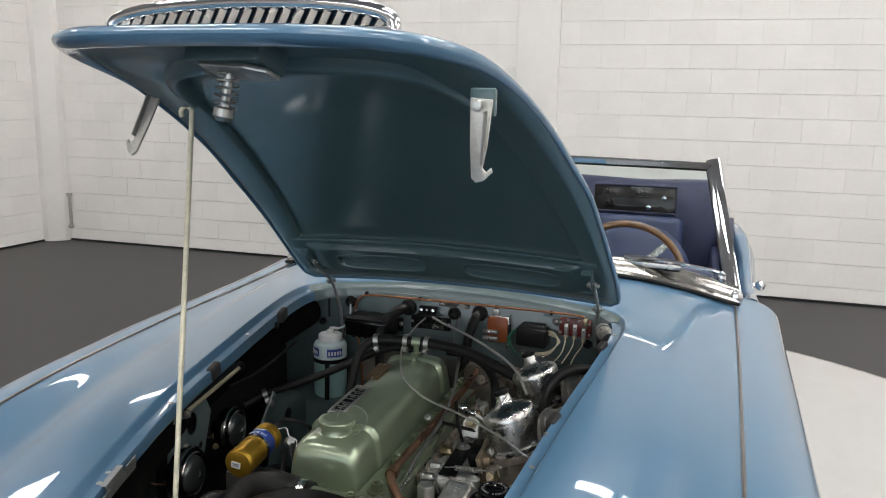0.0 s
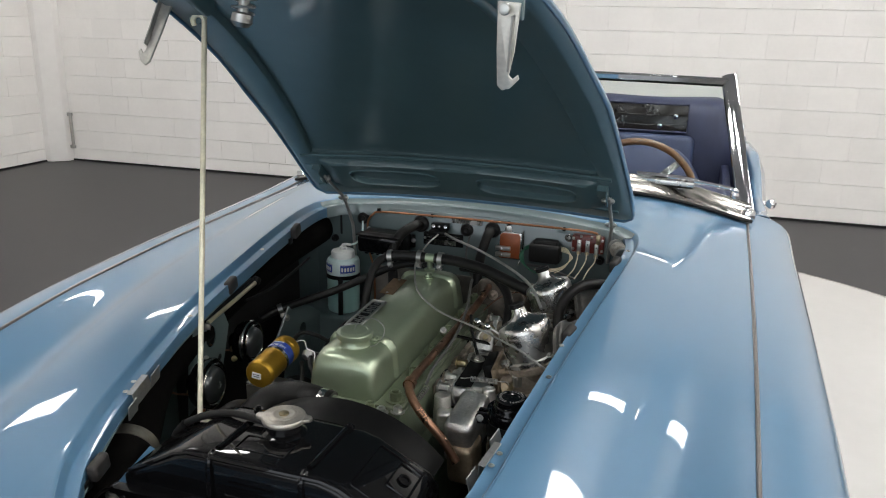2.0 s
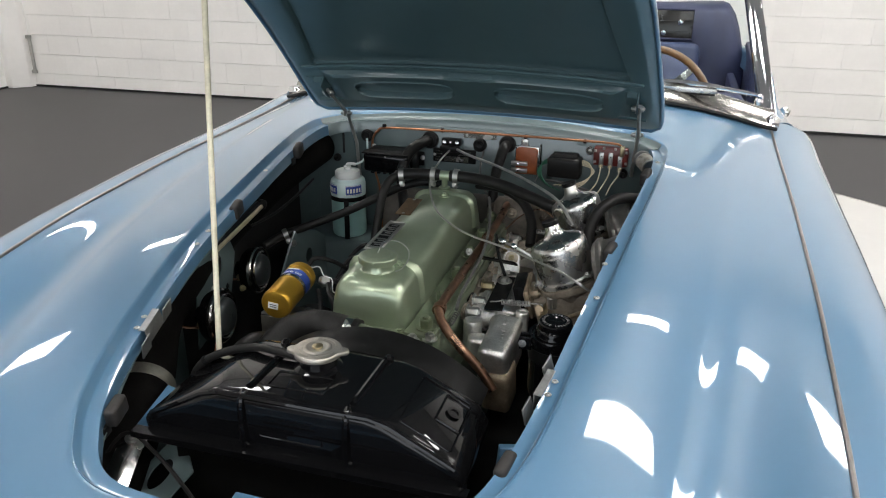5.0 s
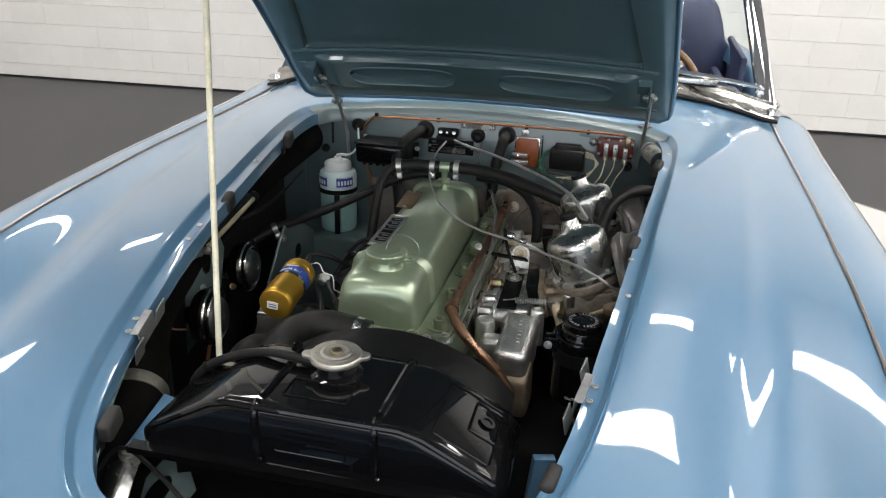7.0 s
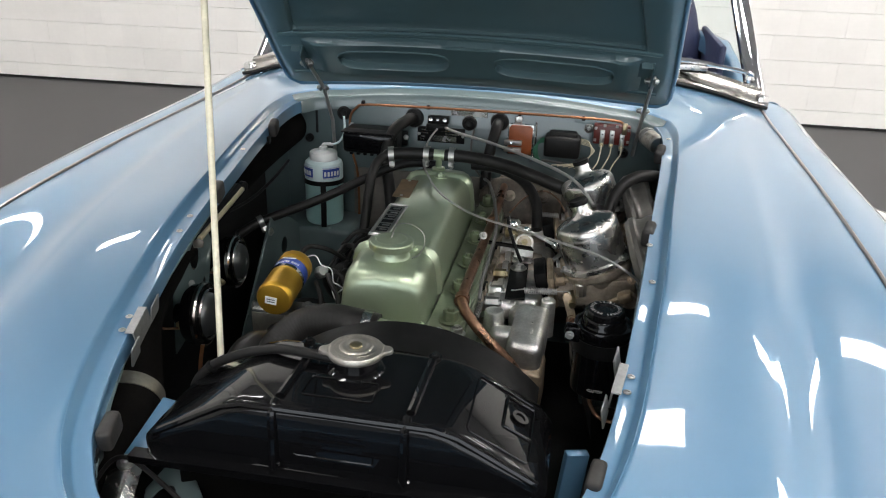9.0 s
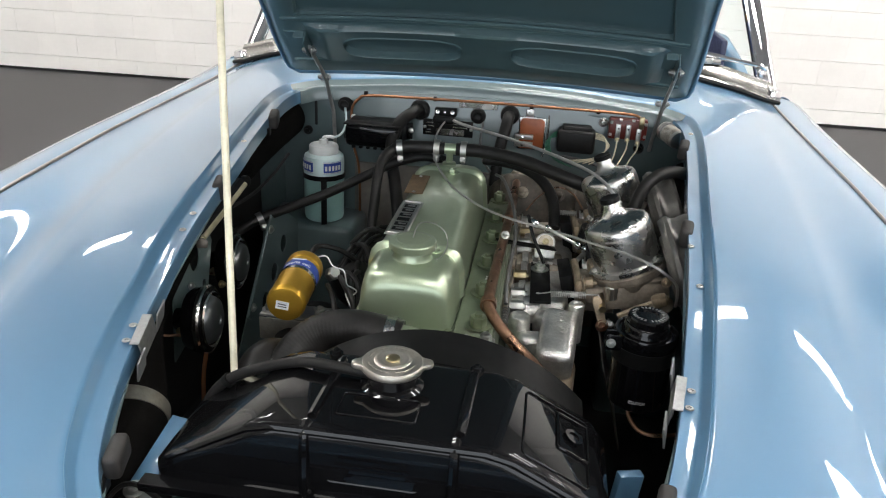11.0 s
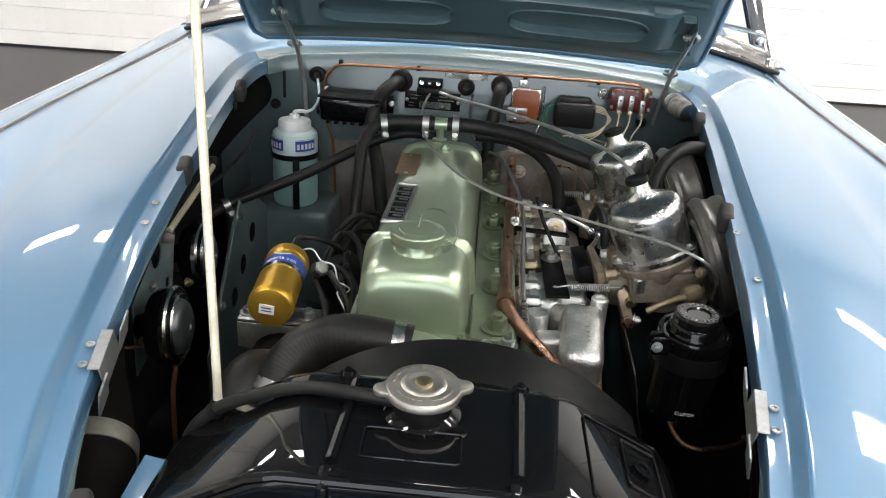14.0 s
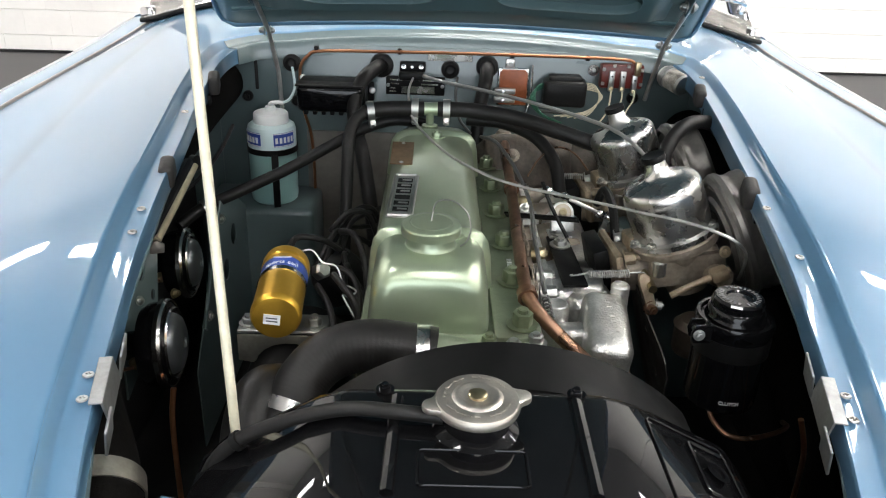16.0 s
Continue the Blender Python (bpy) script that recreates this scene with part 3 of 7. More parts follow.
def wheel(x, y):
    m = pose(x, y, 0.315, 0, 90, 0)
    w = part("wheel", lathe([(0.0, -0.03), (0.17, -0.03), (0.19, -0.05), (0.2, -0.05), (0.2, 0.05), (0.19, 0.05), (0.17, 0.03), (0.0, 0.03)], m, 32), CHROME, car)
    part("tyre", lathe([(0.2, -0.06), (0.26, -0.078), (0.305, -0.07), (0.315, -0.05), (0.315, 0.05), (0.305, 0.07), (0.26, 0.078), (0.2, 0.06), (0.2, -0.06)], m, 40), TYRE, w)


for x in (-0.62, 0.62):
    for y in (-0.12, 2.22):
        wheel(x, y)

# ---- roadster: bonnet ----
def hood_profile(n=46, length=1.15):
    y, z, out = 0.884, 0.855, []
    ds = length / (n - 1)
    for i in range(n):
        s = i * ds
        a = 0.706 - 0.132 * s - 0.37 * s * s
        out.append((s, y, z, a))
        y -= ds * math.cos(a)
        z += ds * math.sin(a)
    return out


HOOD = hood_profile()
HOOD_LEN = 1.15


def hood_half(s):
    w = 0.962 * lerp(s, [0, 0.13, 0.47, 0.6, 0.77, 0.93, 1.03, 1.15], [0.415, 0.41, 0.38, 0.358, 0.335, 0.307, 0.283, 0.256])
    r = 0.2
    if s > HOOD_LEN - r:
        w -= 0.6 * r * (1 - math.sqrt(max(0.0, 1 - ((s - HOOD_LEN + r) / r) ** 2)))
    if s < 0.05:
        w -= 0.022 * (1 - math.sqrt(max(0.0, 1 - ((0.05 - s) / 0.05) ** 2)))
    return w


def hood_point(s, x, up=0.0):
    i = min(len(HOOD) - 2, max(0, int(s / HOOD_LEN * (len(HOOD) - 1))))
    f = (s - HOOD[i][0]) / (HOOD[i + 1][0] - HOOD[i][0])
    y, z, a = (HOOD[i][k] + f * (HOOD[i + 1][k] - HOOD[i][k]) for k in (1, 2, 3))
    # flatter and dipping towards the nose
    q = max(0.0, (s - 0.85) / 0.288)
    crown = 0.020 * (1 - (x / 0.42) ** 2) * (1 - 0.5 * min(1.0, q) ** 2)
    up = up + crown
    return Vector((x, y + math.sin(a) * up, z + math.cos(a) * up - 0.010 * q * q))


def hood_sheet(s0, s1, inset, up, n=44, m=24, edge=None):
    rows = []
    for i in range(n + 1):
        s = s0 + (s1 - s0) * (0.5 - 0.5 * math.cos(math.pi * i / n))
        w = hood_half(s) - inset
        rows.append([hood_point(s, w * math.sin(math.pi / 2 * (2 * j / m - 1)), up if edge is None else edge(s, 2 * j / m - 1)) for j in range(m + 1)])
    return rows


bonnet = part("bonnet", thicken(grid(hood_sheet(0.0, HOOD_LEN, 0.0, 0.009)), 0.002), PAINT, car, "open ice blue bonnet lid held up by a prop rod", 50)
# folded edge all round
edge_path = [(s, -hood_half(s)) for s in np.linspace(0.0, HOOD_LEN, 60)] + [(HOOD_LEN, x) for x in np.linspace(-hood_half(HOOD_LEN), hood_half(HOOD_LEN), 8)[1:-1]] + \
            [(s, hood_half(s)) for s in np.linspace(HOOD_LEN, 0.0, 60)] + [(0.0, x) for x in np.linspace(hood_half(0), -hood_half(0), 16)[1:-1]]
bm = bmesh.new()
sweep(bm, [hood_point(s, x, 0.001) for s, x in edge_path], [(px, py) for px, py in circle(0.0042, 10, 0.0065)], True)
part("edge_fold", bm, PAINT, bonnet, "rolled edge of the bonnet", 60)
# deeper rolled lip along the front
lip = [(s, -hood_half(s)) for s in np.linspace(HOOD_LEN - 0.34, HOOD_LEN, 44)] + [(HOOD_LEN, x) for x in np.linspace(-hood_half(HOOD_LEN), hood_half(HOOD_LEN), 12)[1:-1]] + [(s, hood_half(s)) for s in np.linspace(HOOD_LEN, HOOD_LEN - 0.34, 44)]
rows = []
for i, (s, x) in enumerate(lip):
    f = max(0.0, min(1.0, (s - HOOD_LEN + 0.34) / 0.26))
    f = 0.5 + 0.5 * f * f * (3 - 2 * f)
    p = hood_point(s, x, 0.001 - 0.003 * (2 * f - 1))
    t = (hood_point(*lip[min(i + 1, len(lip) - 1)]) - hood_point(*lip[max(i - 1, 0)])).normalized()
    e = t.cross(Vector((0, 0, 1))).normalized()
    n = e.cross(t)
    nose = (2 * f - 1) * max(0.0, -e.y) ** 2
    p = p - e * (0.014 * nose)
    rows.append([p + e * ((0.0076 + 0.0204 * nose) * f * math.cos(a)) + n * (0.0120 * f * math.sin(a)) for a in np.linspace(0, 2 * math.pi, 25)])
part("front_lip", grid(rows), PAINT, bonnet, "deep rolled front lip of the bonnet", 60)
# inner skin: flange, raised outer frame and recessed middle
part("inner_skin", grid(hood_sheet(0.004, HOOD_LEN - 0.004, 0.004, 0.002, 44, 24)), PAINT_INNER_SHADE, bonnet, "painted underside of the bonnet", 50)
loop = []
for side in (-1, 1):
    half = [(HOOD_LEN - 0.004, side * 0.0, 0.952, 0.0), (HOOD_LEN - 0.004, side * 0.07, 0.951, side * 0.07), (HOOD_LEN - 0.010, side * (hood_half(HOOD_LEN - 0.010) - 0.004), 0.945, side * 0.135)]
    half += [(s, side * (hood_half(s) - 0.004), si, side * xi) for s, si, xi in ((1.11, 0.932, 0.170), (1.06, 0.910, 0.195), (1.0, 0.875, 0.215), (0.92, 0.82, 0.229), (0.80, 0.74, 0.243), (0.66, 0.62, 0.262), (0.5, 0.48, 0.284), (0.35, 0.35, 0.304), (0.22, 0.23, 0.326), (0.12, 0.212, 0.328), (0.05, 0.205, 0.315), (0.006, 0.203, 0.28))]
    half += [(0.004, side * x, 0.203, side * x * 0.9) for x in (0.27, 0.14, 0.0)]
    loop += half if side < 0 else half[::-1][1:-1]
rows = []
for f, up in ((0.0, -0.001), (0.03, -0.003), (0.10, -0.006), (0.22, -0.0125), (0.30, -0.0135), (0.88, -0.0135), (0.96, -0.0115), (1.0, -0.006), (1.0, 0.003)):
    rows.append(smooth_path([hood_point(s + (si - s) * f, x + (xi - x) * f, up * (1 - 0.85 * max(0.0, min(1.0, (s - 1.0) / 0.1)))) for s, x, si, xi in loop], 4, True))
part("inner_frame", grid(rows, True), PAINT_INNER_SHADE, bonnet, "raised painted frame round the underside of the bonnet", 40)
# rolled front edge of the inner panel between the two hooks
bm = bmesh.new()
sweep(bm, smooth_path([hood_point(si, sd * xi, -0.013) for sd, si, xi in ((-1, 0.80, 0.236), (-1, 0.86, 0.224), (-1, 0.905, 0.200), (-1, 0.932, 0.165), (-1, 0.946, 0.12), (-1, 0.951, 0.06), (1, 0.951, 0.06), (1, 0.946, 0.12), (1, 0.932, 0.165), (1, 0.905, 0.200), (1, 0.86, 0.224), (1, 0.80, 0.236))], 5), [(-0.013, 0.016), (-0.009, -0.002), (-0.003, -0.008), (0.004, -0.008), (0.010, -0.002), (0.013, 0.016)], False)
part("front_rail", bm, PAINT_INNER_SHADE, bonnet, "rolled painted rail across the front of the bonnet underside", 60)
# raised rear rail with two long pressed recesses
SLOTS = ((-0.255, -0.035), (0.055, 0.28))


def slot_open(x):
    """Half height of the recess at x."""
    for x0, x1 in SLOTS:
        v = abs(2 * (x - x0) / (x1 - x0) - 1)
        if v < 1:
            return 0.0305 * (1 - v ** 5) ** 0.5
    return 0.0


def rail_strip(lower):
    xs = sorted(set(np.round(np.concatenate([np.linspace(-0.325, 0.335, 90)] + [c + w * np.cos(np.linspace(0, math.pi, 61)) for c, w in (((a + b) / 2, (b - a) / 2) for a, b in SLOTS)]), 5)))
    sign = -1 if lower else 1
    lines = []
    for f, dz in ((0.0, 0.0), (0.06, 0.75), (0.14, 1.0), (0.80, 1.0), (0.86, 1.12), (0.92, 1.14), (0.955, 1.0), (0.975, 0.5), (1.0, -0.5)):
        line = []
        for x in xs:
            o = slot_open(x)
            w = o / 0.0305
            ends = min(1.0, max(0.0, min(x + 0.325, 0.335 - x) / 0.035))
            inner = 0.1305 + sign * o
            outer = 0.1305 + sign * 0.058
            d = dz if f < 0.8 else 1 + (dz - 1) * min(1.0, w * 1.6)
            line.append(hood_point(outer + (inner - outer) * f, x, -0.0125 - 0.0145 * ends * d))
        lines.append(line)
    return lines


part("rear_rail", grid(rail_strip(True)), PAINT_INNER_SHADE, bonnet, "pressed rear rail of the inner frame with long recesses", 28)
part("rear_rail", grid(rail_strip(False)), PAINT_INNER_SHADE, bonnet, "pressed rear rail of the inner frame with long recesses", 28)
# long ribs
for s0 in (0.205, 0.065):
    bm = bmesh.new()
    w = hood_half(s0) - 0.03
    sweep(bm, [hood_point(s0, x, -0.012) for x in np.linspace(-w, w, 20)], circle(0.007, 8, 0.005), False)
    part("rib", bm, PAINT_INNER_SHADE, bonnet)
# air scoop with chrome grille on the front of the bonnet
def scoop_half(u):
    return 0.200 * (1 - 0.25 * u)


rows = []
for i in range(22):
    u = i / 21
    s = 1.030 - 0.50 * u
    rows.append([hood_point(s, scoop_half(u) * math.sin(math.pi / 2 * v), 0.010 + 0.037 * (1 - u) ** 0.8 * math.cos(math.pi / 2 * v) ** 0.45) for v in np.linspace(-1, 1, 29)])
scoop = part("scoop", thicken(grid(rows), 0.002), PAINT, bonnet, "raised air scoop with a chrome grille", 50)
arch = [hood_point(1.036, scoop_half(0) * math.sin(math.pi / 2 * v), 0.012 + 0.038 * math.cos(math.pi / 2 * v) ** 0.45) for v in np.linspace(-1, 1, 41)]
bm = bmesh.new()
sweep(bm, arch, circle(0.009, 10), False)
part("grille_surround", bm, CHROME, scoop, "bright chrome grille surround", 60)
bm = bmesh.new()
sweep(bm, [hood_point(1.040, x, 0.014) for x in np.linspace(-0.20, 0.20, 20)], circle(0.008, 8), False)
part("grille_surround", bm, CHROME, scoop, "chrome lower bar", 60)
for x in np.linspace(-0.180, 0.180, 21):
    top = 0.010 + 0.038 * max(0.0, 1 - (x / 0.200) ** 2) ** 0.225
    a, b = hood_point(1.040, x - 0.003, 0.014), hood_point(1.036, x + 0.008, top)
    part("grille_slat", box((0.0036, 0.010, (b - a).length), along((a + b) / 2, b), 0.001, 1), STAINLESS, scoop)

# bonnet furniture: hinges, hooks, latch pin
def hinge(x, s0):
    a = hood_point(s0, x, -0.0150)
    u = (hood_point(s0 + 0.05, x, -0.0150) - a).normalized()
    n = (hood_point(s0, x, -0.06) - a).normalized()
    e = u.cross(n)
    m = Matrix(((e.x, u.x, n.x, a.x), (e.y, u.y, n.y, a.y), (e.z, u.z, n.z, a.z), (0, 0, 0, 1)))
    f = 0.020 if e.x > 0 else -0.020
    h = part("hinge", box((0.044, 0.052, 0.004), m, 0.001, 1), PAINT_INNER_SHADE, bonnet, "painted folded hinge bracket with bolts and a thin stay arm")
    part("hinge_flange", box((0.003, 0.052, 0.026), m @ pose(f, 0, 0.012), 0.001, 1), PAINT_INNER_SHADE, h)
    part("hinge_lip", box((0.020, 0.003, 0.012), m @ pose(f * 0.4, 0.0245, 0.007), 0.001, 1), PAINT_INNER_SHADE, h)
    p1 = m @ Vector((f * 1.2, -0.012, 0.016))
    p2 = hood_point(0.012, p1.x, -0.022)
    for p, r in ((p1, 0.0065), (p2, 0.0055)):
        bm = bolt(bmesh.new(), p + Vector((-0.006, 0, 0)), (-1, 0, 0), r, 0.008)
        bolt(bm, p + Vector((0.003, 0, 0)), (1, 0, 0), r, 0.006)
        part("bolt", bm, ZINC, h, "bright zinc bolt and nut")
    side = 1 if x > 0 else -1
    bm = bmesh.new()
    sweep(bm, [p1 + u * 0.012, p1, p2, Vector((p2.x - side * 0.006, 0.902, 0.775)), Vector((p2.x - side * 0.008, 0.912, 0.68 if side < 0 else 0.745))], circle(0.0040, 10), False)
    part("stay_arm", bm, CABLE_STEEL, h)


hinge(-0.342, 0.140), hinge(0.328, 0.152)


def safety_hook(base, tip, side):
    base, tip = Vector(base), Vector(tip)
    m = upright(base, tip)
    d = (tip - base).length
    outline = [(-0.013, -0.012), (0.013, -0.012), (0.0105, d * 0.50), (0.0065, d * 0.82), (0.011, d * 0.87), (0.017, d * 0.80), (0.019, d * 0.86), (0.009, d * 1.0), (0.0, d * 1.04), (-0.006, d * 0.98), (-0.010, d * 0.5)]
    hk = part("safety_hook", prism([(px * -side, py) for px, py in outline], 0.004, m @ Matrix(((1, 0, 0, 0), (0, 0, 1, -0.002), (0, 1, 0, 0), (0, 0, 0, 1))), 0.0008), HOOK, bonnet, "zinc-plated safety hook hanging from the bonnet edge")
    part("hook_spine", box((0.003, 0.010, d * 0.75), m @ pose(side * -0.007, -0.005, d * 0.38), 0.0008, 1), ZINC, hk)
    part("hook_bracket", box((0.030, 0.012, 0.032), Matrix.Translation(base + Vector((0, 0.009, 0.008))), 0.003), PAINT_INNER_SHADE, hk, "painted bracket")
    part("rivet", lathe([(0, 0), (0.007, 0), (0.006, 0.004), (0, 0.005)], along(base + Vector((0, -0.019, 0.004)), base + Vector((0, -0.06, 0.004))), 12), ZINC, hk)
    return hk


safety_hook((0.306, -0.002, 1.295), (0.299, 0.010, 1.214), 1)
safety_hook((-0.292, 0.196, 1.309), (-0.298, 0.142, 1.215), -1)
latch = part("latch_plate", box((0.115, 0.06, 0.035), pose(-0.01, -0.005, 1.352, -20, 0, -6), 0.006), PAINT_INNER_SHADE, bonnet, "latch plate with a sprung pin")
part("latch_lever", prism([(-0.040, -0.020), (0.03, -0.024), (0.058, -0.016), (0.060, 0.010), (0.03, 0.022), (-0.040, 0.020)], 0.007, pose(-0.005, -0.018, 1.331, -20, 5, -5), 0.0015), ZINC, latch, "bright plated release lever")
a, b = Vector((-0.014, -0.012, 1.336)), Vector((-0.024, -0.016, 1.278))
part("latch_pin", lathe([(0, -0.002), (0.0065, -0.002), (0.0065, 0.046), (0.0125, 0.048), (0.0135, 0.058), (0.008, 0.064), (0, 0.064)], along(a, b), 16), ZINC, latch, "latch pin")
m = along(a, b)
part("latch_spring", tube([m @ Vector((0.0135 * math.cos(k * 0.8), 0.0135 * math.sin(k * 0.8), 0.004 + k * 0.00115)) for k in range(38)], 0.0016, 2, 6), ZINC, latch, "coil spring")
# prop rod
part("prop_rod", tube([(-0.197, 0.070, 0.600), (-0.199, 0.076, 0.655), (-0.228, 0.160, 0.985), (-0.2510, 0.229, 1.268), (-0.2525, 0.231, 1.281), (-0.2575, 0.231, 1.287), (-0.2655, 0.229, 1.286), (-0.2705, 0.228, 1.279), (-0.2695, 0.229, 1.270)], 0.0043, 6, 12), ROD, bonnet, "pale plated prop rod")
part("rod_eye", prism([(-0.018, 0.030), (-0.013, -0.012), (-0.006, -0.020), (0.006, -0.020), (0.013, -0.012), (0.018, 0.030)], 0.004, pose(-0.266, 0.236, 1.292, 82, 0, 0), 0.001), PAINT_INNER_SHADE, bonnet, "painted eye plate for the prop rod")

# ---- roadster: windscreen and cockpit ----
def base_line(x):
    return Vector((x, 1.205 + 0.105 * (abs(x) / 0.66) ** 2.2, height(min(abs(x), 0.66), 1.205 + 0.105 * (abs(x) / 0.66) ** 2.2) + 0.004))


def top_line(x):
    return Vector((x, 1.455 + 0.08 * (abs(x) / 0.57) ** 2, 1.148 - 0.010 * (abs(x) / 0.57) ** 2))


XB = np.linspace(-0.655, 0.655, 33)
screen = part("windscreen", thicken(grid([[base_line(x).lerp(top_line(x * 0.575 / 0.655), f) for x in XB] for f in (0.02, 0.35, 0.7, 0.99)]), 0.004), GLASS, car, "raked curved windscreen glass in a chrome frame")
screen.visible_shadow = False
bm = bmesh.new()
sweep(bm, [top_line(x) for x in np.linspace(-0.578, 0.578, 40)], [(-0.012, -0.009), (0.012, -0.009), (0.013, 0.004), (0.007, 0.010), (-0.007, 0.010), (-0.013, 0.004)])
part("top_frame", bm, CHROME, screen, "chrome header rail")
bm = bmesh.new()
sweep(bm, [top_line(x) + Vector((0, -0.004, -0.012)) for x in np.linspace(-0.57, 0.57, 30)], circle(0.004, 6))
part("seal", bm, RUBBER, screen)
rows = [[base_line(x) + Vector((0, dy, dz)) for x in np.linspace(-0.668, 0.668, 40)] for dy, dz in ((-0.062, -0.002), (-0.058, 0.003), (-0.035, 0.010), (-0.012, 0.024), (0.0, 0.034), (0.010, 0.034), (0.012, 0.0))]
part("base_moulding", thicken(grid(rows), 0.002), MOULDING, screen, "wide brushed bright moulding at the foot of the screen", 60)
bm = bmesh.new()
sweep(bm, [base_line(x) + Vector((0, -0.065, -0.001)) for x in np.linspace(-0.672, 0.672, 40)], circle(0.005, 8))
part("seal", bm, RUBBER, screen, "black rubber seal")
for side in (-1, 1):
    a, b = base_line(side * 0.655), top_line(side * 0.578)
    bm = bmesh.new()
    sweep(bm, [a.lerp(b, f) for f in np.linspace(-0.03, 1.04, 9)], [(-0.024, -0.006), (-0.018, -0.011), (0.0, -0.013), (0.014, -0.008), (0.016, 0.0), (0.010, 0.009), (-0.012, 0.010), (-0.022, 0.005)], False, (0, 1, 0))
    part("side_post", bm, CHROME, screen, "chrome side post")
    bm = bmesh.new()
    sweep(bm, [a.lerp(b, f) + Vector((side * -0.010, 0.0, -0.012)) for f in (0.02, 0.5, 0.99)], circle(0.0055, 8))
    part("seal", bm, RUBBER, screen)
    part("post_foot", box((0.030, 0.085, 0.035), Matrix.Translation(a + Vector((side * 0.004, 0.0, 0.006))) @ pose(0, 0, 0, 0, 0, side * 12), 0.008), CHROME, screen, "chrome post foot")
    part("quarter_vent_catch", box((0.012, 0.012, 0.03), Matrix.Translation(a.lerp(b, 0.62) + Vector((side * 0.022, 0.02, 0))), 0.003), CHROME, screen)


def wiper(xp, xe, s):
    """Arm from its pivot at xp towards xe, with the blade just below its outer half."""
    d = (xe - xp)
    w = part("wiper_arm", tube([Vector((xp, 1.262, 0.868)), Vector((xp + d * 0.02, 1.252, 0.880)), Vector((xp + d * 0.45, 1.245, 0.897)), Vector((xp + d * 0.7, 1.240, 0.903)), Vector((xe, 1.240, 0.904))], lambda f: 0.0072 if f > 0.45 else 0.0052, 8, 10), CHROME, car, "chrome wiper arm and blade resting low on the screen")
    part("wiper_blade", box((abs(d) * 0.66, 0.008, 0.013), pose(xp + d * 0.74, 1.232, 0.889, 0, s * 1.5, 0), 0.002), STAINLESS, w, "bright blade holder")
    part("blade_rubber", box((abs(d) * 0.64, 0.004, 0.006), pose(xp + d * 0.74, 1.234, 0.8805, 0, s * 1.5, 0), 0.001), RUBBER, w, "thin black rubber")
    part("wiper_pivot", lathe([(0.011, 0), (0.011, 0.010), (0.006, 0.018), (0, 0.020)], pose(xp, 1.262, 0.858, 12, 0, 0), 16), CHROME, w)


wiper(0.622, 0.37, 1)
wiper(-0.02, -0.28, 1)

# dash, wheel, seats, rear shelf and folded hood
part("dashboard", box((1.22, 0.10, 0.16), pose(0, 1.47, 0.76, 8, 0, 0), 0.03, 4), NAVY, car, "navy padded dashboard")
part("cockpit_floor", box((1.18, 1.2, 0.03), pose(0, 2.0, 0.27)), NAVY, car)
sw_m = pose(0.335, 1.64, 0.755, 62, 0, 0)
bm = lathe([(0.190 + 0.0115 * math.cos(a), 0.0115 * math.sin(a)) for a in np.linspace(0, 2 * math.pi, 13)], sw_m, 64)
wheel_rim = part("steering_wheel", bm, WOOD, car, "wood-rimmed steering wheel")
for k in range(4):
    a = math.pi / 4 + k * math.pi / 2
    part("spoke", box((0.17, 0.022, 0.004), sw_m @ pose(0.095 * math.cos(a), 0.095 * math.sin(a), -0.005, 0, 0, math.degrees(a)), 0.001, 1), STAINLESS, wheel_rim)
part("hub", lathe([(0, -0.03), (0.03, -0.03), (0.034, 0), (0.025, 0.018), (0, 0.022)], sw_m, 24), BLACK_SATIN, wheel_rim)
part("column", tube([sw_m @ Vector((0, 0, -0.02)), sw_m @ Vector((0, 0, -0.3))], 0.018, 2, 14), BLACK_SATIN, wheel_rim)


def seat(x):
    rows = []
    for i in range(15):
        a = i / 14
        y = 2.02 + 0.14 * a
        z = 0.38 + 0.46 * a
        w = 0.215 * math.sqrt(max(0.05, 1 - 0.75 * max(0, (a - 0.55) / 0.45) ** 2))
        prof = [Vector((x + w * math.cos(t), y - 0.07 * math.sin(t) * (1 - 0.6 * a ** 6), z)) for t in np.linspace(0, 2 * math.pi, 22)[:-1]]
        rows.append(prof)
    rows.append([p * 0.6 + Vector((x, 2.17, 0.868)) * 0.4 for p in rows[-1]])
    rows.append([Vector((x, 2.17, 0.872)) + (p - Vector((x, 2.17, 0.872))) * 0.05 for p in rows[-1]])
    s = part("seat_back", grid(rows, True), BLUE_LEATHER, car, "blue leather bucket seat back", 60)
    part("seat_cushion", box((0.44, 0.46, 0.14), pose(x, 1.83, 0.40, 6, 0, 0), 0.05, 4), BLUE_LEATHER, s)
    for k in range(-2, 3):
        bm = bmesh.new()
        sweep(bm, [Vector((x + k * 0.06, 1.955 + 0.14 * a - 0.012 * (1 - a), 0.40 + 0.36 * a)) for a in np.linspace(0, 0.8, 8)], circle(0.004, 6))
        part("piping", bm, BLUE_LEATHER, s)


seat(-0.32), seat(0.34)
for side in (-1, 1):
    part("quarter_trim", box((0.022, 0.62, 0.36), pose(side * 0.676, 2.24, 0.680, 0, 0, side * -2), 0.008), NAVY, car, "navy quarter lining behind the door")
    part("door_trim", box((0.03, 1.1, 0.40), pose(side * 0.625, 1.95, 0.56), 0.01), NAVY, car, "navy door lining")
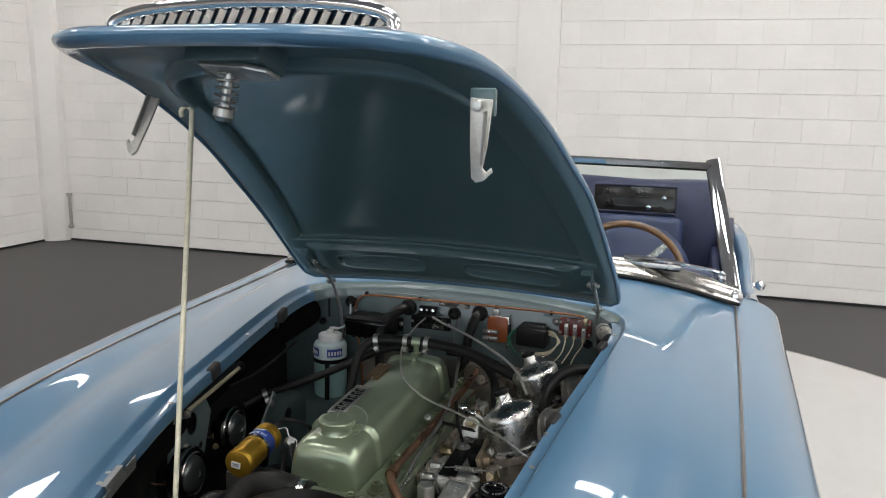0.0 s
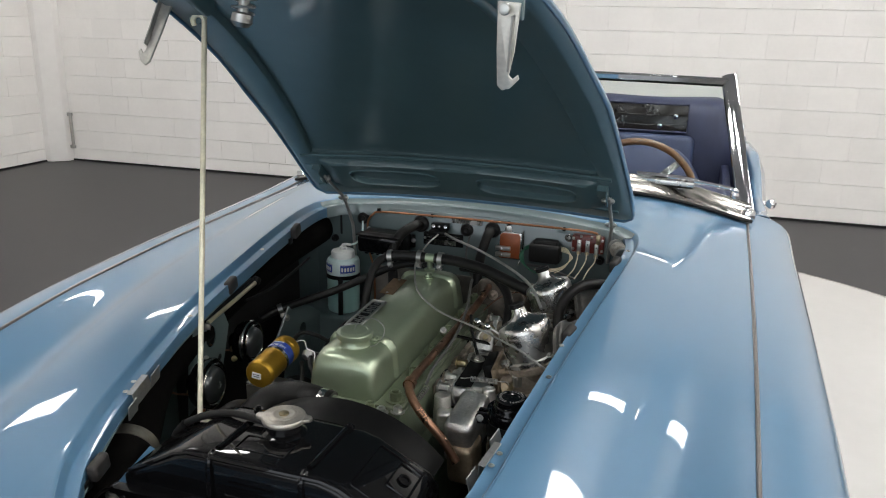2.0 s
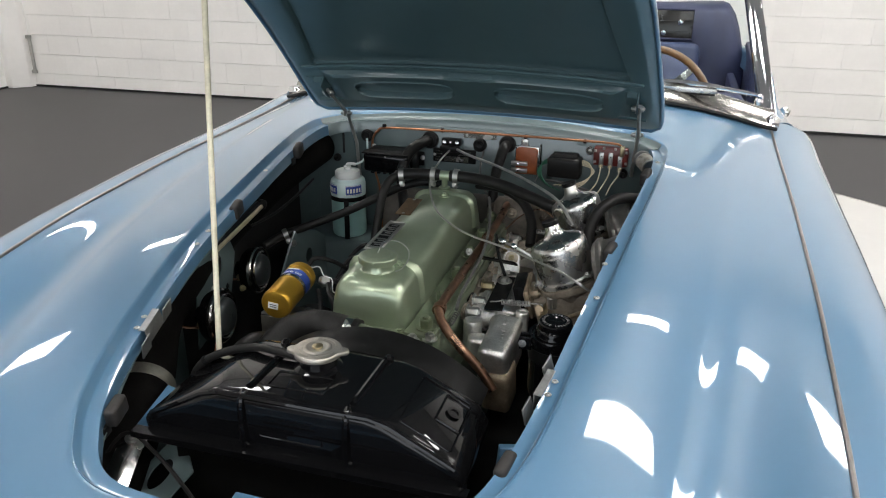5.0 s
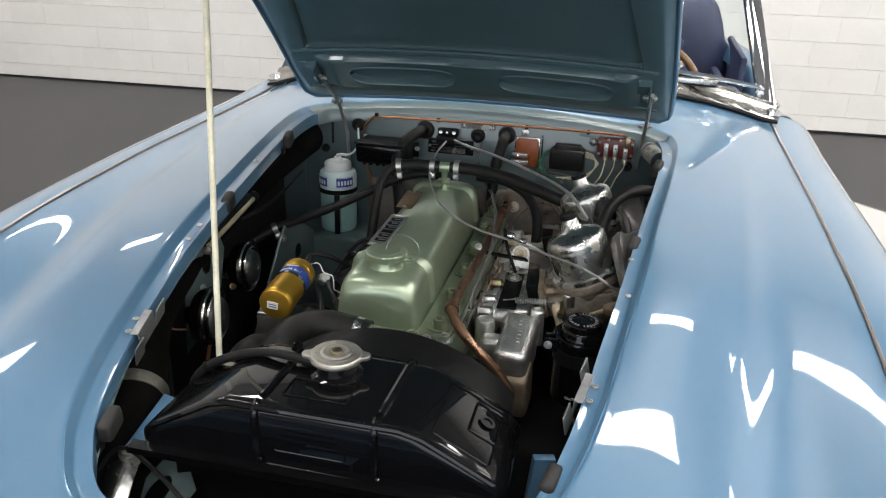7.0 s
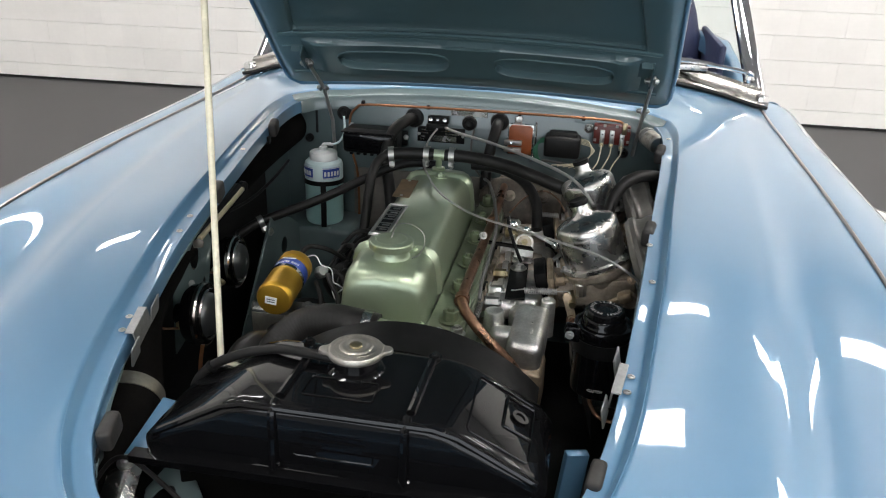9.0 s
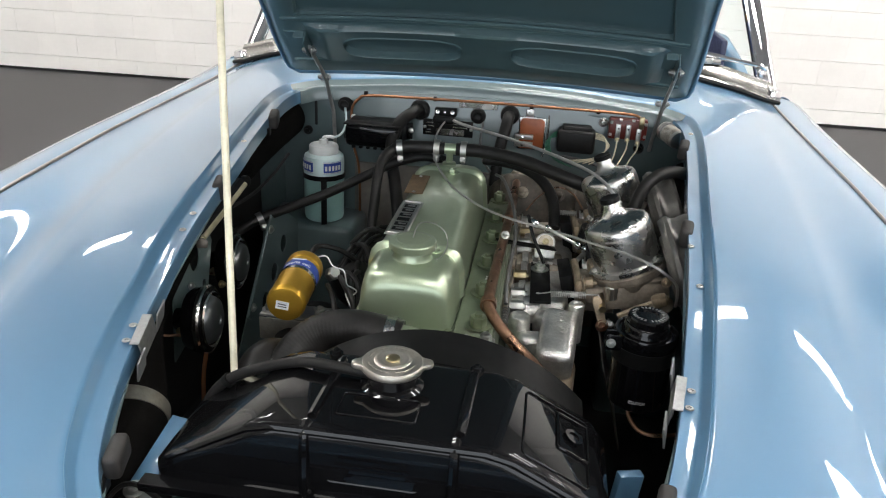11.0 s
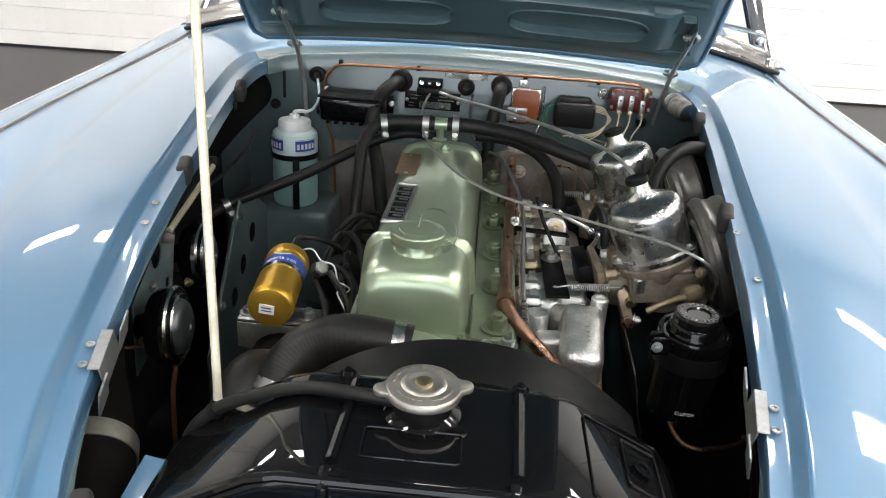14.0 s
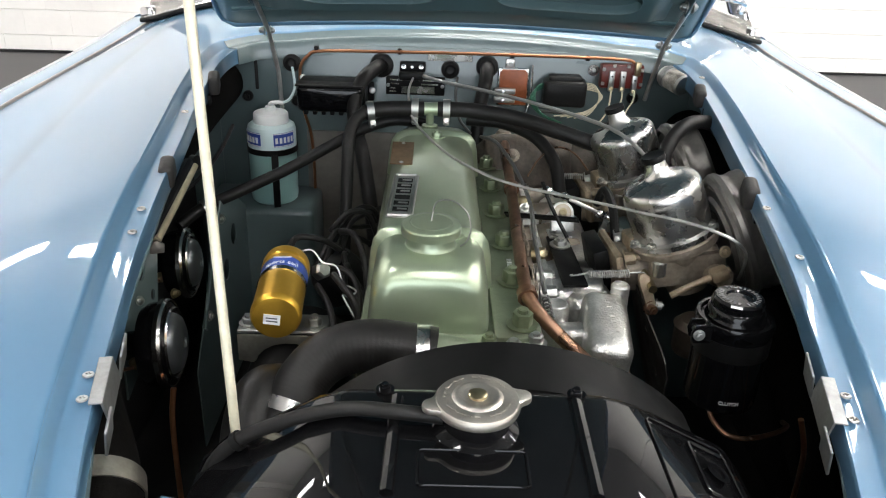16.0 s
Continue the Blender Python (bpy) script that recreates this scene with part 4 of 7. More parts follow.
part("rear_bulkhead", box((1.16, 0.06, 0.5), pose(0, 2.55, 0.56, -10, 0, 0), 0.02), NAVY, car, "navy padded rear bulkhead")
rows = []
for i, (y, z) in enumerate(((2.36, 0.60), (2.375, 0.72), (2.39, 0.82), (2.405, 0.91), (2.43, 0.975), (2.49, 1.004), (2.58, 1.004), (2.68, 0.975), (2.74, 0.92), (2.76, 0.82), (2.76, 0.70))):
    rows.append([Vector((x, y + 0.006 * math.sin(x * 17 + i * 0.7) + 0.10 * max(0, abs(x) - 0.54), z - max(0, z - 0.70) * min(1, max(0, abs(x) - 0.575) / 0.115) ** 2.2 + 0.004 * math.sin(x * 11 + i * 1.3))) for x in np.linspace(-0.69, 0.69, 60)])
folded = part("folded_hood", thicken(grid(rows), 0.015), NAVY, car, "navy vinyl hood folded behind the seats", 60)
wm = pose(0.30, 2.391, 0.932, -9, 0, 0)
rw = part("rear_window", box((0.33, 0.006, 0.110), wm, 0.002), SMOKED, folded, "smoky flexible rear window folded forward")
bm = bmesh.new()
sweep(bm, [wm @ Vector(p) for p in ((-0.165, -0.004, -0.055), (0.165, -0.004, -0.055), (0.165, -0.004, 0.055), (-0.165, -0.004, 0.055))], circle(0.005, 6), True)
part("window_binding", bm, NAVY, rw)
for z in (0.905, 0.945):
    part("window_fold", tube([(0.14, 2.386, z), (0.30, 2.383, z - 0.004), (0.46, 2.386, z + 0.002)], 0.0022, 4, 6), SMOKED, rw)
part("rear_squab", box((1.0, 0.09, 0.30), pose(0, 2.34, 0.72, -12, 0, 0), 0.03, 3), BLUE_LEATHER, car, "blue occasional rear seat squab")
for x, z in ((0.418, 0.940), (0.358, 0.900)):
    part("snap_fastener", lathe([(0.011, 0), (0.010, 0.005), (0, 0.008)], pose(x, 2.384, z, 90, 0, 0), 14), CHROME, folded)
for side in (-1, 1):
    dh = part("door_handle", lathe([(0.0, 0.0), (0.020, 0.0), (0.020, 0.004), (0.010, 0.007), (0.008, 0.018), (0.012, 0.022), (0.0165, 0.028), (0.0180, 0.035), (0.0160, 0.042), (0.010, 0.046), (0, 0.047)], along((side * 0.735, 1.86, 0.724), (side * 0.78, 1.852, 0.728)), 24), CHROME, car, "round chrome door knob")
    part("keyhole", lathe([(0, 0), (0.005, 0), (0.005, 0.002), (0, 0.002)], along((side * 0.7815, 1.8518, 0.728), (side * 0.83, 1.843, 0.732)), 12), TRIM, dh)

# ---- roadster: engine bay ----
def plate_holes(outline, holes, h, m):
    """A flat plate with round or oval holes (x, y, rx, ry), extruded to h."""
    b = bmesh.new()
    edges = []
    for loop in [outline] + [[(hx + rx * math.cos(2 * math.pi * k / 16), hy + ry * math.sin(2 * math.pi * k / 16)) for k in range(16)] for hx, hy, rx, ry in holes]:
        vs = [b.verts.new((x, y, 0)) for x, y in loop]
        edges += [b.edges.new((vs[i - 1], vs[i])) for i in range(len(vs))]
    bmesh.ops.triangle_fill(b, edges=edges, use_beauty=True)
    bmesh.ops.solidify(b, geom=b.faces[:], thickness=h)
    bmesh.ops.transform(b, matrix=m, verts=b.verts[:])
    return b


def text_mesh(words, size, m, material, parent, name="lettering"):
    cu = bpy.data.curves.new(name, "FONT")
    cu.body, cu.size, cu.align_x, cu.align_y, cu.extrude = words, size, "CENTER", "CENTER", 0.0004
    tmp = bpy.data.objects.new(name, cu)
    scene.collection.objects.link(tmp)
    me = bpy.data.meshes.new_from_object(tmp)
    bpy.data.objects.remove(tmp)
    me.transform(m)
    me.materials.clear()
    me.materials.append(material)
    ob = new(name, me)
    ob.parent = parent
    return ob


def bar(name, size, m, material, parent):
    return part(name, box(size, m), material, parent)


def clamp(p, axis, r, parent, screw_dir=(0, -0.3, -1), w=0.011, material=None):
    """A worm-drive hose clamp with its screw."""
    p, axis = Vector(p), Vector(axis).normalized()
    m = along(p - axis * w / 2, p + axis)
    c = part("hose_clamp", lathe([(r, 0), (r + 0.0016, 0), (r + 0.0016, w), (r, w), (r, 0)], m, 28), material or ZINC, parent, "bright metal hose clamp")
    d = Vector(screw_dir)
    d = (d - axis * d.dot(axis)).normalized()
    q = p + d * (r + 0.006)
    bm = box((0.010, 0.012, 0.010), along(q, q + d), 0.002)
    t = d.cross(axis)
    lathe([(0, -0.012), (0.0045, -0.012), (0.0045, 0.012), (0, 0.012)], along(q, q + t), 10, bm)
    part("clamp_screw", bm, ZINC, c)
    return c


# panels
part("firewall", box((0.14, 0.02, 0.54), pose(-0.50, 0.937, 0.520), 0.0, 2, box((0.14, 0.02, 0.54), pose(0.50, 0.937, 0.520), 0.0, 2, box((0.86, 0.02, 0.577), pose(0, 0.937, 0.5335), 0.002))), PAINT_BAY_SHADE, car, "painted bulkhead of the engine bay, toned darker and greyer for shade")
part("toe_panel", box((0.60, 0.006, 0.34), pose(0.03, 0.9235, 0.495), 0.002), TOE, car, "dull stained lower panel of the bulkhead")
part("bulkhead_ledge", thicken(grid(ledge), 0.0008), PAINT_BAY_SHADE, car, "ledge along the top of the bulkhead, toned grey for the bonnet's shade", 60)
INNER_Y = [-0.19, -0.12, -0.04, 0.025, 0.09, 0.17, 0.275, 0.40, 0.54, 0.74, 0.93]
INNER_X = [0.21, 0.247, 0.275, 0.292, 0.304, 0.312, 0.325, 0.343, 0.370, 0.394, 0.40]
for side in (1, -1):
    pts = [[Vector((side * (lerp(y, INNER_Y, INNER_X) + e), y, flange_z(y) - dz)) for y in np.linspace(-0.19, 0.925, 40)]
           for dz, e in ((0.022, 0.0), (0.026, 0.06), (0.034, 0.13), (0.2, 0.15), (0.45, 0.15))]
    part("inner_wing", thicken(grid(pts), 0.0015), PAINT_BAY_SHADE, car, "painted inner wing panel", 50)
part("front_bulkhead", box((0.62, 0.02, 0.38), pose(0, -0.225, 0.42)), DARK, car)
# dark sheet added below the bay, really open, to keep its depth in shade
part("engine_floor", box((1.0, 1.3, 0.02), pose(0, 0.4, 0.26)), DARK, car)

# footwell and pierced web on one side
part("footwell_box", box((0.20, 0.136, 0.286), pose(-0.345, 0.872, 0.410), 0.012, 3), PAINT_BAY_SHADE, car, "painted footwell box below the washer bottle")
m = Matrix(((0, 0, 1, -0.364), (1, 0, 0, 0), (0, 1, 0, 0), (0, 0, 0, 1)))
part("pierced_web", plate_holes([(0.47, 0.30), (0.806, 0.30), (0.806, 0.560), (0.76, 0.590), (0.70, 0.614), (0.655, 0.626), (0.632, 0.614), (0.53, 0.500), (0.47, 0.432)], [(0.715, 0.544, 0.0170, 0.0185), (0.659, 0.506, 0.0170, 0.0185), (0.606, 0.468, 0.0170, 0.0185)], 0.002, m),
     PAINT_BAY_SHADE, car, "painted inner panel with lightening holes")
strut = part("web_strut", box((0.004, 0.016, 0.200), upright((-0.3610, 0.518, 0.482), (-0.3610, 0.650, 0.628)) @ pose(0, 0, 0.095), 0.0012, 1), PAINT_BAY_SHADE, car, "flat painted strut along the pierced panel")
for y, z in ((0.530, 0.493), (0.632, 0.606)):
    part("bolt", bolt(bmesh.new(), (-0.3585, y, z), (1, -0.2, 0.1), 0.0055, 0.005), ZINC, strut)
part("footwell_box", box((0.16, 0.26, 0.27), pose(0.36, 0.80, 0.40), 0.012, 3), PAINT_BAY_SHADE, car, "painted footwell box")

# dark panels added to keep the gaps below the wings in shade
for side in (-1, 1):
    part("wheel_arch", box((0.006, 1.34, 0.44), pose(side * 0.492, 0.26, 0.45), 0.002, 1), DARK, car, "dark panel added to close the gap below the wing in shade")

# black fabric ducts along both sides
duct = part("air_duct", tube([(-0.257, -0.17, 0.518), (-0.285, -0.06, 0.557), (-0.322, 0.05, 0.597), (-0.405, 0.22, 0.636), (-0.434, 0.45, 0.685), (-0.432, 0.70, 0.73), (-0.426, 0.925, 0.75)], 0.0445, 10, 24), DUCT, car, "large black fabric fresh-air duct")
part("duct_band", lathe([(0.0455, 0), (0.0470, 0), (0.0470, 0.020), (0.0455, 0.020), (0.0455, 0)], along((-0.317, 0.037, 0.5925), (-0.347, 0.12, 0.618)), 36), BRACKET, duct, "grey metal band")
part("air_duct", tube([(0.29, -0.16, 0.40), (0.40, 0.05, 0.42), (0.44, 0.30, 0.50), (0.44, 0.55, 0.60), (0.43, 0.925, 0.69)], 0.04, 10, 18), DUCT, car, "black fabric duct")

# rubber buffers, catch plates and screws on the rim
def buffer(x, y):
    s = 1 if x > 0 else -1
    z = flange_z(y) - 0.010
    x -= s * 0.009
    b = part("rubber_buffer", box((0.017, 0.040, 0.028), pose(x, y, z, 8, 0, s * -12), 0.006, 3), RUBBER_BROWN, car, "grey-brown rubber buffer clipped over the rim")
    part("buffer_clip", box((0.006, 0.02, 0.014), pose(x + s * 0.004, y - 0.02, z - 0.020, 0, 0, s * -12), 0.001), BLACK_SATIN, b)


for x, y in ((0.350, 0.392), (0.388, 0.73), (0.280, -0.075), (-0.382, 0.712), (-0.356, 0.398), (-0.254, -0.098)):
    buffer(x, y)


def catch_plate(side):
    y0, x0 = 0.052, 0.297
    z0 = flange_z(y0) - 0.003
    m = pose(side * x0, y0, z0, 11, 0, side * -11)
    s = -side
    bm = box((0.011, 0.052, 0.0022), m @ pose(s * 0.003, -0.002, 0.005), 0.0006, 1)
    box((0.0022, 0.052, 0.025), m @ pose(s * 0.0085, -0.002, -0.0065, 0, s * -6, 0), 0.0006, 1, bm)
    box((0.0022, 0.030, 0.026), m @ pose(s * 0.0125, 0.036, -0.006, 0, s * 10, 0), 0.0006, 1, bm)
    box((0.0022, 0.028, 0.026), m @ pose(s * 0.0115, -0.040, -0.013, 0, s * 8, 0), 0.0006, 1, bm)
    c = part("catch_plate", bm, GALV, car, "bent zinc-plated catch plate screwed to the rim")
    for dy in (-0.020, 0.006):
        part("screw", screw(bmesh.new(), m @ Vector((s * -0.008, dy, 0.0035)), (0, 0, 1), 0.0046), ZINC, c)


catch_plate(1), catch_plate(-1)
for x, y in ((0.338, 0.335), (0.3365, 0.237), (-0.340, 0.290), (-0.334, 0.245), (0.398, 0.79), (-0.372, 0.56)):
    part("screw", screw(bmesh.new(), (x, y, flange_z(y) + 0.0005), (0, -0.1, 1), 0.0045), ZINC, car)

# ---- radiator ----
TANK = [(-0.216, 0.634), (-0.216, 0.648), (-0.200, 0.664), (-0.122, 0.708), (-0.098, 0.715), (0.0, 0.717), (0.106, 0.715), (0.130, 0.709), (0.210, 0.668), (0.224, 0.650), (0.224, 0.636)]
rows = []
def tank_section(grow, y):
    return [Vector((x + (0.004 - x) * grow, y, 0.634 + (z - 0.634) * (1 - grow * 1.2))) for x, z in TANK]


for y, g in ((-0.090, 0.10), (-0.088, 0.05), (-0.083, 0.015), (-0.076, 0.0), (-0.02, 0.0), (0.04, 0.0), (0.048, 0.012), (0.053, 0.05), (0.055, 0.10)):
    rows.append(tank_section(g, y))
bm = grid(rows)
bm.faces.new([v for v in bm.verts[:len(TANK)]][::-1])
bm.faces.new([v for v in bm.verts[-len(TANK):]])
tank = part("radiator", bm, BLACK_GLOSS, car, "gloss black radiator with a pressed top tank", 40)
part("core", box((0.40, 0.07, 0.34), pose(0.004, -0.02, 0.45), 0.004), BLACK_SATIN, tank, "black radiator core")
bm = bmesh.new()
sweep(bm, [Vector((-0.224, -0.094, 0.634)), Vector((0.232, -0.094, 0.636))], [(-0.006, -0.005), (0.010, -0.005), (0.010, 0.004), (-0.006, 0.004)])
part("tank_flange", bm, BLACK_GLOSS, tank)
bm = bmesh.new()
sweep(bm, [Vector((-0.20, -0.086, 0.660)), Vector((-0.12, -0.086, 0.705)), Vector((-0.096, -0.087, 0.712)), Vector((0.106, -0.087, 0.712)), Vector((0.131, -0.086, 0.705)), Vector((0.213, -0.086, 0.662))], circle(0.0042, 8))
part("tank_bead", bm, BLACK_GLOSS, tank, "pressed bead on the tank edge")
for x in (-0.062, 0.078):
    bm = tube([(x, -0.0935, 0.640), (x, -0.092, 0.68), (x, -0.089, 0.708), (x, -0.078, 0.7155)], 0.0048, 5, 8)
    part("tank_rib", bm, BLACK_GLOSS, tank)
    part("tank_rib", tube([(x + 0.002, -0.070, 0.7155), (x + 0.004, 0.035, 0.7155)], 0.0052, 3, 8), BLACK_GLOSS, tank)
    part("tank_rivet", lathe([(0.007, 0), (0.006, 0.003), (0, 0.004)], pose(x + 0.0025, -0.092, 0.644, 100, 0, 0), 12), BLACK_GLOSS, tank)
# raised label frames on top, front and shoulder
def frame_loop(pts, r=0.0010):
    bm = bmesh.new()
    path = [Vector(p) for p in pts]
    dense = []
    for a, b in zip(path, path[1:] + path[:1]):
        dense += [a.lerp(b, f) for f in (0.04, 0.5, 0.96)]
    sweep(bm, dense, circle(r, 6), True)
    return bm


part("tank_label", frame_loop([(-0.040, -0.062, 0.7172), (0.036, -0.062, 0.7172), (0.036, -0.026, 0.7172), (-0.040, -0.026, 0.7172)]), BLACK_GLOSS, tank)
part("tank_label", frame_loop([(-0.040, -0.0895, 0.660), (0.045, -0.0895, 0.660), (0.045, -0.0875, 0.695), (-0.040, -0.0875, 0.695)], 0.0014), BLACK_GLOSS, tank)
for k in range(4):
    bar("embossed_bar", (0.070 - 0.006 * (k % 2), 0.0022, 0.0035), pose(0.002, -0.0892, 0.666 + k * 0.008, -4, 0, 0), BLACK_GLOSS, tank)
def shoulder(x, y, up=0.001):
    return Vector((x, y, lerp(x, [0.106, 0.130, 0.210, 0.224], [0.715, 0.709, 0.668, 0.650]) + up))


part("tank_label", frame_loop([shoulder(0.138, -0.070), shoulder(0.203, -0.070), shoulder(0.203, 0.034), shoulder(0.138, 0.034)]), BLACK_GLOSS, tank, "embossed frame on the tank shoulder")
part("tank_label", frame_loop([shoulder(0.172, -0.030), shoulder(0.203, -0.030), shoulder(0.203, 0.026), shoulder(0.172, 0.026)], 0.0016), BLACK_GLOSS, tank)
part("tank_boss", lathe([(0.009, 0), (0.010, 0.002), (0.006, 0.002), (0.006, 0.0005), (0, 0.0005)], along(shoulder(0.188, -0.002), shoulder(0.188, -0.002) + Vector((0.45, 0, 0.88))), 20), BLACK_GLOSS, tank)
# small bolts at the rear edge of the tank
for x in (-0.068, 0.084):
    part("bolt", bolt(bmesh.new(), (x, 0.045, 0.716), (0, 0, 1), 0.005, 0.005), BLACK_GLOSS, tank)
# filler neck and cap
part("filler_neck", lathe([(0.034, 0.0), (0.030, 0.003), (0.0245, 0.006), (0.023, 0.018), (0.023, 0.026), (0, 0.026)], pose(0.002, 0.001, 0.715), 32), BLACK_GLOSS, tank, "black filler neck")
m = pose(0.002, 0.001, 0.7345, 0, 0, 12) @ Matrix.Diagonal((0.88, 0.88, 1.0, 1.0))
cap = part("radiator_cap", lathe([(0.0, 0.0), (0.033, 0.0), (0.0352, 0.001), (0.036, 0.003), (0.0355, 0.0068), (0.034, 0.0084), (0.031, 0.0090), (0.0215, 0.0094), (0.0195, 0.0108), (0.0165, 0.0112), (0.0140, 0.0104), (0.012, 0.0102), (0, 0.0102)], m, 48), CAP_STEEL, tank, "dull steel pressure cap with two ears")
for s in (1, -1):
    bm = prism([(0.020, -0.016), (0.034, -0.012), (0.037, -0.009)] + [(0.0385 + 0.0085 * math.cos(t), 0.0085 * math.sin(t)) for t in np.linspace(-1.4, 1.4, 9)] + [(0.037, 0.009), (0.034, 0.012), (0.020, 0.016)], 0.006, m @ pose(0, 0, 0.0015, 0, 0, 0 if s > 0 else 180), 0.002)
    part("cap_ear", bm, CAP_STEEL, cap)
part("cap_rivet", lathe([(0.0082, 0.0100), (0.0080, 0.0122), (0.0060, 0.0132), (0, 0.0134)], m, 20), BRASS, cap, "brass rivet")
for k in range(26):
    a = math.radians(18 + k * 12.5)
    if k % 7 == 6:
        continue
    bar("embossed_bar", (0.0042 if k % 3 else 0.003, 0.0011, 0.0007), m @ pose(0.0275 * math.cos(a), 0.0275 * math.sin(a), 0.0099, 0, 0, math.degrees(a) + (90 if k % 2 else 60)), CAP_STEEL, cap)
# overflow hose
OVERFLOW = [(-0.022, 0.002, 0.724), (-0.055, 0.006, 0.7245), (-0.092, 0.012, 0.722), (-0.126, 0.014, 0.713), (-0.155, 0.016, 0.700), (-0.178, 0.018, 0.686), (-0.195, 0.018, 0.670), (-0.208, 0.020, 0.645), (-0.214, 0.03, 0.60), (-0.215, 0.04, 0.54)]
of = part("overflow_hose", tube(OVERFLOW, 0.0058, 10, 12), RUBBER, car, "black rubber overflow hose over the radiator")
part("hose_clip", lathe([(0.0062, 0), (0.0078, 0), (0.0078, 0.006), (0.0062, 0.006), (0.0062, 0)], along(OVERFLOW[5], OVERFLOW[6]), 16), BLACK_SATIN, of)
# curved fan shroud behind the tank
rows = []
for y, r in ((0.058, 0.222), (0.060, 0.232), (0.085, 0.236), (0.125, 0.236), (0.127, 0.231), (0.127, 0.226)):
    rows.append([Vector((0.035 + r * math.sin(a), y, 0.478 + r * math.cos(a))) for a in np.linspace(-1.1, 0.80, 40)])
part("fan_shroud", thicken(grid(rows), 0.002), BLACK_SATIN, car, "satin black curved fan shroud", 50)
# brackets in the front corners of the opening
part("front_strut", plate_holes([(-0.042, -0.075), (0.045, -0.075), (0.050, 0.050), (0.020, 0.062), (-0.030, 0.058)], [(0.000, 0.018, 0.017, 0.024)], 0.002, pose(-0.220, -0.088, 0.540, 34, 0, -30)), PAINT_BAY_SHADE, car, "dark gusset with a large round hole")
bm = bmesh.new()
rows = [[Vector((-0.262, -0.088, 0.597)) + Vector((0.016, -0.070, -0.016)) * f + Vector((0.034, 0.018, 0.004)) * g + Vector((0, 0, 0.005 * math.sin(math.pi * g) - 0.012 * f * f)) for g in np.linspace(0, 1, 7)] for f in np.linspace(0, 1.3, 7)]
part("front_bracket", thicken(grid(rows), 0.002), STAINLESS, car, "bright polished bracket in the corner of the bay", 60)
part("bolt", bolt(bmesh.new(), (-0.245, -0.077, 0.606), (0, -0.2, 1), 0.0065, 0.006), ZINC, car)
part("washer", lathe([(0, 0), (0.011, 0), (0.011, 0.0015), (0, 0.0015)], along((-0.245, -0.077, 0.6045), (-0.245, -0.095, 0.70)), 18), ZINC, car)
part("lock_platform", box((0.075, 0.050, 0.004), pose(-0.004, -0.176, 0.616, 10, 0, 0), 0.0015), PAINT, car, "light blue lock platform ahead of the radiator")
part("lock_post", box((0.05, 0.02, 0.20), pose(-0.004, -0.198, 0.512), 0.004), DARK, car)
part("front_cable", tube([(-0.275, -0.10, 0.585), (-0.262, -0.085, 0.606), (-0.247, -0.080, 0.614), (-0.225, -0.085, 0.612), (-0.175, -0.105, 0.597), (-0.125, -0.130, 0.580), (-0.08, -0.155, 0.56)], 0.0028, 8, 8), RUBBER, car, "thin black cable")
part("side_strut", box((0.028, 0.012, 0.30), pose(0.243, 0.035, 0.472, 3, 4, 20), 0.002), PAINT, car, "light blue flat strut")
part("side_strut", box((0.024, 0.085, 0.004), pose(-0.236, -0.036, 0.621, 26, 0, -12), 0.0012), PAINT, car, "light blue flat strut")

# ---- engine ----
def cover_section(y):
    """Half-width and top of the rocker cover along its length."""
    return lerp(y, [0.26, 0.78], [0.067, 0.066]), lerp(y, [0.26, 0.78], [0.718, 0.730])


COVER_X = -0.035


def cover_ring(y, shrink=0.0, drop=0.0):
    w, top = cover_section(y)
    w, top = w - shrink, top - drop
    base = lerp(y, [0.27, 0.40], [0.615, 0.640])
    pts = [(-w - 0.003, base), (-w - 0.001, base + 0.02), (-w + 0.003, top - 0.034), (-w + 0.0065, top - 0.018), (-w + 0.014, top - 0.0075), (-w + 0.025, top - 0.002), (-w * 0.3, top),
           (w * 0.3, top), (w - 0.025, top - 0.002), (w - 0.014, top - 0.0075), (w - 0.0065, top - 0.018), (w - 0.003, top - 0.034), (w + 0.001, base + 0.02), (w + 0.003, base)]
    return [Vector((COVER_X + x, y, z)) for x, z in pts]


rows = []
for y, sh, dr in ((0.258, 0.006, 0.060), (0.2585, 0.005, 0.045), (0.260, 0.004, 0.030), (0.263, 0.003, 0.018), (0.268, 0.002, 0.0095), (0.276, 0.001, 0.004), (0.288, 0.0, 0.001), (0.30, 0, 0)):
    rows.append(cover_ring(y, sh, dr))
for y in np.linspace(0.32, 0.74, 22):
    rows.append(cover_ring(y))
for y, sh, dr in ((0.752, 0.0, 0.001), (0.764, 0.001, 0.004), (0.772, 0.002, 0.0095), (0.777, 0.003, 0.018), (0.780, 0.004, 0.03), (0.782, 0.005, 0.06)):
    rows.append(cover_ring(y, sh, dr))
bm = grid(rows)
n = len(rows[0])
bm.verts.ensure_lookup_table()
bm.faces.new([bm.verts[i] for i in range(n)][::-1])
bm.faces.new([bm.verts[len(bm.verts) - n + i] for i in range(n)])
cover = part("rocker_cover", bm, ENGINE_GREEN, car, "metallic green rocker cover of a six-cylinder engine", 45)
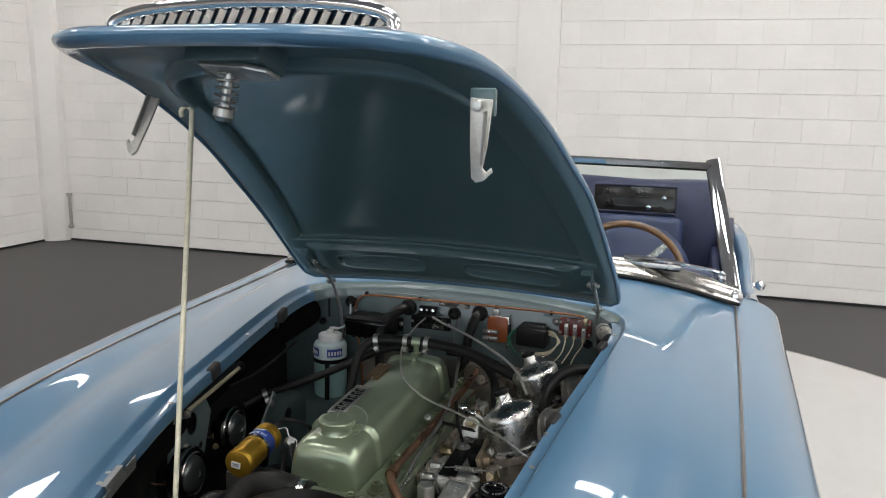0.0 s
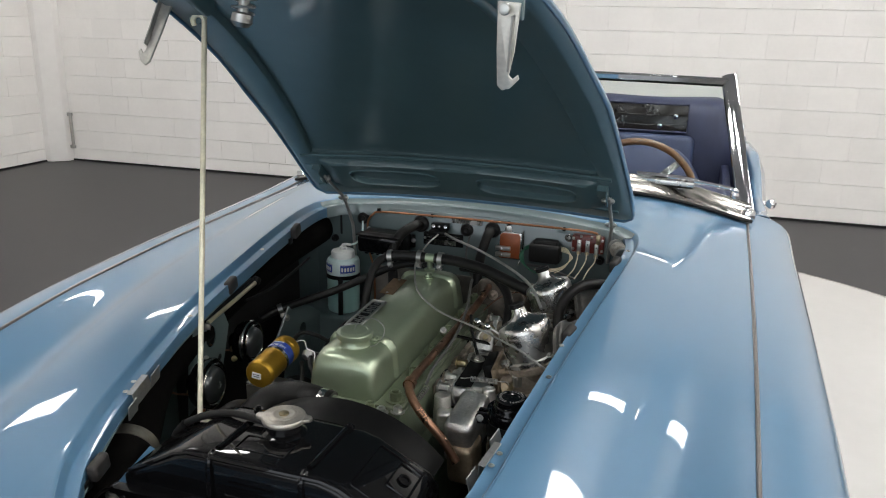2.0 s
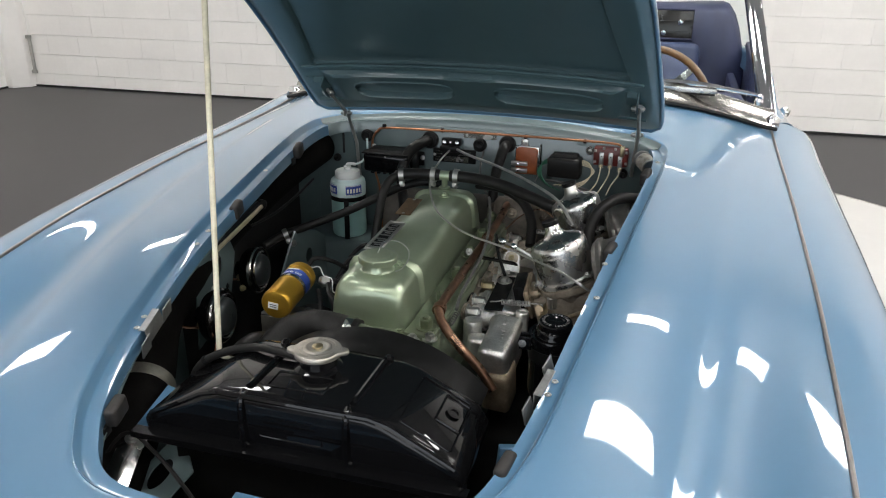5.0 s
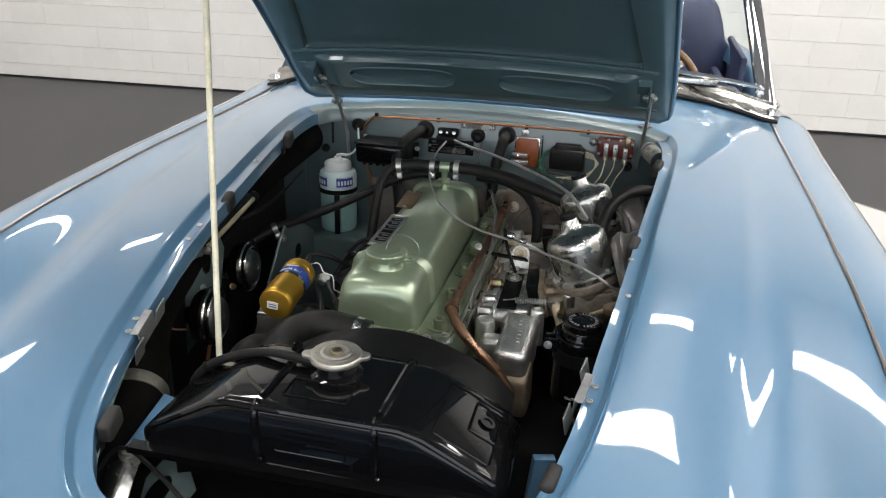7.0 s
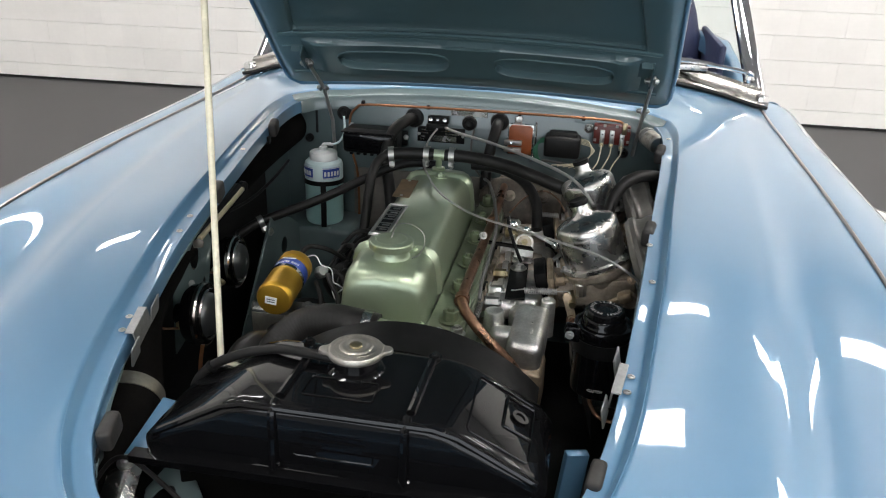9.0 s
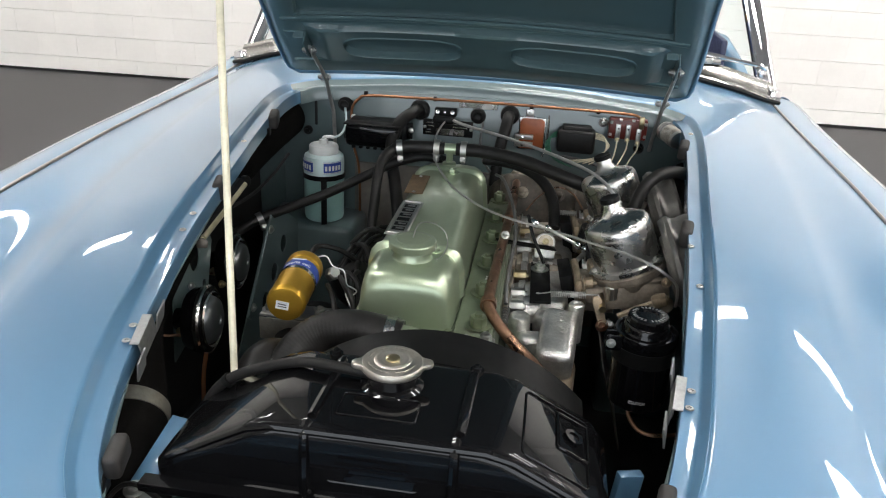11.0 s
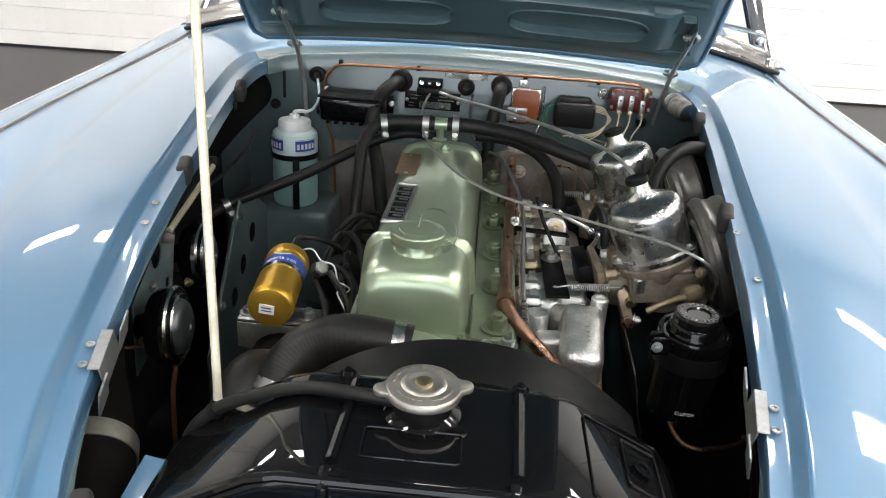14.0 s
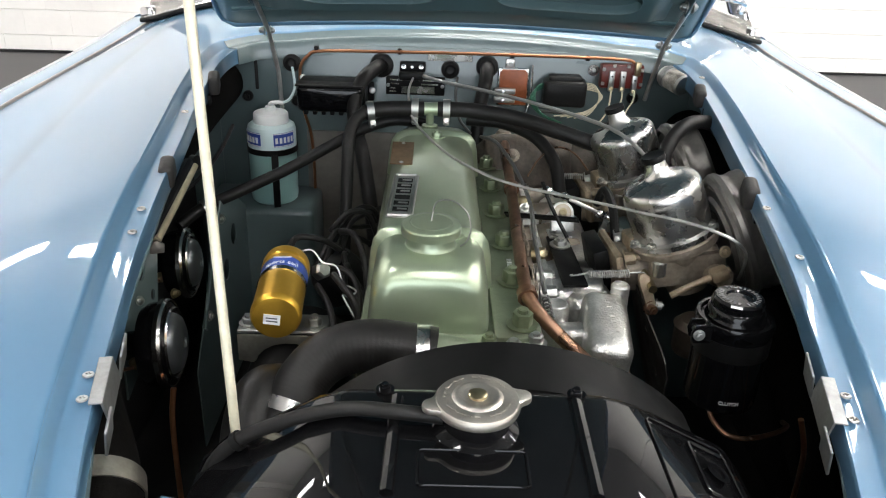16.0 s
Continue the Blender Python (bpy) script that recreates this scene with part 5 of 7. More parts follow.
for y in (0.353, 0.715):
    band = [cover_ring(y + dy, -h, -h)[1:-1] for dy, h in ((-0.012, -0.001), (-0.0095, 0.0004), (-0.0075, 0.0022), (-0.0045, 0.0048), (-0.001, 0.0064), (0.003, 0.0060), (0.007, 0.0038), (0.010, 0.0008), (0.013, -0.001))]
    part("pressed_band", grid(band), ENGINE_GREEN, cover, "raised band across the cover", 60)
# oil filler
m = pose(-0.035, 0.318, 0.717)
part("filler_neck", lathe([(0.035, 0), (0.0285, 0.002), (0.0268, 0.005), (0.0262, 0.018), (0, 0.018)], m, 36), ENGINE_GREEN, cover)
k = 56
bm = bmesh.new()
prof = [(0.0262, 0.0150), (0.0325, 0.0160), (0.0330, 0.0178), (0.0330, 0.0250), (0.0322, 0.0266), (0.0300, 0.0277), (0.0240, 0.0284), (0.0232, 0.0280), (0.0224, 0.0285), (0.012, 0.0290), (0, 0.0292)]
lathe(prof, m, k, bm)
for i, v in enumerate(bm.verts):
    q = m.inverted() @ v.co
    if 0.017 < q.z < 0.026:
        f = 1 + (0.008 if i % 2 else -0.008)
        v.co = m @ Vector((q.x * f, q.y * f, q.z))
ocap = part("oil_cap", bm, ENGINE_GREEN, cover, "knurled green oil filler cap with a retaining wire", 25)
part("retaining_wire", tube([(-0.035, 0.318, 0.7475), (-0.030, 0.335, 0.762), (-0.012, 0.352, 0.758), (0.004, 0.358, 0.744), (0.010, 0.345, 0.731), (0.006, 0.325, 0.722), (-0.002, 0.312, 0.720)], 0.0009, 8, 6), ZINC, ocap, "thin wire loop")
part("hex_bolt", bolt(bmesh.new(), (-0.008, 0.345, 0.7185), (0, 0, 1), 0.0075, 0.006), ENGINE_GREEN, cover)
part("hex_bolt", bolt(bmesh.new(), (-0.030, 0.700, 0.728), (0, 0, 1), 0.0085, 0.007), ENGINE_GREEN, cover)
# plates on the shoulder
mp = pose(-0.072, 0.452, 0.7245, 0, -4, 88)
pl = part("name_plate", box((0.128, 0.034, 0.0016), mp, 0.0006, 1), ZINC, cover, "bright name plate with dark bars")
part("plate_border", frame_loop([mp @ Vector(v) for v in ((-0.060, -0.0145, 0.0012), (0.060, -0.0145, 0.0012), (0.060, 0.0145, 0.0012), (-0.060, 0.0145, 0.0012))], 0.0022), ZINC, pl)
for i, x in enumerate(np.linspace(-0.043, 0.043, 6)):
    bar("plate_bar", (0.0105, 0.019, 0.0012), mp @ pose(x, 0, 0.001), BLACK_SATIN, pl)
    if i != 2:
        bar("bar_gap", (0.0038, 0.012, 0.0006), mp @ pose(x, -0.002, 0.0018), ZINC, pl)
mp = pose(-0.080, 0.612, 0.7280, 0, -5, 90)
pl = part("brass_plate", box((0.082, 0.032, 0.0014), mp, 0.0005, 1), PLATE_BROWN, cover, "aged brass maker's plate")
for s in (-1, 1):
    part("rivet", screw(bmesh.new(), mp @ Vector((s * 0.035, 0, 0.0007)), mp.to_3x3() @ Vector((0, 0, 1)), 0.003), ZINC, pl)
# cylinder head and block
head = part("cylinder_head", prism([(-0.112, 0.235), (0.088, 0.235), (0.092, 0.26), (0.092, 0.80), (-0.112, 0.80)], 0.095, pose(0, 0, 0.545), 0.006), BLOCK_GREEN, car, "green painted cylinder head")
part("engine_block", box((0.24, 0.60, 0.26), pose(-0.01, 0.52, 0.415), 0.02), BLOCK_GREEN, car, "green painted engine block")
part("head_rail", box((0.052, 0.56, 0.010), pose(0.062, 0.52, 0.643), 0.003), BLOCK_GREEN, head)
for i, (x, y) in enumerate(((0.067, 0.264), (0.064, 0.366), (0.062, 0.472), (0.059, 0.580), (0.058, 0.686), (0.056, 0.790))):
    bm = lathe([(0, 0), (0.0145, 0), (0.0145, 0.002), (0.012, 0.0025), (0, 0.0025)], pose(x, y, 0.648), 24)
    bolt(bm, (x, y, 0.650), (0, 0, 1), 0.0118, 0.016)
    lathe([(0, 0.016), (0.0058, 0.016), (0.0058, 0.019), (0.004, 0.0205), (0, 0.0205)], pose(x, y, 0.650), 12, bm)
    part("head_nut", bm, NUT_GREEN, head, "green painted head nut")
for x, y in ((0.030, 0.238), (0.055, 0.228), (0.080, 0.242), (-0.095, 0.24)):
    part("head_bolt", bolt(bmesh.new(), (x, y, 0.641), (0, 0, 1), 0.0085, 0.010), NUT_GREEN if x < 0.05 else ZINC, head)
for i in range(4):
    bar("cast_bar", (0.006, 0.0035, 0.0012), pose(0.066, 0.405 + i * 0.008, 0.6488), LABEL_WHITE, head)
# thermostat housing and top hose
th = part("thermostat_housing", prism([(-0.05, -0.03), (0.05, -0.03), (0.06, 0.0), (0.05, 0.04), (-0.05, 0.04)], 0.04, pose(0.012, 0.200, 0.605), 0.01), BLOCK_GREEN, car, "green thermostat housing")
part("outlet", tube([(0.0, 0.205, 0.642), (-0.022, 0.205, 0.648), (-0.05, 0.203, 0.652)], 0.021, 4, 18), BLOCK_GREEN, th)
th_hose = part("top_hose", tube([(-0.028, 0.203, 0.650), (-0.062, 0.204, 0.655), (-0.098, 0.203, 0.657), (-0.132, 0.198, 0.648), (-0.155, 0.182, 0.632), (-0.167, 0.160, 0.612), (-0.176, 0.135, 0.585), (-0.182, 0.11, 0.54)], lambda f: 0.0265 + 0.00011 * math.sin(f * 300), 26, 22), RUBBER, car, "thick black rubber top hose")
clamp((-0.040, 0.203, 0.651), (1, 0, -0.02), 0.027, th_hose, (0, 0.6, -1), 0.013, STAINLESS)
clamp((-0.1675, 0.1585, 0.610), (0.11, 0.25, 0.27), 0.027, th_hose, (0.6, 1, -1), 0.013, STAINLESS)
part("lower_hose", tube([(-0.185, 0.205, 0.60), (-0.198, 0.175, 0.615), (-0.205, 0.14, 0.60), (-0.205, 0.10, 0.53), (-0.20, 0.07, 0.44)], 0.026, 8, 16), RUBBER, car, "black rubber hose beside the top hose")

# ---- ignition coil ----
ca, cb = Vector((-0.198, 0.250, 0.657)), Vector((-0.208, 0.380, 0.661))
m = along(ca, cb) @ Matrix.Diagonal((0.93, 0.93, 1.0, 1.0))
coil = part("ignition_coil", lathe([(0, 0.0), (0.022, 0.0), (0.0265, 0.001), (0.0290, 0.0045), (0.0296, 0.009), (0.0289, 0.0095), (0.0289, 0.102), (0.0297, 0.103), (0.0303, 0.107), (0.0297, 0.111), (0.0303, 0.115), (0.0295, 0.120), (0.027, 0.123), (0, 0.123)], m, 48), GOLD, car, "gold ignition coil with a blue label")
part("coil_label", lathe([(0.0290, 0.070), (0.0294, 0.070), (0.0294, 0.093), (0.0290, 0.093), (0.0290, 0.070)], m, 48), LABEL_BLUE, coil, "blue label band")
# lettering wrapped on the upper side of the band
def wrap_text(words, size, axis_m, r, h, ang, parent, material):
    ob = text_mesh(words, size, Matrix(), material, parent)
    for v in ob.data.vertices:
        a = ang + v.co.x / r
        v.co = axis_m @ Vector(((r + v.co.z) * math.cos(a), (r + v.co.z) * math.sin(a), h + v.co.y))
    return ob


up = math.atan2((m.inverted() @ (ca + Vector((0.02, -0.35, 1)))).y, (m.inverted() @ (ca + Vector((0.02, -0.35, 1)))).x)
wrap_text("sports coil", 0.0100, m, 0.0296, 0.0785, up, coil, LABEL_WHITE)
bar_m = m @ Matrix.Rotation(up, 4, "Z") @ pose(0.0297, 0, 0.0895, 0, 90, 0)
bar("label_bar", (0.002, 0.022, 0.0008), bar_m, LABEL_WHITE, coil)
part("coil_sticker", box((0.019, 0.013, 0.0008), m @ pose(0.004, -0.001, -0.0004, 0, 0, 8)), LABEL_WHITE, coil, "small white sticker with grey print")
for k in range(2):
    bar("sticker_bar", (0.013, 0.0016, 0.0006), m @ pose(0.004, -0.003 + k * 0.004, -0.0009, 0, 0, 8), CABLE_GREY, coil)
part("coil_clamp", lathe([(0.0290, 0.062), (0.0302, 0.062), (0.0302, 0.0695), (0.0290, 0.0695), (0.0290, 0.062)], m, 48), STAINLESS, coil, "steel strap")
part("coil_tower", lathe([(0.013, 0.122), (0.012, 0.138), (0.009, 0.146), (0, 0.146)], m, 20), BLACK_SATIN, coil)
part("spade_terminal", box((0.004, 0.002, 0.022), m @ pose(0.016, -0.008, 0.132), 0.0005, 1), ZINC, coil)
part("coil_lead", tube([m @ Vector((0.016, -0.008, 0.140)), Vector((-0.184, 0.392, 0.672)), Vector((-0.165, 0.375, 0.664)), Vector((-0.148, 0.372, 0.660)), Vector((-0.138, 0.352, 0.648)), Vector((-0.128, 0.340, 0.650)), Vector((-0.122, 0.348, 0.640)), Vector((-0.131, 0.352, 0.630)), Vector((-0.137, 0.342, 0.636)), Vector((-0.120, 0.325, 0.615))], 0.0011, 8, 8), WHITE_CAP, coil, "white wire")
bm = box((0.102, 0.040, 0.004), pose(-0.201, 0.312, 0.614), 0.001, 1)
brk = part("coil_bracket", bm, ZINC, car, "folded zinc bracket under the coil")
arch = [(-0.051, -0.034), (-0.051, 0.0), (0.051, 0.0), (0.046, -0.022)] + [(0.008 + 0.040 * math.cos(t), -0.040 + 0.030 * math.sin(t)) for t in np.linspace(0.4, math.pi - 0.1, 9)]
part("bracket_face", prism(arch, 0.003, pose(-0.201, 0.293, 0.611, 90, 0, 0), 0.0006), BRACKET, brk, "arched plated front face")
part("bolt", bolt(bmesh.new(), (-0.166, 0.308, 0.616), (0, 0, 1), 0.0085, 0.010), ZINC, brk)
part("bolt", bolt(bmesh.new(), (-0.242, 0.308, 0.616), (0, 0, 1), 0.0075, 0.008), ZINC, brk)
part("generator", lathe([(0, 0), (0.055, 0), (0.06, 0.01), (0.06, 0.19), (0.05, 0.2), (0, 0.2)], along((-0.19, 0.20, 0.535), (-0.19, 0.5, 0.535)), 28), BLACK_SATIN, car, "black generator below the coil")
# distributor and leads in the dark beside the block
dist = part("distributor", lathe([(0, 0), (0.03, 0), (0.036, 0.02), (0.036, 0.04), (0.030, 0.055), (0, 0.06)], along((-0.145, 0.47, 0.57), (-0.175, 0.47, 0.63)), 24), BLACK_SATIN, car, "black distributor cap with plug leads")
rnd = random.Random(4)
for i in range(6):
    a = Vector((-0.165 + 0.02 * math.cos(i), 0.47 + 0.022 * math.sin(i), 0.612))
    e = Vector((-0.108, 0.30 + i * 0.085, 0.60))
    mid = (a + e) / 2 + Vector((-0.012, rnd.uniform(-0.01, 0.01), 0.022 + rnd.uniform(0, 0.015)))
    part("plug_lead", tube([a, a.lerp(mid, 0.5) + Vector((0, 0, 0.014)), mid, e], 0.0038, 8, 8), RUBBER, dist)
    part("plug_cap", tube([e, e + Vector((0.012, 0, -0.012))], 0.0075, 3, 10), BLACK_SATIN, dist)
for p0, p1, p2, p3 in (((-0.150, 0.36, 0.655), (-0.135, 0.33, 0.655), (-0.120, 0.315, 0.64), (-0.112, 0.30, 0.60)), ((-0.165, 0.40, 0.64), (-0.14, 0.375, 0.655), (-0.122, 0.36, 0.64), (-0.116, 0.33, 0.60)),
                       ((-0.170, 0.36, 0.640), (-0.155, 0.335, 0.632), (-0.145, 0.31, 0.615), (-0.14, 0.28, 0.58)), ((-0.158, 0.50, 0.65), (-0.138, 0.47, 0.66), (-0.122, 0.44, 0.645), (-0.114, 0.41, 0.61)),
                       ((-0.175, 0.52, 0.64), (-0.150, 0.53, 0.665), (-0.125, 0.54, 0.66), (-0.112, 0.55, 0.62)), ((-0.185, 0.56, 0.60), (-0.15, 0.58, 0.645), (-0.125, 0.60, 0.645), (-0.112, 0.62, 0.61))):
    part("engine_lead", tube([p0, p1, p2, p3], 0.0042, 8, 8), RUBBER, car, "black lead in the clutter beside the engine")
part("plated_elbow", lathe([(0, 0), (0.011, 0), (0.011, 0.012), (0.008, 0.015), (0, 0.015)], along((-0.172, 0.385, 0.645), (-0.15, 0.365, 0.665)), 6), ZINC, car, "plated hexagon fitting among the leads")
part("coil_cable", tube([m @ Vector((0, 0, 0.145)), Vector((-0.205, 0.425, 0.672)), Vector((-0.175, 0.44, 0.664)), Vector((-0.155, 0.462, 0.640))], 0.0042, 8, 8), RUBBER, coil)

# ---- hoses at the back of the engine ----
tee = part("heater_tee", lathe([(0.013, 0), (0.013, 0.006), (0.0065, 0.008), (0.0065, 0.022), (0.009, 0.026), (0, 0.028)], pose(-0.042, 0.742, 0.728), 18), ENGINE_GREEN, cover, "green heater take-off with a cross tube")
part("tee_tube", tube([(-0.062, 0.742, 0.760), (-0.022, 0.744, 0.760)], 0.0105, 3, 16), ENGINE_GREEN, tee)
h1 = part("heater_hose", tube([(-0.052, 0.742, 0.760), (-0.095, 0.738, 0.760), (-0.130, 0.732, 0.758), (-0.156, 0.715, 0.748), (-0.166, 0.69, 0.722), (-0.166, 0.655, 0.67), (-0.166, 0.61, 0.59), (-0.164, 0.58, 0.545)], lambda f: 0.0122 if f < 0.36 else 0.0095, 10, 14), RUBBER, car, "black heater hose")
clamp((-0.136, 0.7295, 0.7565), (1, 0.2, 0.1), 0.0142, h1, (0, -0.5, -1))
clamp((-0.066, 0.742, 0.760), (1, 0, 0), 0.0142, h1, (0, -0.5, -1))
clamp((-0.1655, 0.592, 0.562), (0, 0.4, 1), 0.0135, h1, (-1, -0.5, 0))
h2 = part("heater_hose", tube([(-0.030, 0.744, 0.760), (0.02, 0.742, 0.760), (0.09, 0.725, 0.755), (0.15, 0.70, 0.745), (0.21, 0.685, 0.730), (0.27, 0.69, 0.71)], 0.0122, 10, 16), RUBBER, car, "black heater hose")
clamp((-0.016, 0.744, 0.760), (1, 0, 0), 0.0142, h2, (0, -0.5, -1))
h3 = part("return_hose", tube([(-0.415, 0.605, 0.603), (-0.389, 0.640, 0.618), (-0.335, 0.675, 0.637), (-0.27, 0.715, 0.660), (-0.205, 0.75, 0.690), (-0.15, 0.775, 0.715), (-0.10, 0.785, 0.728), (-0.05, 0.79, 0.722)], 0.0092, 10, 14), RUBBER, car, "ribbed black hose running across the bay")
clamp((-0.383, 0.645, 0.620), (0.6, 0.4, 0.25), 0.0112, h3, (0, -0.6, -1))
part("bulkhead_hose", tube([(-0.132, 0.93, 0.788), (-0.142, 0.895, 0.788), (-0.160, 0.862, 0.775), (-0.172, 0.842, 0.745), (-0.170, 0.825, 0.705), (-0.155, 0.795, 0.66), (-0.138, 0.755, 0.58), (-0.13, 0.735, 0.52)], 0.0125, 10, 16), RUBBER, car, "black hose from the bulkhead")
part("bulkhead_hose", tube([(0.057, 0.93, 0.792), (0.055, 0.898, 0.790), (0.052, 0.878, 0.772), (0.046, 0.868, 0.745), (0.042, 0.862, 0.71), (0.04, 0.855, 0.66)], 0.0118, 10, 16), RUBBER, car, "black hose from the bulkhead")
part("vacuum_hose", tube([(0.02, 0.79, 0.732), (0.08, 0.775, 0.732), (0.13, 0.745, 0.718), (0.158, 0.705, 0.69), (0.165, 0.665, 0.65)], 0.0105, 10, 12), RUBBER, car, "braided black hose")
part("breather_hose", tube([(0.295, 0.565, 0.69), (0.290, 0.580, 0.730), (0.305, 0.60, 0.765), (0.335, 0.625, 0.782), (0.375, 0.655, 0.776), (0.41, 0.70, 0.75)], 0.0105, 10, 14), RUBBER, car, "black breather hose beside the air filter")
# speedometer and throttle cables
part("control_cable", tube([(-0.074, 0.90, 0.775), (-0.080, 0.84, 0.766), (-0.076, 0.77, 0.757), (-0.063, 0.701, 0.747), (-0.016, 0.590, 0.737), (0.038, 0.531, 0.727), (0.085, 0.502, 0.722), (0.133, 0.476, 0.722), (0.181, 0.438, 0.726), (0.223, 0.396, 0.732), (0.259, 0.358, 0.738), (0.286, 0.332, 0.738), (0.308, 0.322, 0.730), (0.332, 0.345, 0.702), (0.340, 0.37, 0.66)], 0.0020, 10, 8), CABLE_STEEL, car, "grey sheathed control cable draped over the engine")
part("cable_screw", bolt(bmesh.new(), (0.085, 0.468, 0.705), (0.3, -0.6, 0.7), 0.0045, 0.008), ZINC, car, "bright cable clamp screw")
part("control_cable", tube([(-0.060, 0.90, 0.778), (-0.02, 0.86, 0.777), (0.05, 0.80, 0.778), (0.13, 0.72, 0.778), (0.20, 0.635, 0.777), (0.235, 0.585, 0.77), (0.262, 0.54, 0.75)], 0.0030, 10, 8), CABLE_STEEL, car, "grey sheathed control cable")
part("capillary", tube([(0.004, 0.91, 0.775), (0.002, 0.89, 0.745), (0.01, 0.87, 0.71), (0.03, 0.85, 0.69)], 0.0025, 6, 6), CABLE_GREY, car)
part("cable_link", tube([(0.118, 0.545, 0.714), (0.128, 0.52, 0.690), (0.150, 0.49, 0.655)], 0.003, 4, 6), BLACK_SATIN, car)

# ---- copper pipe, manifold and carburettors ----
cp = part("copper_pipe", tube([(0.185, 0.250, 0.560), (0.158, 0.258, 0.593), (0.126, 0.262, 0.622), (0.098, 0.275, 0.645), (0.080, 0.295, 0.660), (0.0755, 0.325, 0.665), (0.078, 0.45, 0.668), (0.082, 0.57, 0.672), (0.085, 0.70, 0.676), (0.086, 0.78, 0.684), (0.086, 0.83, 0.690)], 0.0080, 10, 16), COPPER, car, "aged copper water pipe along the head")
for p, q in (((0.0765, 0.303, 0.662), (0.0755, 0.323, 0.665)), ((0.0838, 0.62, 0.6735), (0.0841, 0.628, 0.674))):
    part("pipe_collar", lathe([(0.0086, 0), (0.0116, 0), (0.0116, 0.012), (0.0086, 0.012), (0.0086, 0)], along(p, q), 20), COPPER, cp)
part("pipe_boss", lathe([(0, 0), (0.014, 0), (0.014, 0.016), (0.010, 0.022), (0, 0.022)], pose(0.086, 0.835, 0.68), 18), ALLOY_DIRTY, cp)
part("throttle_cable", tube([(0.100, 0.33, 0.655), (0.098, 0.37, 0.668), (0.099, 0.45, 0.675), (0.100, 0.53, 0.690), (0.088, 0.62, 0.705), (0.065, 0.72, 0.715), (0.045, 0.80, 0.70)], 0.0030, 8, 8), CABLE_GREY, car, "grey throttle cable")
bm = tube([(0.101 + 0.004 * math.cos(k * 0.9), 0.285 + k * 0.0011, 0.648 + 0.004 * math.sin(k * 0.9)) for k in range(44)], 0.0011, 2, 6)
part("return_spring", bm, CABLE_GREY, car, "fine coil spring")

# inlet manifold: runners, studs, front box, lugs
man = part("inlet_manifold", box((0.062, 0.40, 0.05), pose(0.172, 0.585, 0.592), 0.018, 4), ALLOY, car, "cast alloy inlet manifold with bolted runners")
for y in (0.425, 0.478, 0.555, 0.605, 0.690, 0.755):
    part("runner", tube([(0.095, y, 0.592), (0.125, y, 0.600), (0.150, y + 0.004, 0.604), (0.178, y + 0.01, 0.600)], lambda f: 0.023 - 0.003 * f, 5, 18), ALLOY_DIRTY if y > 0.5 else ALLOY, man)
    part("runner_flange", box((0.012, 0.044, 0.052), pose(0.099, y, 0.598), 0.004), ALLOY_DIRTY, man)
    part("runner_ring", lathe([(0.0225, 0), (0.0262, 0.001), (0.0262, 0.010), (0.0225, 0.011)], along((0.118, y, 0.598), (0.15, y, 0.605)), 22), ALLOY, man)
for i, y in enumerate((0.392, 0.437, 0.506, 0.617, 0.649, 0.705, 0.765)):
    bm = bolt(bmesh.new(), (0.104, y, 0.622), (1, -0.05, 0.05), 0.0096, 0.021)
    lathe([(0, 0.019), (0.005, 0.019), (0.005, 0.024), (0, 0.025)], along((0.101, y, 0.620), (0.20, y - 0.005, 0.625)), 10, bm)
    part("manifold_nut", bm, BRASS if i in (2, 5) else ZINC, man, "long plated manifold nut")
    part("washer", lathe([(0, 0), (0.0125, 0), (0.0125, 0.003), (0, 0.003)], along((0.0985, y, 0.620), (0.2, y - 0.005, 0.625)), 20), ALLOY_DIRTY, man)
    part("clamp_bar", box((0.008, 0.034, 0.020), pose(0.096, y + 0.012, 0.616, 0, -8, 0), 0.003), BLACK_SATIN if i % 2 else ALLOY_DIRTY, man)
front = part("alloy_housing", box((0.054, 0.110, 0.090), pose(0.177, 0.338, 0.580, 12, 3, -4), 0.013, 5), ALLOY, car, "square cast alloy housing at the front of the manifold")
part("housing_neck", lathe([(0.0175, -0.04), (0.0165, 0), (0.0160, 0.024), (0.0145, 0.0275), (0.012, 0.0285), (0.010, 0.0275), (0, 0.0275)], pose(0.121, 0.362, 0.596), 28), ALLOY, front, "round cast boss")
part("housing_web", box((0.050, 0.030, 0.05), pose(0.143, 0.340, 0.582, 0, 0, 6), 0.010, 3), ALLOY, front)
part("housing_lug", lathe([(0.012, -0.05), (0.0115, 0), (0.0115, 0.010), (0.0095, 0.0125), (0.006, 0.0125), (0.005, 0.010), (0, 0.010)], pose(0.203, 0.387, 0.628), 20), ALLOY, front)
part("housing_base", box((0.050, 0.06, 0.08), pose(0.182, 0.310, 0.535, 10, 0, -4), 0.010, 3), ALLOY_BROWN, front, "stained lower half")
part("housing_step", box((0.040, 0.060, 0.045), pose(0.172, 0.432, 0.606, 0, 0, -6), 0.009, 3), ALLOY, front)
for j in range(9):
    if j != 4:
        bar("cast_bar", (0.0050, 0.0028, 0.0012), pose(0.180 + j * 0.0004, 0.372 - j * 0.0085, 0.6365 - j * 0.0017, 12, 3, -4), ALLOY, front)
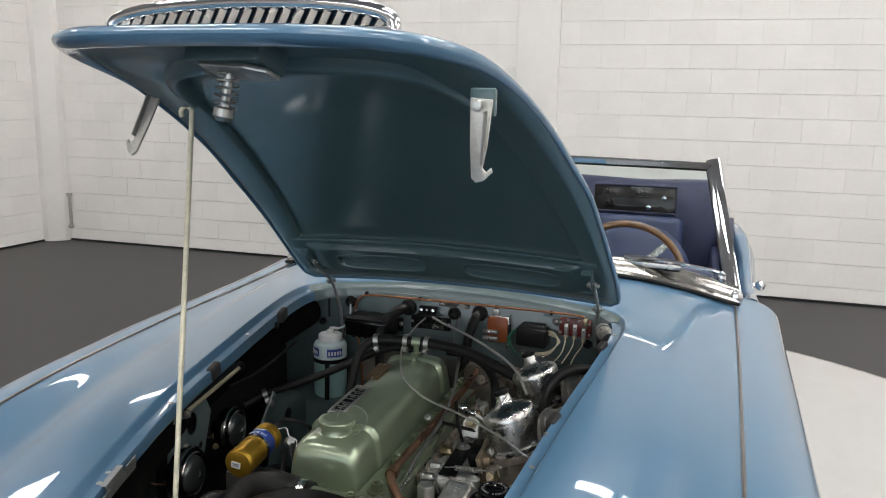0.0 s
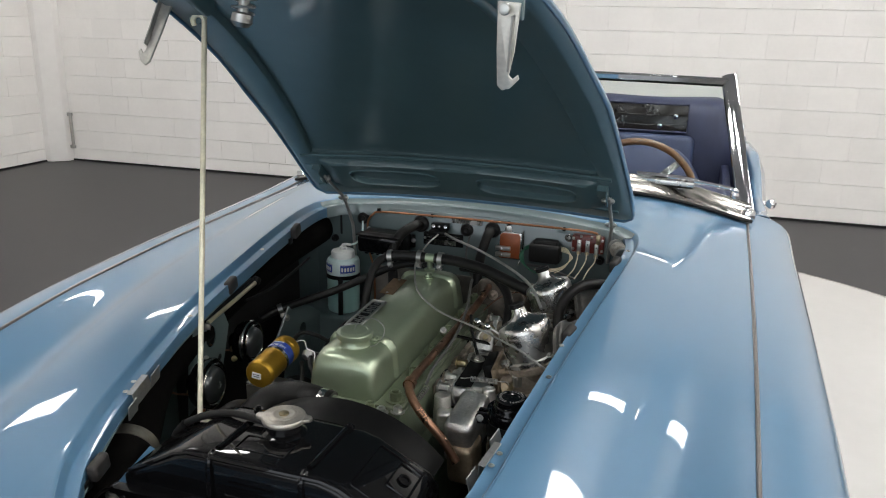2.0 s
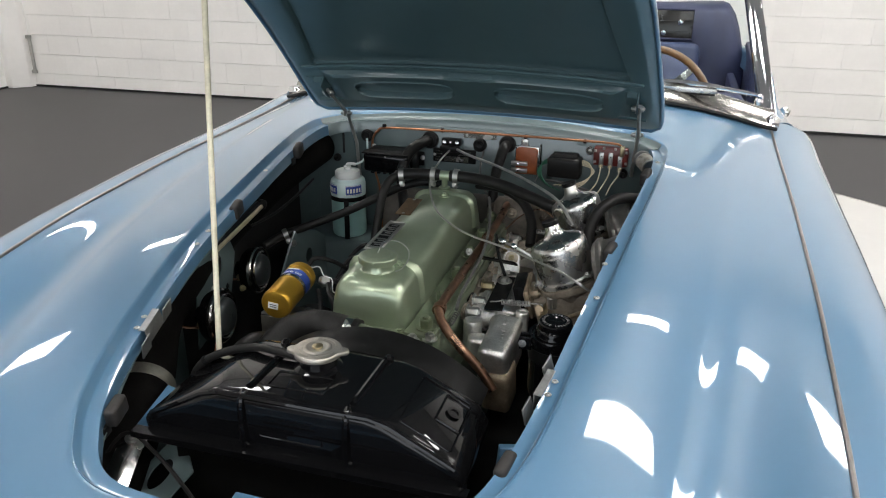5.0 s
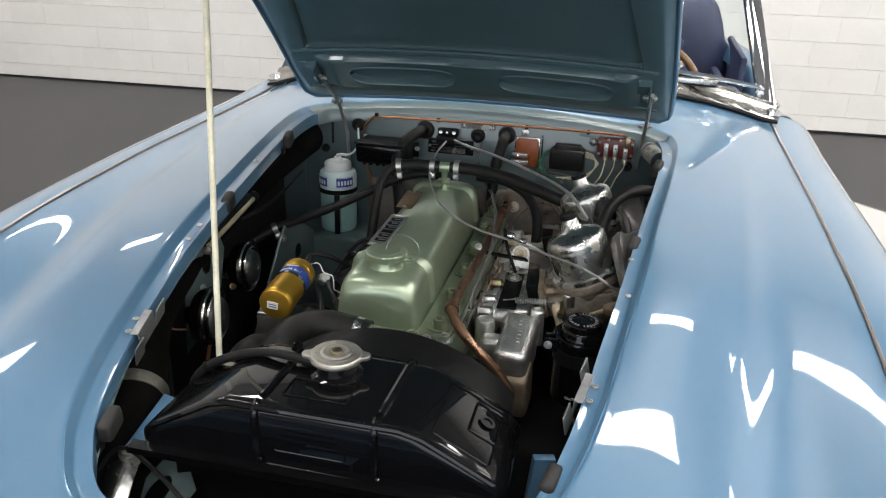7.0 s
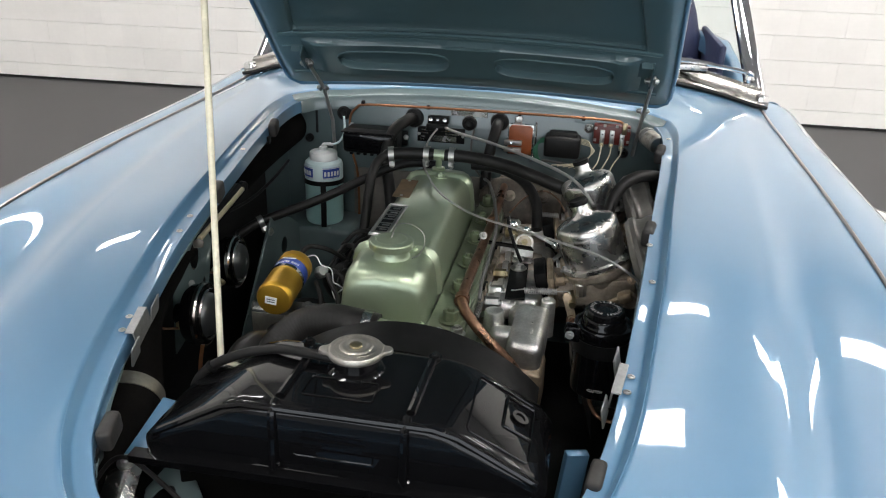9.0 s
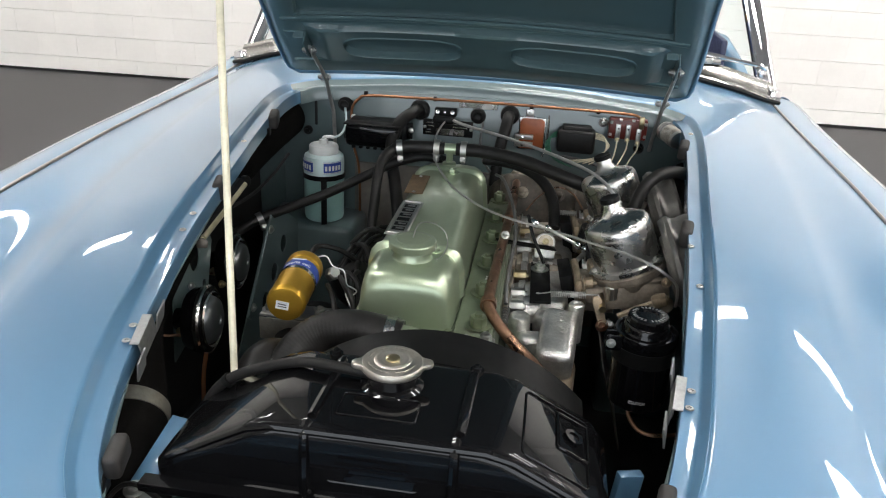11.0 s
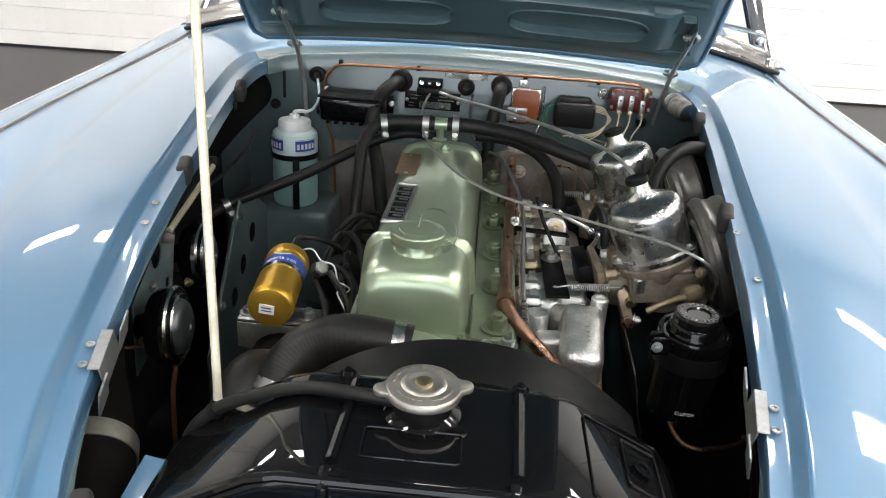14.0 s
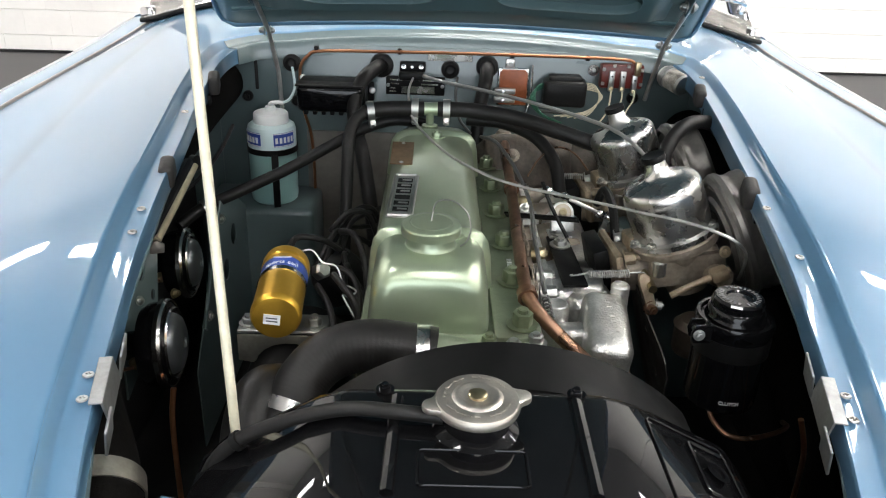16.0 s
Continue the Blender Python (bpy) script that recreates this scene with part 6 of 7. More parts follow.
brk2 = part("black_bracket", prism([(-0.016, -0.078), (0.016, -0.076), (0.0165, 0.075), (0.004, 0.080), (-0.014, 0.072)], 0.004, pose(0.1465, 0.472, 0.629, 0, 0, 2), 0.0008), BLACK_SATIN, car, "black flat steel bracket bolted on the manifold")
part("bracket_bolt", lathe([(0, 0), (0.0125, 0), (0.0125, 0.0018), (0, 0.0018)], pose(0.145, 0.511, 0.633), 20), ZINC, brk2)
part("bracket_bolt", bolt(bmesh.new(), (0.145, 0.511, 0.6345), (0, 0, 1), 0.0098, 0.008), ZINC, brk2)
part("bracket_arm", box((0.014, 0.105, 0.003), pose(0.118, 0.530, 0.668, -8, 42, 62), 0.0006, 1), BLACK_SATIN, brk2)
lug_m = pose(0.150, 0.548, 0.652, 62, 0, 4)
lug = part("cable_lug", prism([(-0.0165, -0.012)] + [(0.0165 * math.cos(t), 0.014 + 0.0165 * math.sin(t)) for t in np.linspace(math.pi, 0, 13)] + [(0.0165, -0.012)], 0.010, lug_m, 0.0015), ALLOY, car, "pale rounded lug with a brass bush")
part("lug_recess", lathe([(0.0125, 0.0), (0.0125, 0.0012), (0.006, 0.0012), (0.0045, 0.0), (0.0125, 0.0)], lug_m @ pose(0, 0.014, 0.0100), 24), ALLOY_DIRTY, lug)
part("bush", lathe([(0.0055, 0), (0.0055, 0.004), (0.0028, 0.0045), (0, 0.003)], lug_m @ pose(0, 0.015, 0.010), 16), BRASS, lug)
part("lug_foot", box((0.033, 0.024, 0.004), pose(0.148, 0.543, 0.638, 4, 0, 4), 0.001, 1), ALLOY, lug)
part("lug_bolt", bolt(bmesh.new(), (0.146, 0.540, 0.640), (0, 0, 1), 0.0088, 0.008), ZINC, lug)
spr = tube([(0.163 + 0.052 * k / 190 , 0.4005 + 0.0045 * math.cos(k * 0.62), 0.6455 + 0.003 * k / 190 + 0.0045 * math.sin(k * 0.62)) for k in range(190)], 0.0010, 1, 5)
ts = part("tension_spring", spr, CABLE_STEEL, car, "grey tension spring to the throttle lever")
part("spring_hook", tube([(0.163, 0.400, 0.648), (0.152, 0.400, 0.645), (0.145, 0.401, 0.643), (0.1425, 0.405, 0.6415), (0.146, 0.408, 0.641)], 0.0011, 5, 6), CABLE_STEEL, ts)
part("spring_hook", tube([(0.215, 0.401, 0.649), (0.224, 0.401, 0.650), (0.233, 0.401, 0.650), (0.236, 0.398, 0.647), (0.231, 0.396, 0.645)], 0.0011, 5, 6), CABLE_STEEL, ts)
spr = tube([(0.156 + 0.048 * k / 150, 0.694 + 0.004 * math.cos(k * 0.62), 0.672 + 0.0040 * math.sin(k * 0.62)) for k in range(150)], 0.0010, 1, 5)
part("tension_spring", spr, CABLE_STEEL, car, "grey tension spring to the throttle lever")
rod2 = part("throttle_rod", tube([(0.120, 0.565, 0.696), (0.149, 0.552, 0.692), (0.185, 0.551, 0.676), (0.220, 0.551, 0.661)], 0.0030, 4, 8), ZINC, car, "bright threaded throttle rod with ball ends")
for p, r in (((0.128, 0.560, 0.695), 0.0075), ((0.152, 0.551, 0.691), 0.0062), ((0.205, 0.551, 0.667), 0.0062), ((0.221, 0.551, 0.661), 0.0088)):
    p = Vector(p)
    part("rod_end", lathe([(0, -r * 1.1), (r * 0.8, -r), (r, -r * 0.3), (r, r * 0.4), (r * 0.7, r), (0, r * 1.1)], along(p, p + Vector((0.05, 0, -0.023))), 16), CHROME, rod2)
part("rod_stud", tube([(0.221, 0.551, 0.661), (0.221, 0.553, 0.640)], 0.0045, 2, 10), ZINC, rod2)
part("link_strap", box((0.008, 0.070, 0.003), pose(0.207, 0.535, 0.650, 0, 20, -20), 0.001, 1), ZINC, rod2)


def carburettor(dy):
    """Body, tilted suction chamber and round air filter."""
    base = Vector((0.272, 0.437 + dy, 0.696))
    tip = Vector((0.232, 0.440 + dy, 0.794))
    m = upright(base, tip)
    body = part("carburettor", lathe([(0, -0.085), (0.026, -0.085), (0.030, -0.070), (0.034, -0.050), (0.038, -0.034), (0.040, -0.026), (0.053, -0.020), (0.0545, -0.016), (0.0545, -0.009), (0.052, -0.007), (0, -0.007)], m, 40), ALLOY_DIRTY, car, "stained alloy carburettor with a polished suction chamber")
    prof = [(0, -0.006), (0.054, -0.006), (0.056, -0.004), (0.056, 0.002), (0.0498, 0.004), (0.0492, 0.053), (0.0486, 0.060), (0.0458, 0.0655), (0.0405, 0.0685), (0.030, 0.0715), (0.0225, 0.0745), (0.0170, 0.0795), (0.0135, 0.087), (0.0120, 0.097), (0, 0.097)]
    part("suction_chamber", lathe(prof, m, 56), POLISHED, body, "polished alloy suction chamber")
    part("damper_cap", lathe([(0.0118, 0.0955), (0.0146, 0.096), (0.0150, 0.0975), (0.0150, 0.1015), (0.0142, 0.1035), (0.0115, 0.1030), (0, 0.1020)], m, 12), BLACK_SATIN, body, "black damper cap")
    for a in (200, 320, 80):
        q = m @ Vector((0.0535 * math.cos(radians(a)), 0.0535 * math.sin(radians(a)), 0.002))
        part("ear_screw", bolt(bmesh.new(), q, tip - base, 0.0055, 0.005), ZINC, body)
    part("body_block", box((0.070, 0.060, 0.055), m @ pose(0.010, 0.0, -0.052), 0.010, 3), ALLOY_DIRTY, body)
    part("body_web", box((0.095, 0.014, 0.040), m @ pose(0.0, -0.030, -0.045, 0, 12, 0), 0.005), ALLOY_DIRTY, body)
    part("body_boss", lathe([(0.014, 0), (0.013, 0.030), (0.009, 0.034), (0, 0.034)], m @ pose(0.026, -0.028, -0.060, 90, 0, 20), 18), ALLOY_DIRTY, body)
    part("jet_screw", bolt(bmesh.new(), m @ Vector((0.046, -0.045, -0.030)), m.to_3x3() @ Vector((0.3, -1, 0.3)), 0.005, 0.008), ALLOY_BROWN, body)
    # throttle side
    q = Vector((0, dy, 0))
    part("throttle_body", tube([Vector((0.262, 0.448, 0.636)) + q, Vector((0.232, 0.452, 0.634)) + q, Vector((0.205, 0.456, 0.632)) + q], 0.032, 4, 22), ALLOY_DIRTY, body)
    part("flange", box((0.012, 0.092, 0.056), pose(0.206, 0.455, 0.640, 0, -14, 4) , 0.006) if not dy else box((0.012, 0.092, 0.056), pose(0.206, 0.455 + dy, 0.640, 0, -14, 4), 0.006), ALLOY_BROWN, body, "brownish alloy flange")
    part("gasket", box((0.020, 0.070, 0.060), pose(0.189, 0.470 + dy, 0.632, 0, -14, 4), 0.002), BLACK_SATIN, body, "black insulating spacer")
    for y, mt in ((0.422, ALLOY_BROWN), (0.484, ZINC)):
        bm = bolt(bmesh.new(), (0.212, y + dy, 0.658), (1, -0.1, 0.25), 0.0085, 0.014)
        lathe([(0, 0.014), (0.004, 0.014), (0.004, 0.024), (0, 0.025)], along((0.212, y + dy, 0.658), (0.312, y + dy - 0.01, 0.683)), 10, bm)
        part("flange_nut", bm, mt, body)
    part("lug_block", box((0.030, 0.032, 0.026), pose(0.232, 0.452 + dy, 0.672, 0, -10, 8), 0.005), ALLOY_BROWN, body)
    part("lever", prism([(-0.006, -0.022), (0.006, -0.022), (0.007, 0.018), (0.003, 0.024), (-0.004, 0.024), (-0.007, 0.018)], 0.008, pose(0.236, 0.390 + dy, 0.630, 72, -16, 12), 0.001), ALLOY_BROWN, body, "flat throttle lever")
    part("lever_pin", bolt(bmesh.new(), (0.242, 0.380 + dy, 0.612), (0.2, -1, 0.1), 0.0065, 0.010), COPPER, body)
    part("lever_nut", bolt(bmesh.new(), (0.250, 0.386 + dy, 0.613), (1, -0.3, 0), 0.0055, 0.008), ZINC, body)
    part("spindle", tube([Vector((0.240, 0.375, 0.640)) + q, Vector((0.240, 0.52, 0.640)) + q], 0.0055, 2, 10), BRASS, body)
    km = along(Vector((0.253, 0.402, 0.648)) + q, Vector((0.250, 0.398, 0.672)) + q)
    bm = lathe([(0, 0), (0.0085, 0), (0.0085, 0.020), (0.007, 0.022), (0, 0.022)], km, 20)
    for i, v in enumerate(bm.verts):
        c = km.inverted() @ v.co
        if c.xy.length > 0.008:
            v.co = km @ Vector((c.x * (1.06 if i % 2 else 0.94), c.y * (1.06 if i % 2 else 0.94), c.z))
    part("idle_screw", bm, ZINC, body, "knurled plated idle screw", 20)
    part("choke_rod", tube([Vector((0.262, 0.372, 0.634)) + q, Vector((0.290, 0.374, 0.650)) + q, Vector((0.330, 0.376, 0.670)) + q], 0.0042, 4, 10), ALLOY_BROWN, body, "stained choke rod")
    part("choke_block", box((0.022, 0.018, 0.016), pose(0.318, 0.376 + dy, 0.664, 0, -24, 0), 0.004), ALLOY_BROWN, body)
    part("float_chamber", lathe([(0, 0), (0.026, 0), (0.028, 0.004), (0.028, 0.035), (0.030, 0.038), (0.022, 0.046), (0, 0.048)], pose(base.x + 0.036, base.y - 0.052, 0.548), 24), CASTING, body)
    fm = m @ pose(0.058, 0.0, -0.034, 0, 90, 0) @ Matrix.Diagonal((0.93, 0.93, 1.6, 1.0))
    flt = part("air_filter", lathe([(0, 0.0), (0.050, 0.0), (0.053, -0.003), (0.057, -0.003), (0.060, 0.0), (0.072, 0.0), (0.074, 0.003), (0.077, 0.003), (0.079, -0.001), (0.083, -0.001), (0.086, 0.003), (0.087, 0.007), (0.084, 0.010), (0.082, 0.016), (0.084, 0.020), (0.084, 0.026), (0.080, 0.029), (0.0, 0.030)], fm, 48), FILTER, body, "round brown-grey air filter")
    part("filter_rim", lathe([(0.086, 0.002), (0.0885, 0.004), (0.0885, 0.008), (0.086, 0.010), (0.085, 0.006), (0.086, 0.002)], fm, 48), FILTER, flt)
    return body


carburettor(0.0), carburettor(0.232)
part("fuel_pipe", tube([(0.112, 0.665, 0.680), (0.135, 0.705, 0.698), (0.166, 0.745, 0.703), (0.195, 0.735, 0.696), (0.215, 0.715, 0.675)], 0.0016, 8, 8), COPPER, car, "thin fuel pipe")
st = part("gearbox_tunnel", box((0.24, 0.12, 0.20), pose(0.15, 0.865, 0.575, -12, 0, 0), 0.03, 4), CASTING, car, "dull brown casting behind the engine")
part("tunnel_cover", box((0.15, 0.05, 0.10), pose(0.13, 0.815, 0.650, -20, 0, 4), 0.016, 3), CASTING, st)
part("tunnel_bolt", bolt(bmesh.new(), (0.17, 0.790, 0.672), (0, -0.8, 0.6), 0.008, 0.008), CASTING, st)
part("tunnel_bolt", bolt(bmesh.new(), (0.10, 0.790, 0.672), (0, -0.8, 0.6), 0.008, 0.008), ALLOY_DIRTY, st)
part("fuel_hose", tube([(0.225, 0.52, 0.63), (0.222, 0.55, 0.675), (0.215, 0.585, 0.69), (0.212, 0.61, 0.66)], 0.0065, 8, 10), RUBBER, car, "black fuel hose")
part("heat_shield", plate_holes([(0.345, 0.42), (0.348, 0.495), (0.326, 0.530), (0.302, 0.560), (0.302, 0.580), (0.320, 0.591), (0.36, 0.598), (0.40, 0.610), (0.44, 0.632), (0.475, 0.625), (0.475, 0.42)], [(0.374, 0.526, 0.006, 0.010), (0.398, 0.572, 0.004, 0.005)], 0.002, Matrix(((0, -0.28, 1, 0.407), (1, 0, 0, 0), (0, 1, 0, 0), (0, 0, 0, 1)))), SHIELD, car, "dark steel heat shield beside the manifold")

# ---- clutch fluid reservoir ----
rx, ry, rz = 0.281, 0.228, -0.0140
prof = [(0, 0.603), (0.033, 0.603), (0.0365, 0.606), (0.0375, 0.611), (0.0375, 0.690), (0.0388, 0.694), (0.0397, 0.698), (0.0397, 0.703), (0.0385, 0.706), (0.0350, 0.706), (0.0335, 0.703), (0.0310, 0.703), (0.0300, 0.706), (0.0285, 0.709), (0.0285, 0.713), (0.0265, 0.716), (0, 0.716)]
res = part("fluid_reservoir", lathe(prof, pose(rx, ry, rz), 48), BLACK_GLOSS, car, "gloss black hydraulic fluid reservoir with a screw cap")
bm = lathe([(0.0245, 0.714), (0.0262, 0.716), (0.0262, 0.721), (0.0258, 0.724), (0.0245, 0.7262), (0.0235, 0.7268), (0.0135, 0.7268), (0.0120, 0.7250), (0.0, 0.7250)], pose(rx, ry, rz), 14)
rcap = part("reservoir_cap", bm, BLACK_GLOSS, res, "black faceted cap with worn pale lettering ring", 20)
for k in range(26):
    if k in (9, 19):
        continue
    a = radians(k * 13.85)
    bar("cap_bar", (0.0026 if k % 4 else 0.0018, 0.0046, 0.0004), pose(rx + 0.0185 * math.cos(a), ry + 0.0185 * math.sin(a), 0.7271 + rz, 0, 0, math.degrees(a) + 90 + (k % 3) * 12 - 12), WORN_BAR, rcap)
part("reservoir_band", lathe([(0.0376, 0.668), (0.0392, 0.668), (0.0392, 0.688), (0.0376, 0.688), (0.0376, 0.668)], pose(rx, ry, rz), 44), BLACK_SATIN, res, "black clamp band")
for dy in (-0.004, 0.010):
    part("band_lug", prism([(-0.012, -0.010), (0.006, -0.011), (0.009, 0.0), (0.006, 0.010), (-0.012, 0.010)], 0.0025, pose(rx - 0.043, ry - 0.022 + dy, 0.6815, 90, 0, 180), 0.0005), BLACK_GLOSS, res)
part("band_bolt", bolt(bmesh.new(), (rx - 0.0445, ry - 0.026, 0.6810), (0, -1, 0.1), 0.0040, 0.005), GALV, res)
part("band_bolt", tube([(rx - 0.0445, ry - 0.028, 0.6810), (rx - 0.0445, ry - 0.004, 0.6810)], 0.003, 2, 8), ZINC, res)
face = math.atan2(-0.95, -0.10)
rm = pose(rx, ry, rz)
wrap_text("CLUTCH", 0.0053, rm, 0.0377, 0.6195, face, res, LABEL_WHITE)
part("hydraulic_pipe", tube([(0.281, 0.228, 0.592), (0.274, 0.222, 0.572), (0.284, 0.205, 0.560), (0.300, 0.199, 0.556), (0.321, 0.200, 0.557), (0.345, 0.206, 0.560), (0.362, 0.222, 0.556), (0.372, 0.25, 0.54)], 0.0029, 8, 8), COPPER, car, "dull copper hydraulic pipe")
part("hydraulic_pipe", tube([(0.338, 0.160, 0.612), (0.345, 0.160, 0.592), (0.352, 0.164, 0.572), (0.360, 0.173, 0.551), (0.369, 0.186, 0.522), (0.378, 0.199, 0.493), (0.386, 0.212, 0.45)], 0.0030, 8, 8), COPPER_NEW, car, "copper pipe beside the reservoir")
part("hydraulic_pipe", tube([(-0.31, 0.235, 0.575), (-0.312, 0.225, 0.54), (-0.308, 0.21, 0.48), (-0.305, 0.20, 0.40)], 0.0032, 8, 8), COPPER_NEW, car, "bright copper pipe below the horn")

# ---- bulkhead fittings ----
FY = 0.927


def grommet(x, z, r, parent_name="grommet", depth=0.012):
    return part(parent_name, lathe([(r * 0.4, depth * 0.6), (r * 0.6, depth), (r * 0.9, depth * 0.7), (r, depth * 0.25), (r, 0), (0, 0), (0, depth * 0.5), (r * 0.4, depth * 0.6)], pose(x, FY, z, 90, 0, 0), 24), RUBBER, car, "black rubber grommet in the bulkhead")


for x, z, r in ((-0.292, 0.788, 0.0165), (-0.286, 0.719, 0.0100), (-0.393, 0.791, 0.0115), (-0.009, 0.785, 0.0165), (-0.132, 0.788, 0.0215), (0.057, 0.792, 0.0200), (-0.375, 0.725, 0.010), (0.325, 0.745, 0.011)):
    grommet(x, z, r)
part("bulkhead_slot", box((0.006, 0.004, 0.055), pose(-0.357, FY - 0.001, 0.765), 0.002), DARK, car)
# voltage regulator
reg = part("voltage_regulator", box((0.118, 0.062, 0.050), pose(-0.215, 0.888, 0.743, 0, 0, 0), 0.006, 3), BLACK_SATIN, car, "black ribbed voltage regulator box")
part("lid", box((0.112, 0.030, 0.046), pose(-0.215, 0.850, 0.745), 0.009, 3), BLACK_GLOSS, reg, "glossy black lid")
part("base_plate", box((0.136, 0.006, 0.034), pose(-0.213, 0.921, 0.742), 0.002), BLACK_SATIN, reg)
for k in range(7):
    part("terminal", box((0.008, 0.016, 0.010), pose(-0.262 + k * 0.0155, 0.880, 0.713), 0.002), BLACK_SATIN, reg)
part("lid_strip", box((0.116, 0.034, 0.003), pose(-0.215, 0.852, 0.768), 0.001), BLACK_SATIN, reg)
for p in ((-0.272, 0.916, 0.764), (-0.272, 0.916, 0.722), (-0.148, 0.916, 0.745)):
    part("screw", screw(bmesh.new(), p, (0, -1, 0.2), 0.006), ZINC, reg)
# cable junction block
jb = part("junction_block", box((0.046, 0.016, 0.016), pose(-0.076, 0.917, 0.790), 0.002), BLACK_SATIN, car, "black cable junction block with bright screws")
part("block_body", box((0.044, 0.028, 0.014), pose(-0.078, 0.908, 0.776), 0.003), BLACK_SATIN, jb)
for x in (-0.092, -0.077, -0.061):
    part("screw", screw(bmesh.new(), (x, 0.909, 0.791), (0, -1, 0.3), 0.0048 if x != -0.077 else 0.003), CHROME, jb)
# identification plate with unreadable print
ip = part("id_plate", box((0.106, 0.003, 0.034), pose(-0.071, 0.9255, 0.754), 0.001), BLACK_SATIN, car, "black identification plate with silver bars")
for k, (x, z, w) in enumerate(((-0.105, 0.764, 0.022), (-0.048, 0.764, 0.036), (-0.108, 0.757, 0.014), (-0.112, 0.749, 0.010), (-0.112, 0.743, 0.012), (-0.045, 0.757, 0.030))):
    bar("plate_bar", (w, 0.0012, 0.0028), pose(x, 0.9236, z), STAINLESS, ip)
bar("plate_field", (0.060, 0.0012, 0.0125), pose(-0.066, 0.9236, 0.7465), STAINLESS, ip)
for x in (-0.120, -0.022):
    part("rivet", screw(bmesh.new(), (x, 0.924, 0.754), (0, -1, 0), 0.0035), ZINC, ip)
st = part("alloy_strip", box((0.080, 0.002, 0.013), pose(-0.010, 0.926, 0.806), 0.0006, 1), STAINLESS, car, "blank alloy strip with two screws")
for x in (-0.041, 0.019):
    part("screw", screw(bmesh.new(), (x, 0.925, 0.806), (0, -1, 0), 0.0032), ZINC, st)
# orange relay board
rb = part("relay_board", prism([(-0.025, -0.031), (0.025, -0.031), (0.025, 0.026), (0.020, 0.031), (-0.020, 0.031), (-0.025, 0.026)], 0.010, pose(0.105, 0.924, 0.759, 90, 0, 0), 0.001), BAKELITE, car, "orange-brown bakelite fuse holder with silver clips")
part("board_edge", box((0.056, 0.005, 0.068), pose(0.105, 0.9235, 0.758), 0.002), STAINLESS, rb)
for z in (0.754, 0.738):
    part("fuse_clip", box((0.038, 0.010, 0.0105), pose(0.090, 0.908, z), 0.002), ZINC, rb)
    part("screw", screw(bmesh.new(), (0.087, 0.903, z), (0, -1, 0.2), 0.003), CHROME, rb)
part("mount_tab", box((0.016, 0.003, 0.022), pose(0.098, 0.924, 0.797), 0.002), STAINLESS, rb)
part("screw", screw(bmesh.new(), (0.098, 0.922, 0.798), (0, -1, 0), 0.005), ZINC, rb)
part("wire", tube([(0.137, 0.915, 0.80), (0.138, 0.914, 0.77), (0.136, 0.912, 0.735), (0.130, 0.905, 0.715)], 0.0018, 6, 6), STAINLESS, rb)
# taped black box
bb = part("taped_relay", box((0.076, 0.040, 0.046), pose(0.196, 0.905, 0.756, 3, 0, -3), 0.007, 3), RUBBER, car, "black tape-wrapped relay with green and cream wires")
part("relay_top", box((0.06, 0.03, 0.012), pose(0.196, 0.908, 0.780), 0.005, 3), RUBBER, bb)
for k in range(5):
    part("green_wire", tube([(0.165, 0.908, 0.772 - 0.002 * k), (0.147 - 0.002 * k, 0.902, 0.765 - 0.003 * k), (0.144 - 0.0016 * k, 0.895, 0.742 - 0.002 * k), (0.155 + 0.002 * k, 0.885, 0.722 - 0.002 * k), (0.18 + 0.003 * k, 0.875, 0.712 - 0.001 * k)], 0.0014, 6, 6), WIRE_GREEN, bb, "green wire")
for k in range(5):
    part("cream_wire", tube([(0.230, 0.905, 0.774 - 0.0025 * k), (0.250 + 0.002 * k, 0.900, 0.770 - 0.003 * k), (0.257 + 0.001 * k, 0.893, 0.748), (0.245 - 0.003 * k, 0.884, 0.727), (0.225 - 0.012 * k, 0.875, 0.716 + 0.001 * k)], 0.0012, 6, 6), WIRE_CREAM, bb, "cream wire")
part("loom", tube([(0.155, 0.90, 0.722), (0.20, 0.895, 0.720), (0.24, 0.89, 0.712), (0.275, 0.885, 0.705)], 0.0032, 6, 8), CABLE_GREY, bb)
# maroon fuse block
fb = part("fuse_block", box((0.076, 0.022, 0.042), pose(0.296, 0.913, 0.787), 0.004, 2), MAROON, car, "maroon fuse block with silver clips")
for x, z in ((0.262, 0.800), (0.262, 0.775), (0.330, 0.800), (0.330, 0.775), (0.280, 0.8065), (0.305, 0.8065)):
    part("edge_rivet", box((0.006, 0.004, 0.006), pose(x, 0.901, z), 0.001, 1), ZINC, fb)
for i, x in enumerate((0.2765, 0.2965, 0.3175)):
    part("fuse_clip", box((0.0098, 0.006, 0.036), pose(x, 0.8985, 0.780 - 0.006 * (i == 2)), 0.0012), ZINC, fb)
    part("screw", screw(bmesh.new(), (x, 0.895, 0.767 - 0.004 * (i == 2)), (0, -1, 0.2), 0.0042), BRASS, fb)
    part("clip_hole", lathe([(0.0018, 0), (0.0018, 0.0004), (0, 0.0004)], pose(x, 0.8953, 0.789 - 0.006 * (i == 2), 90, 0, 0), 10), DARK, fb)
    part("cream_wire", tube([(x, 0.892, 0.766), (x - 0.001, 0.886, 0.750), (x - 0.006 - 0.004 * i, 0.876, 0.730), (x - 0.022, 0.865, 0.710)], 0.0015, 6, 6), WIRE_CREAM, fb, "cream wire")
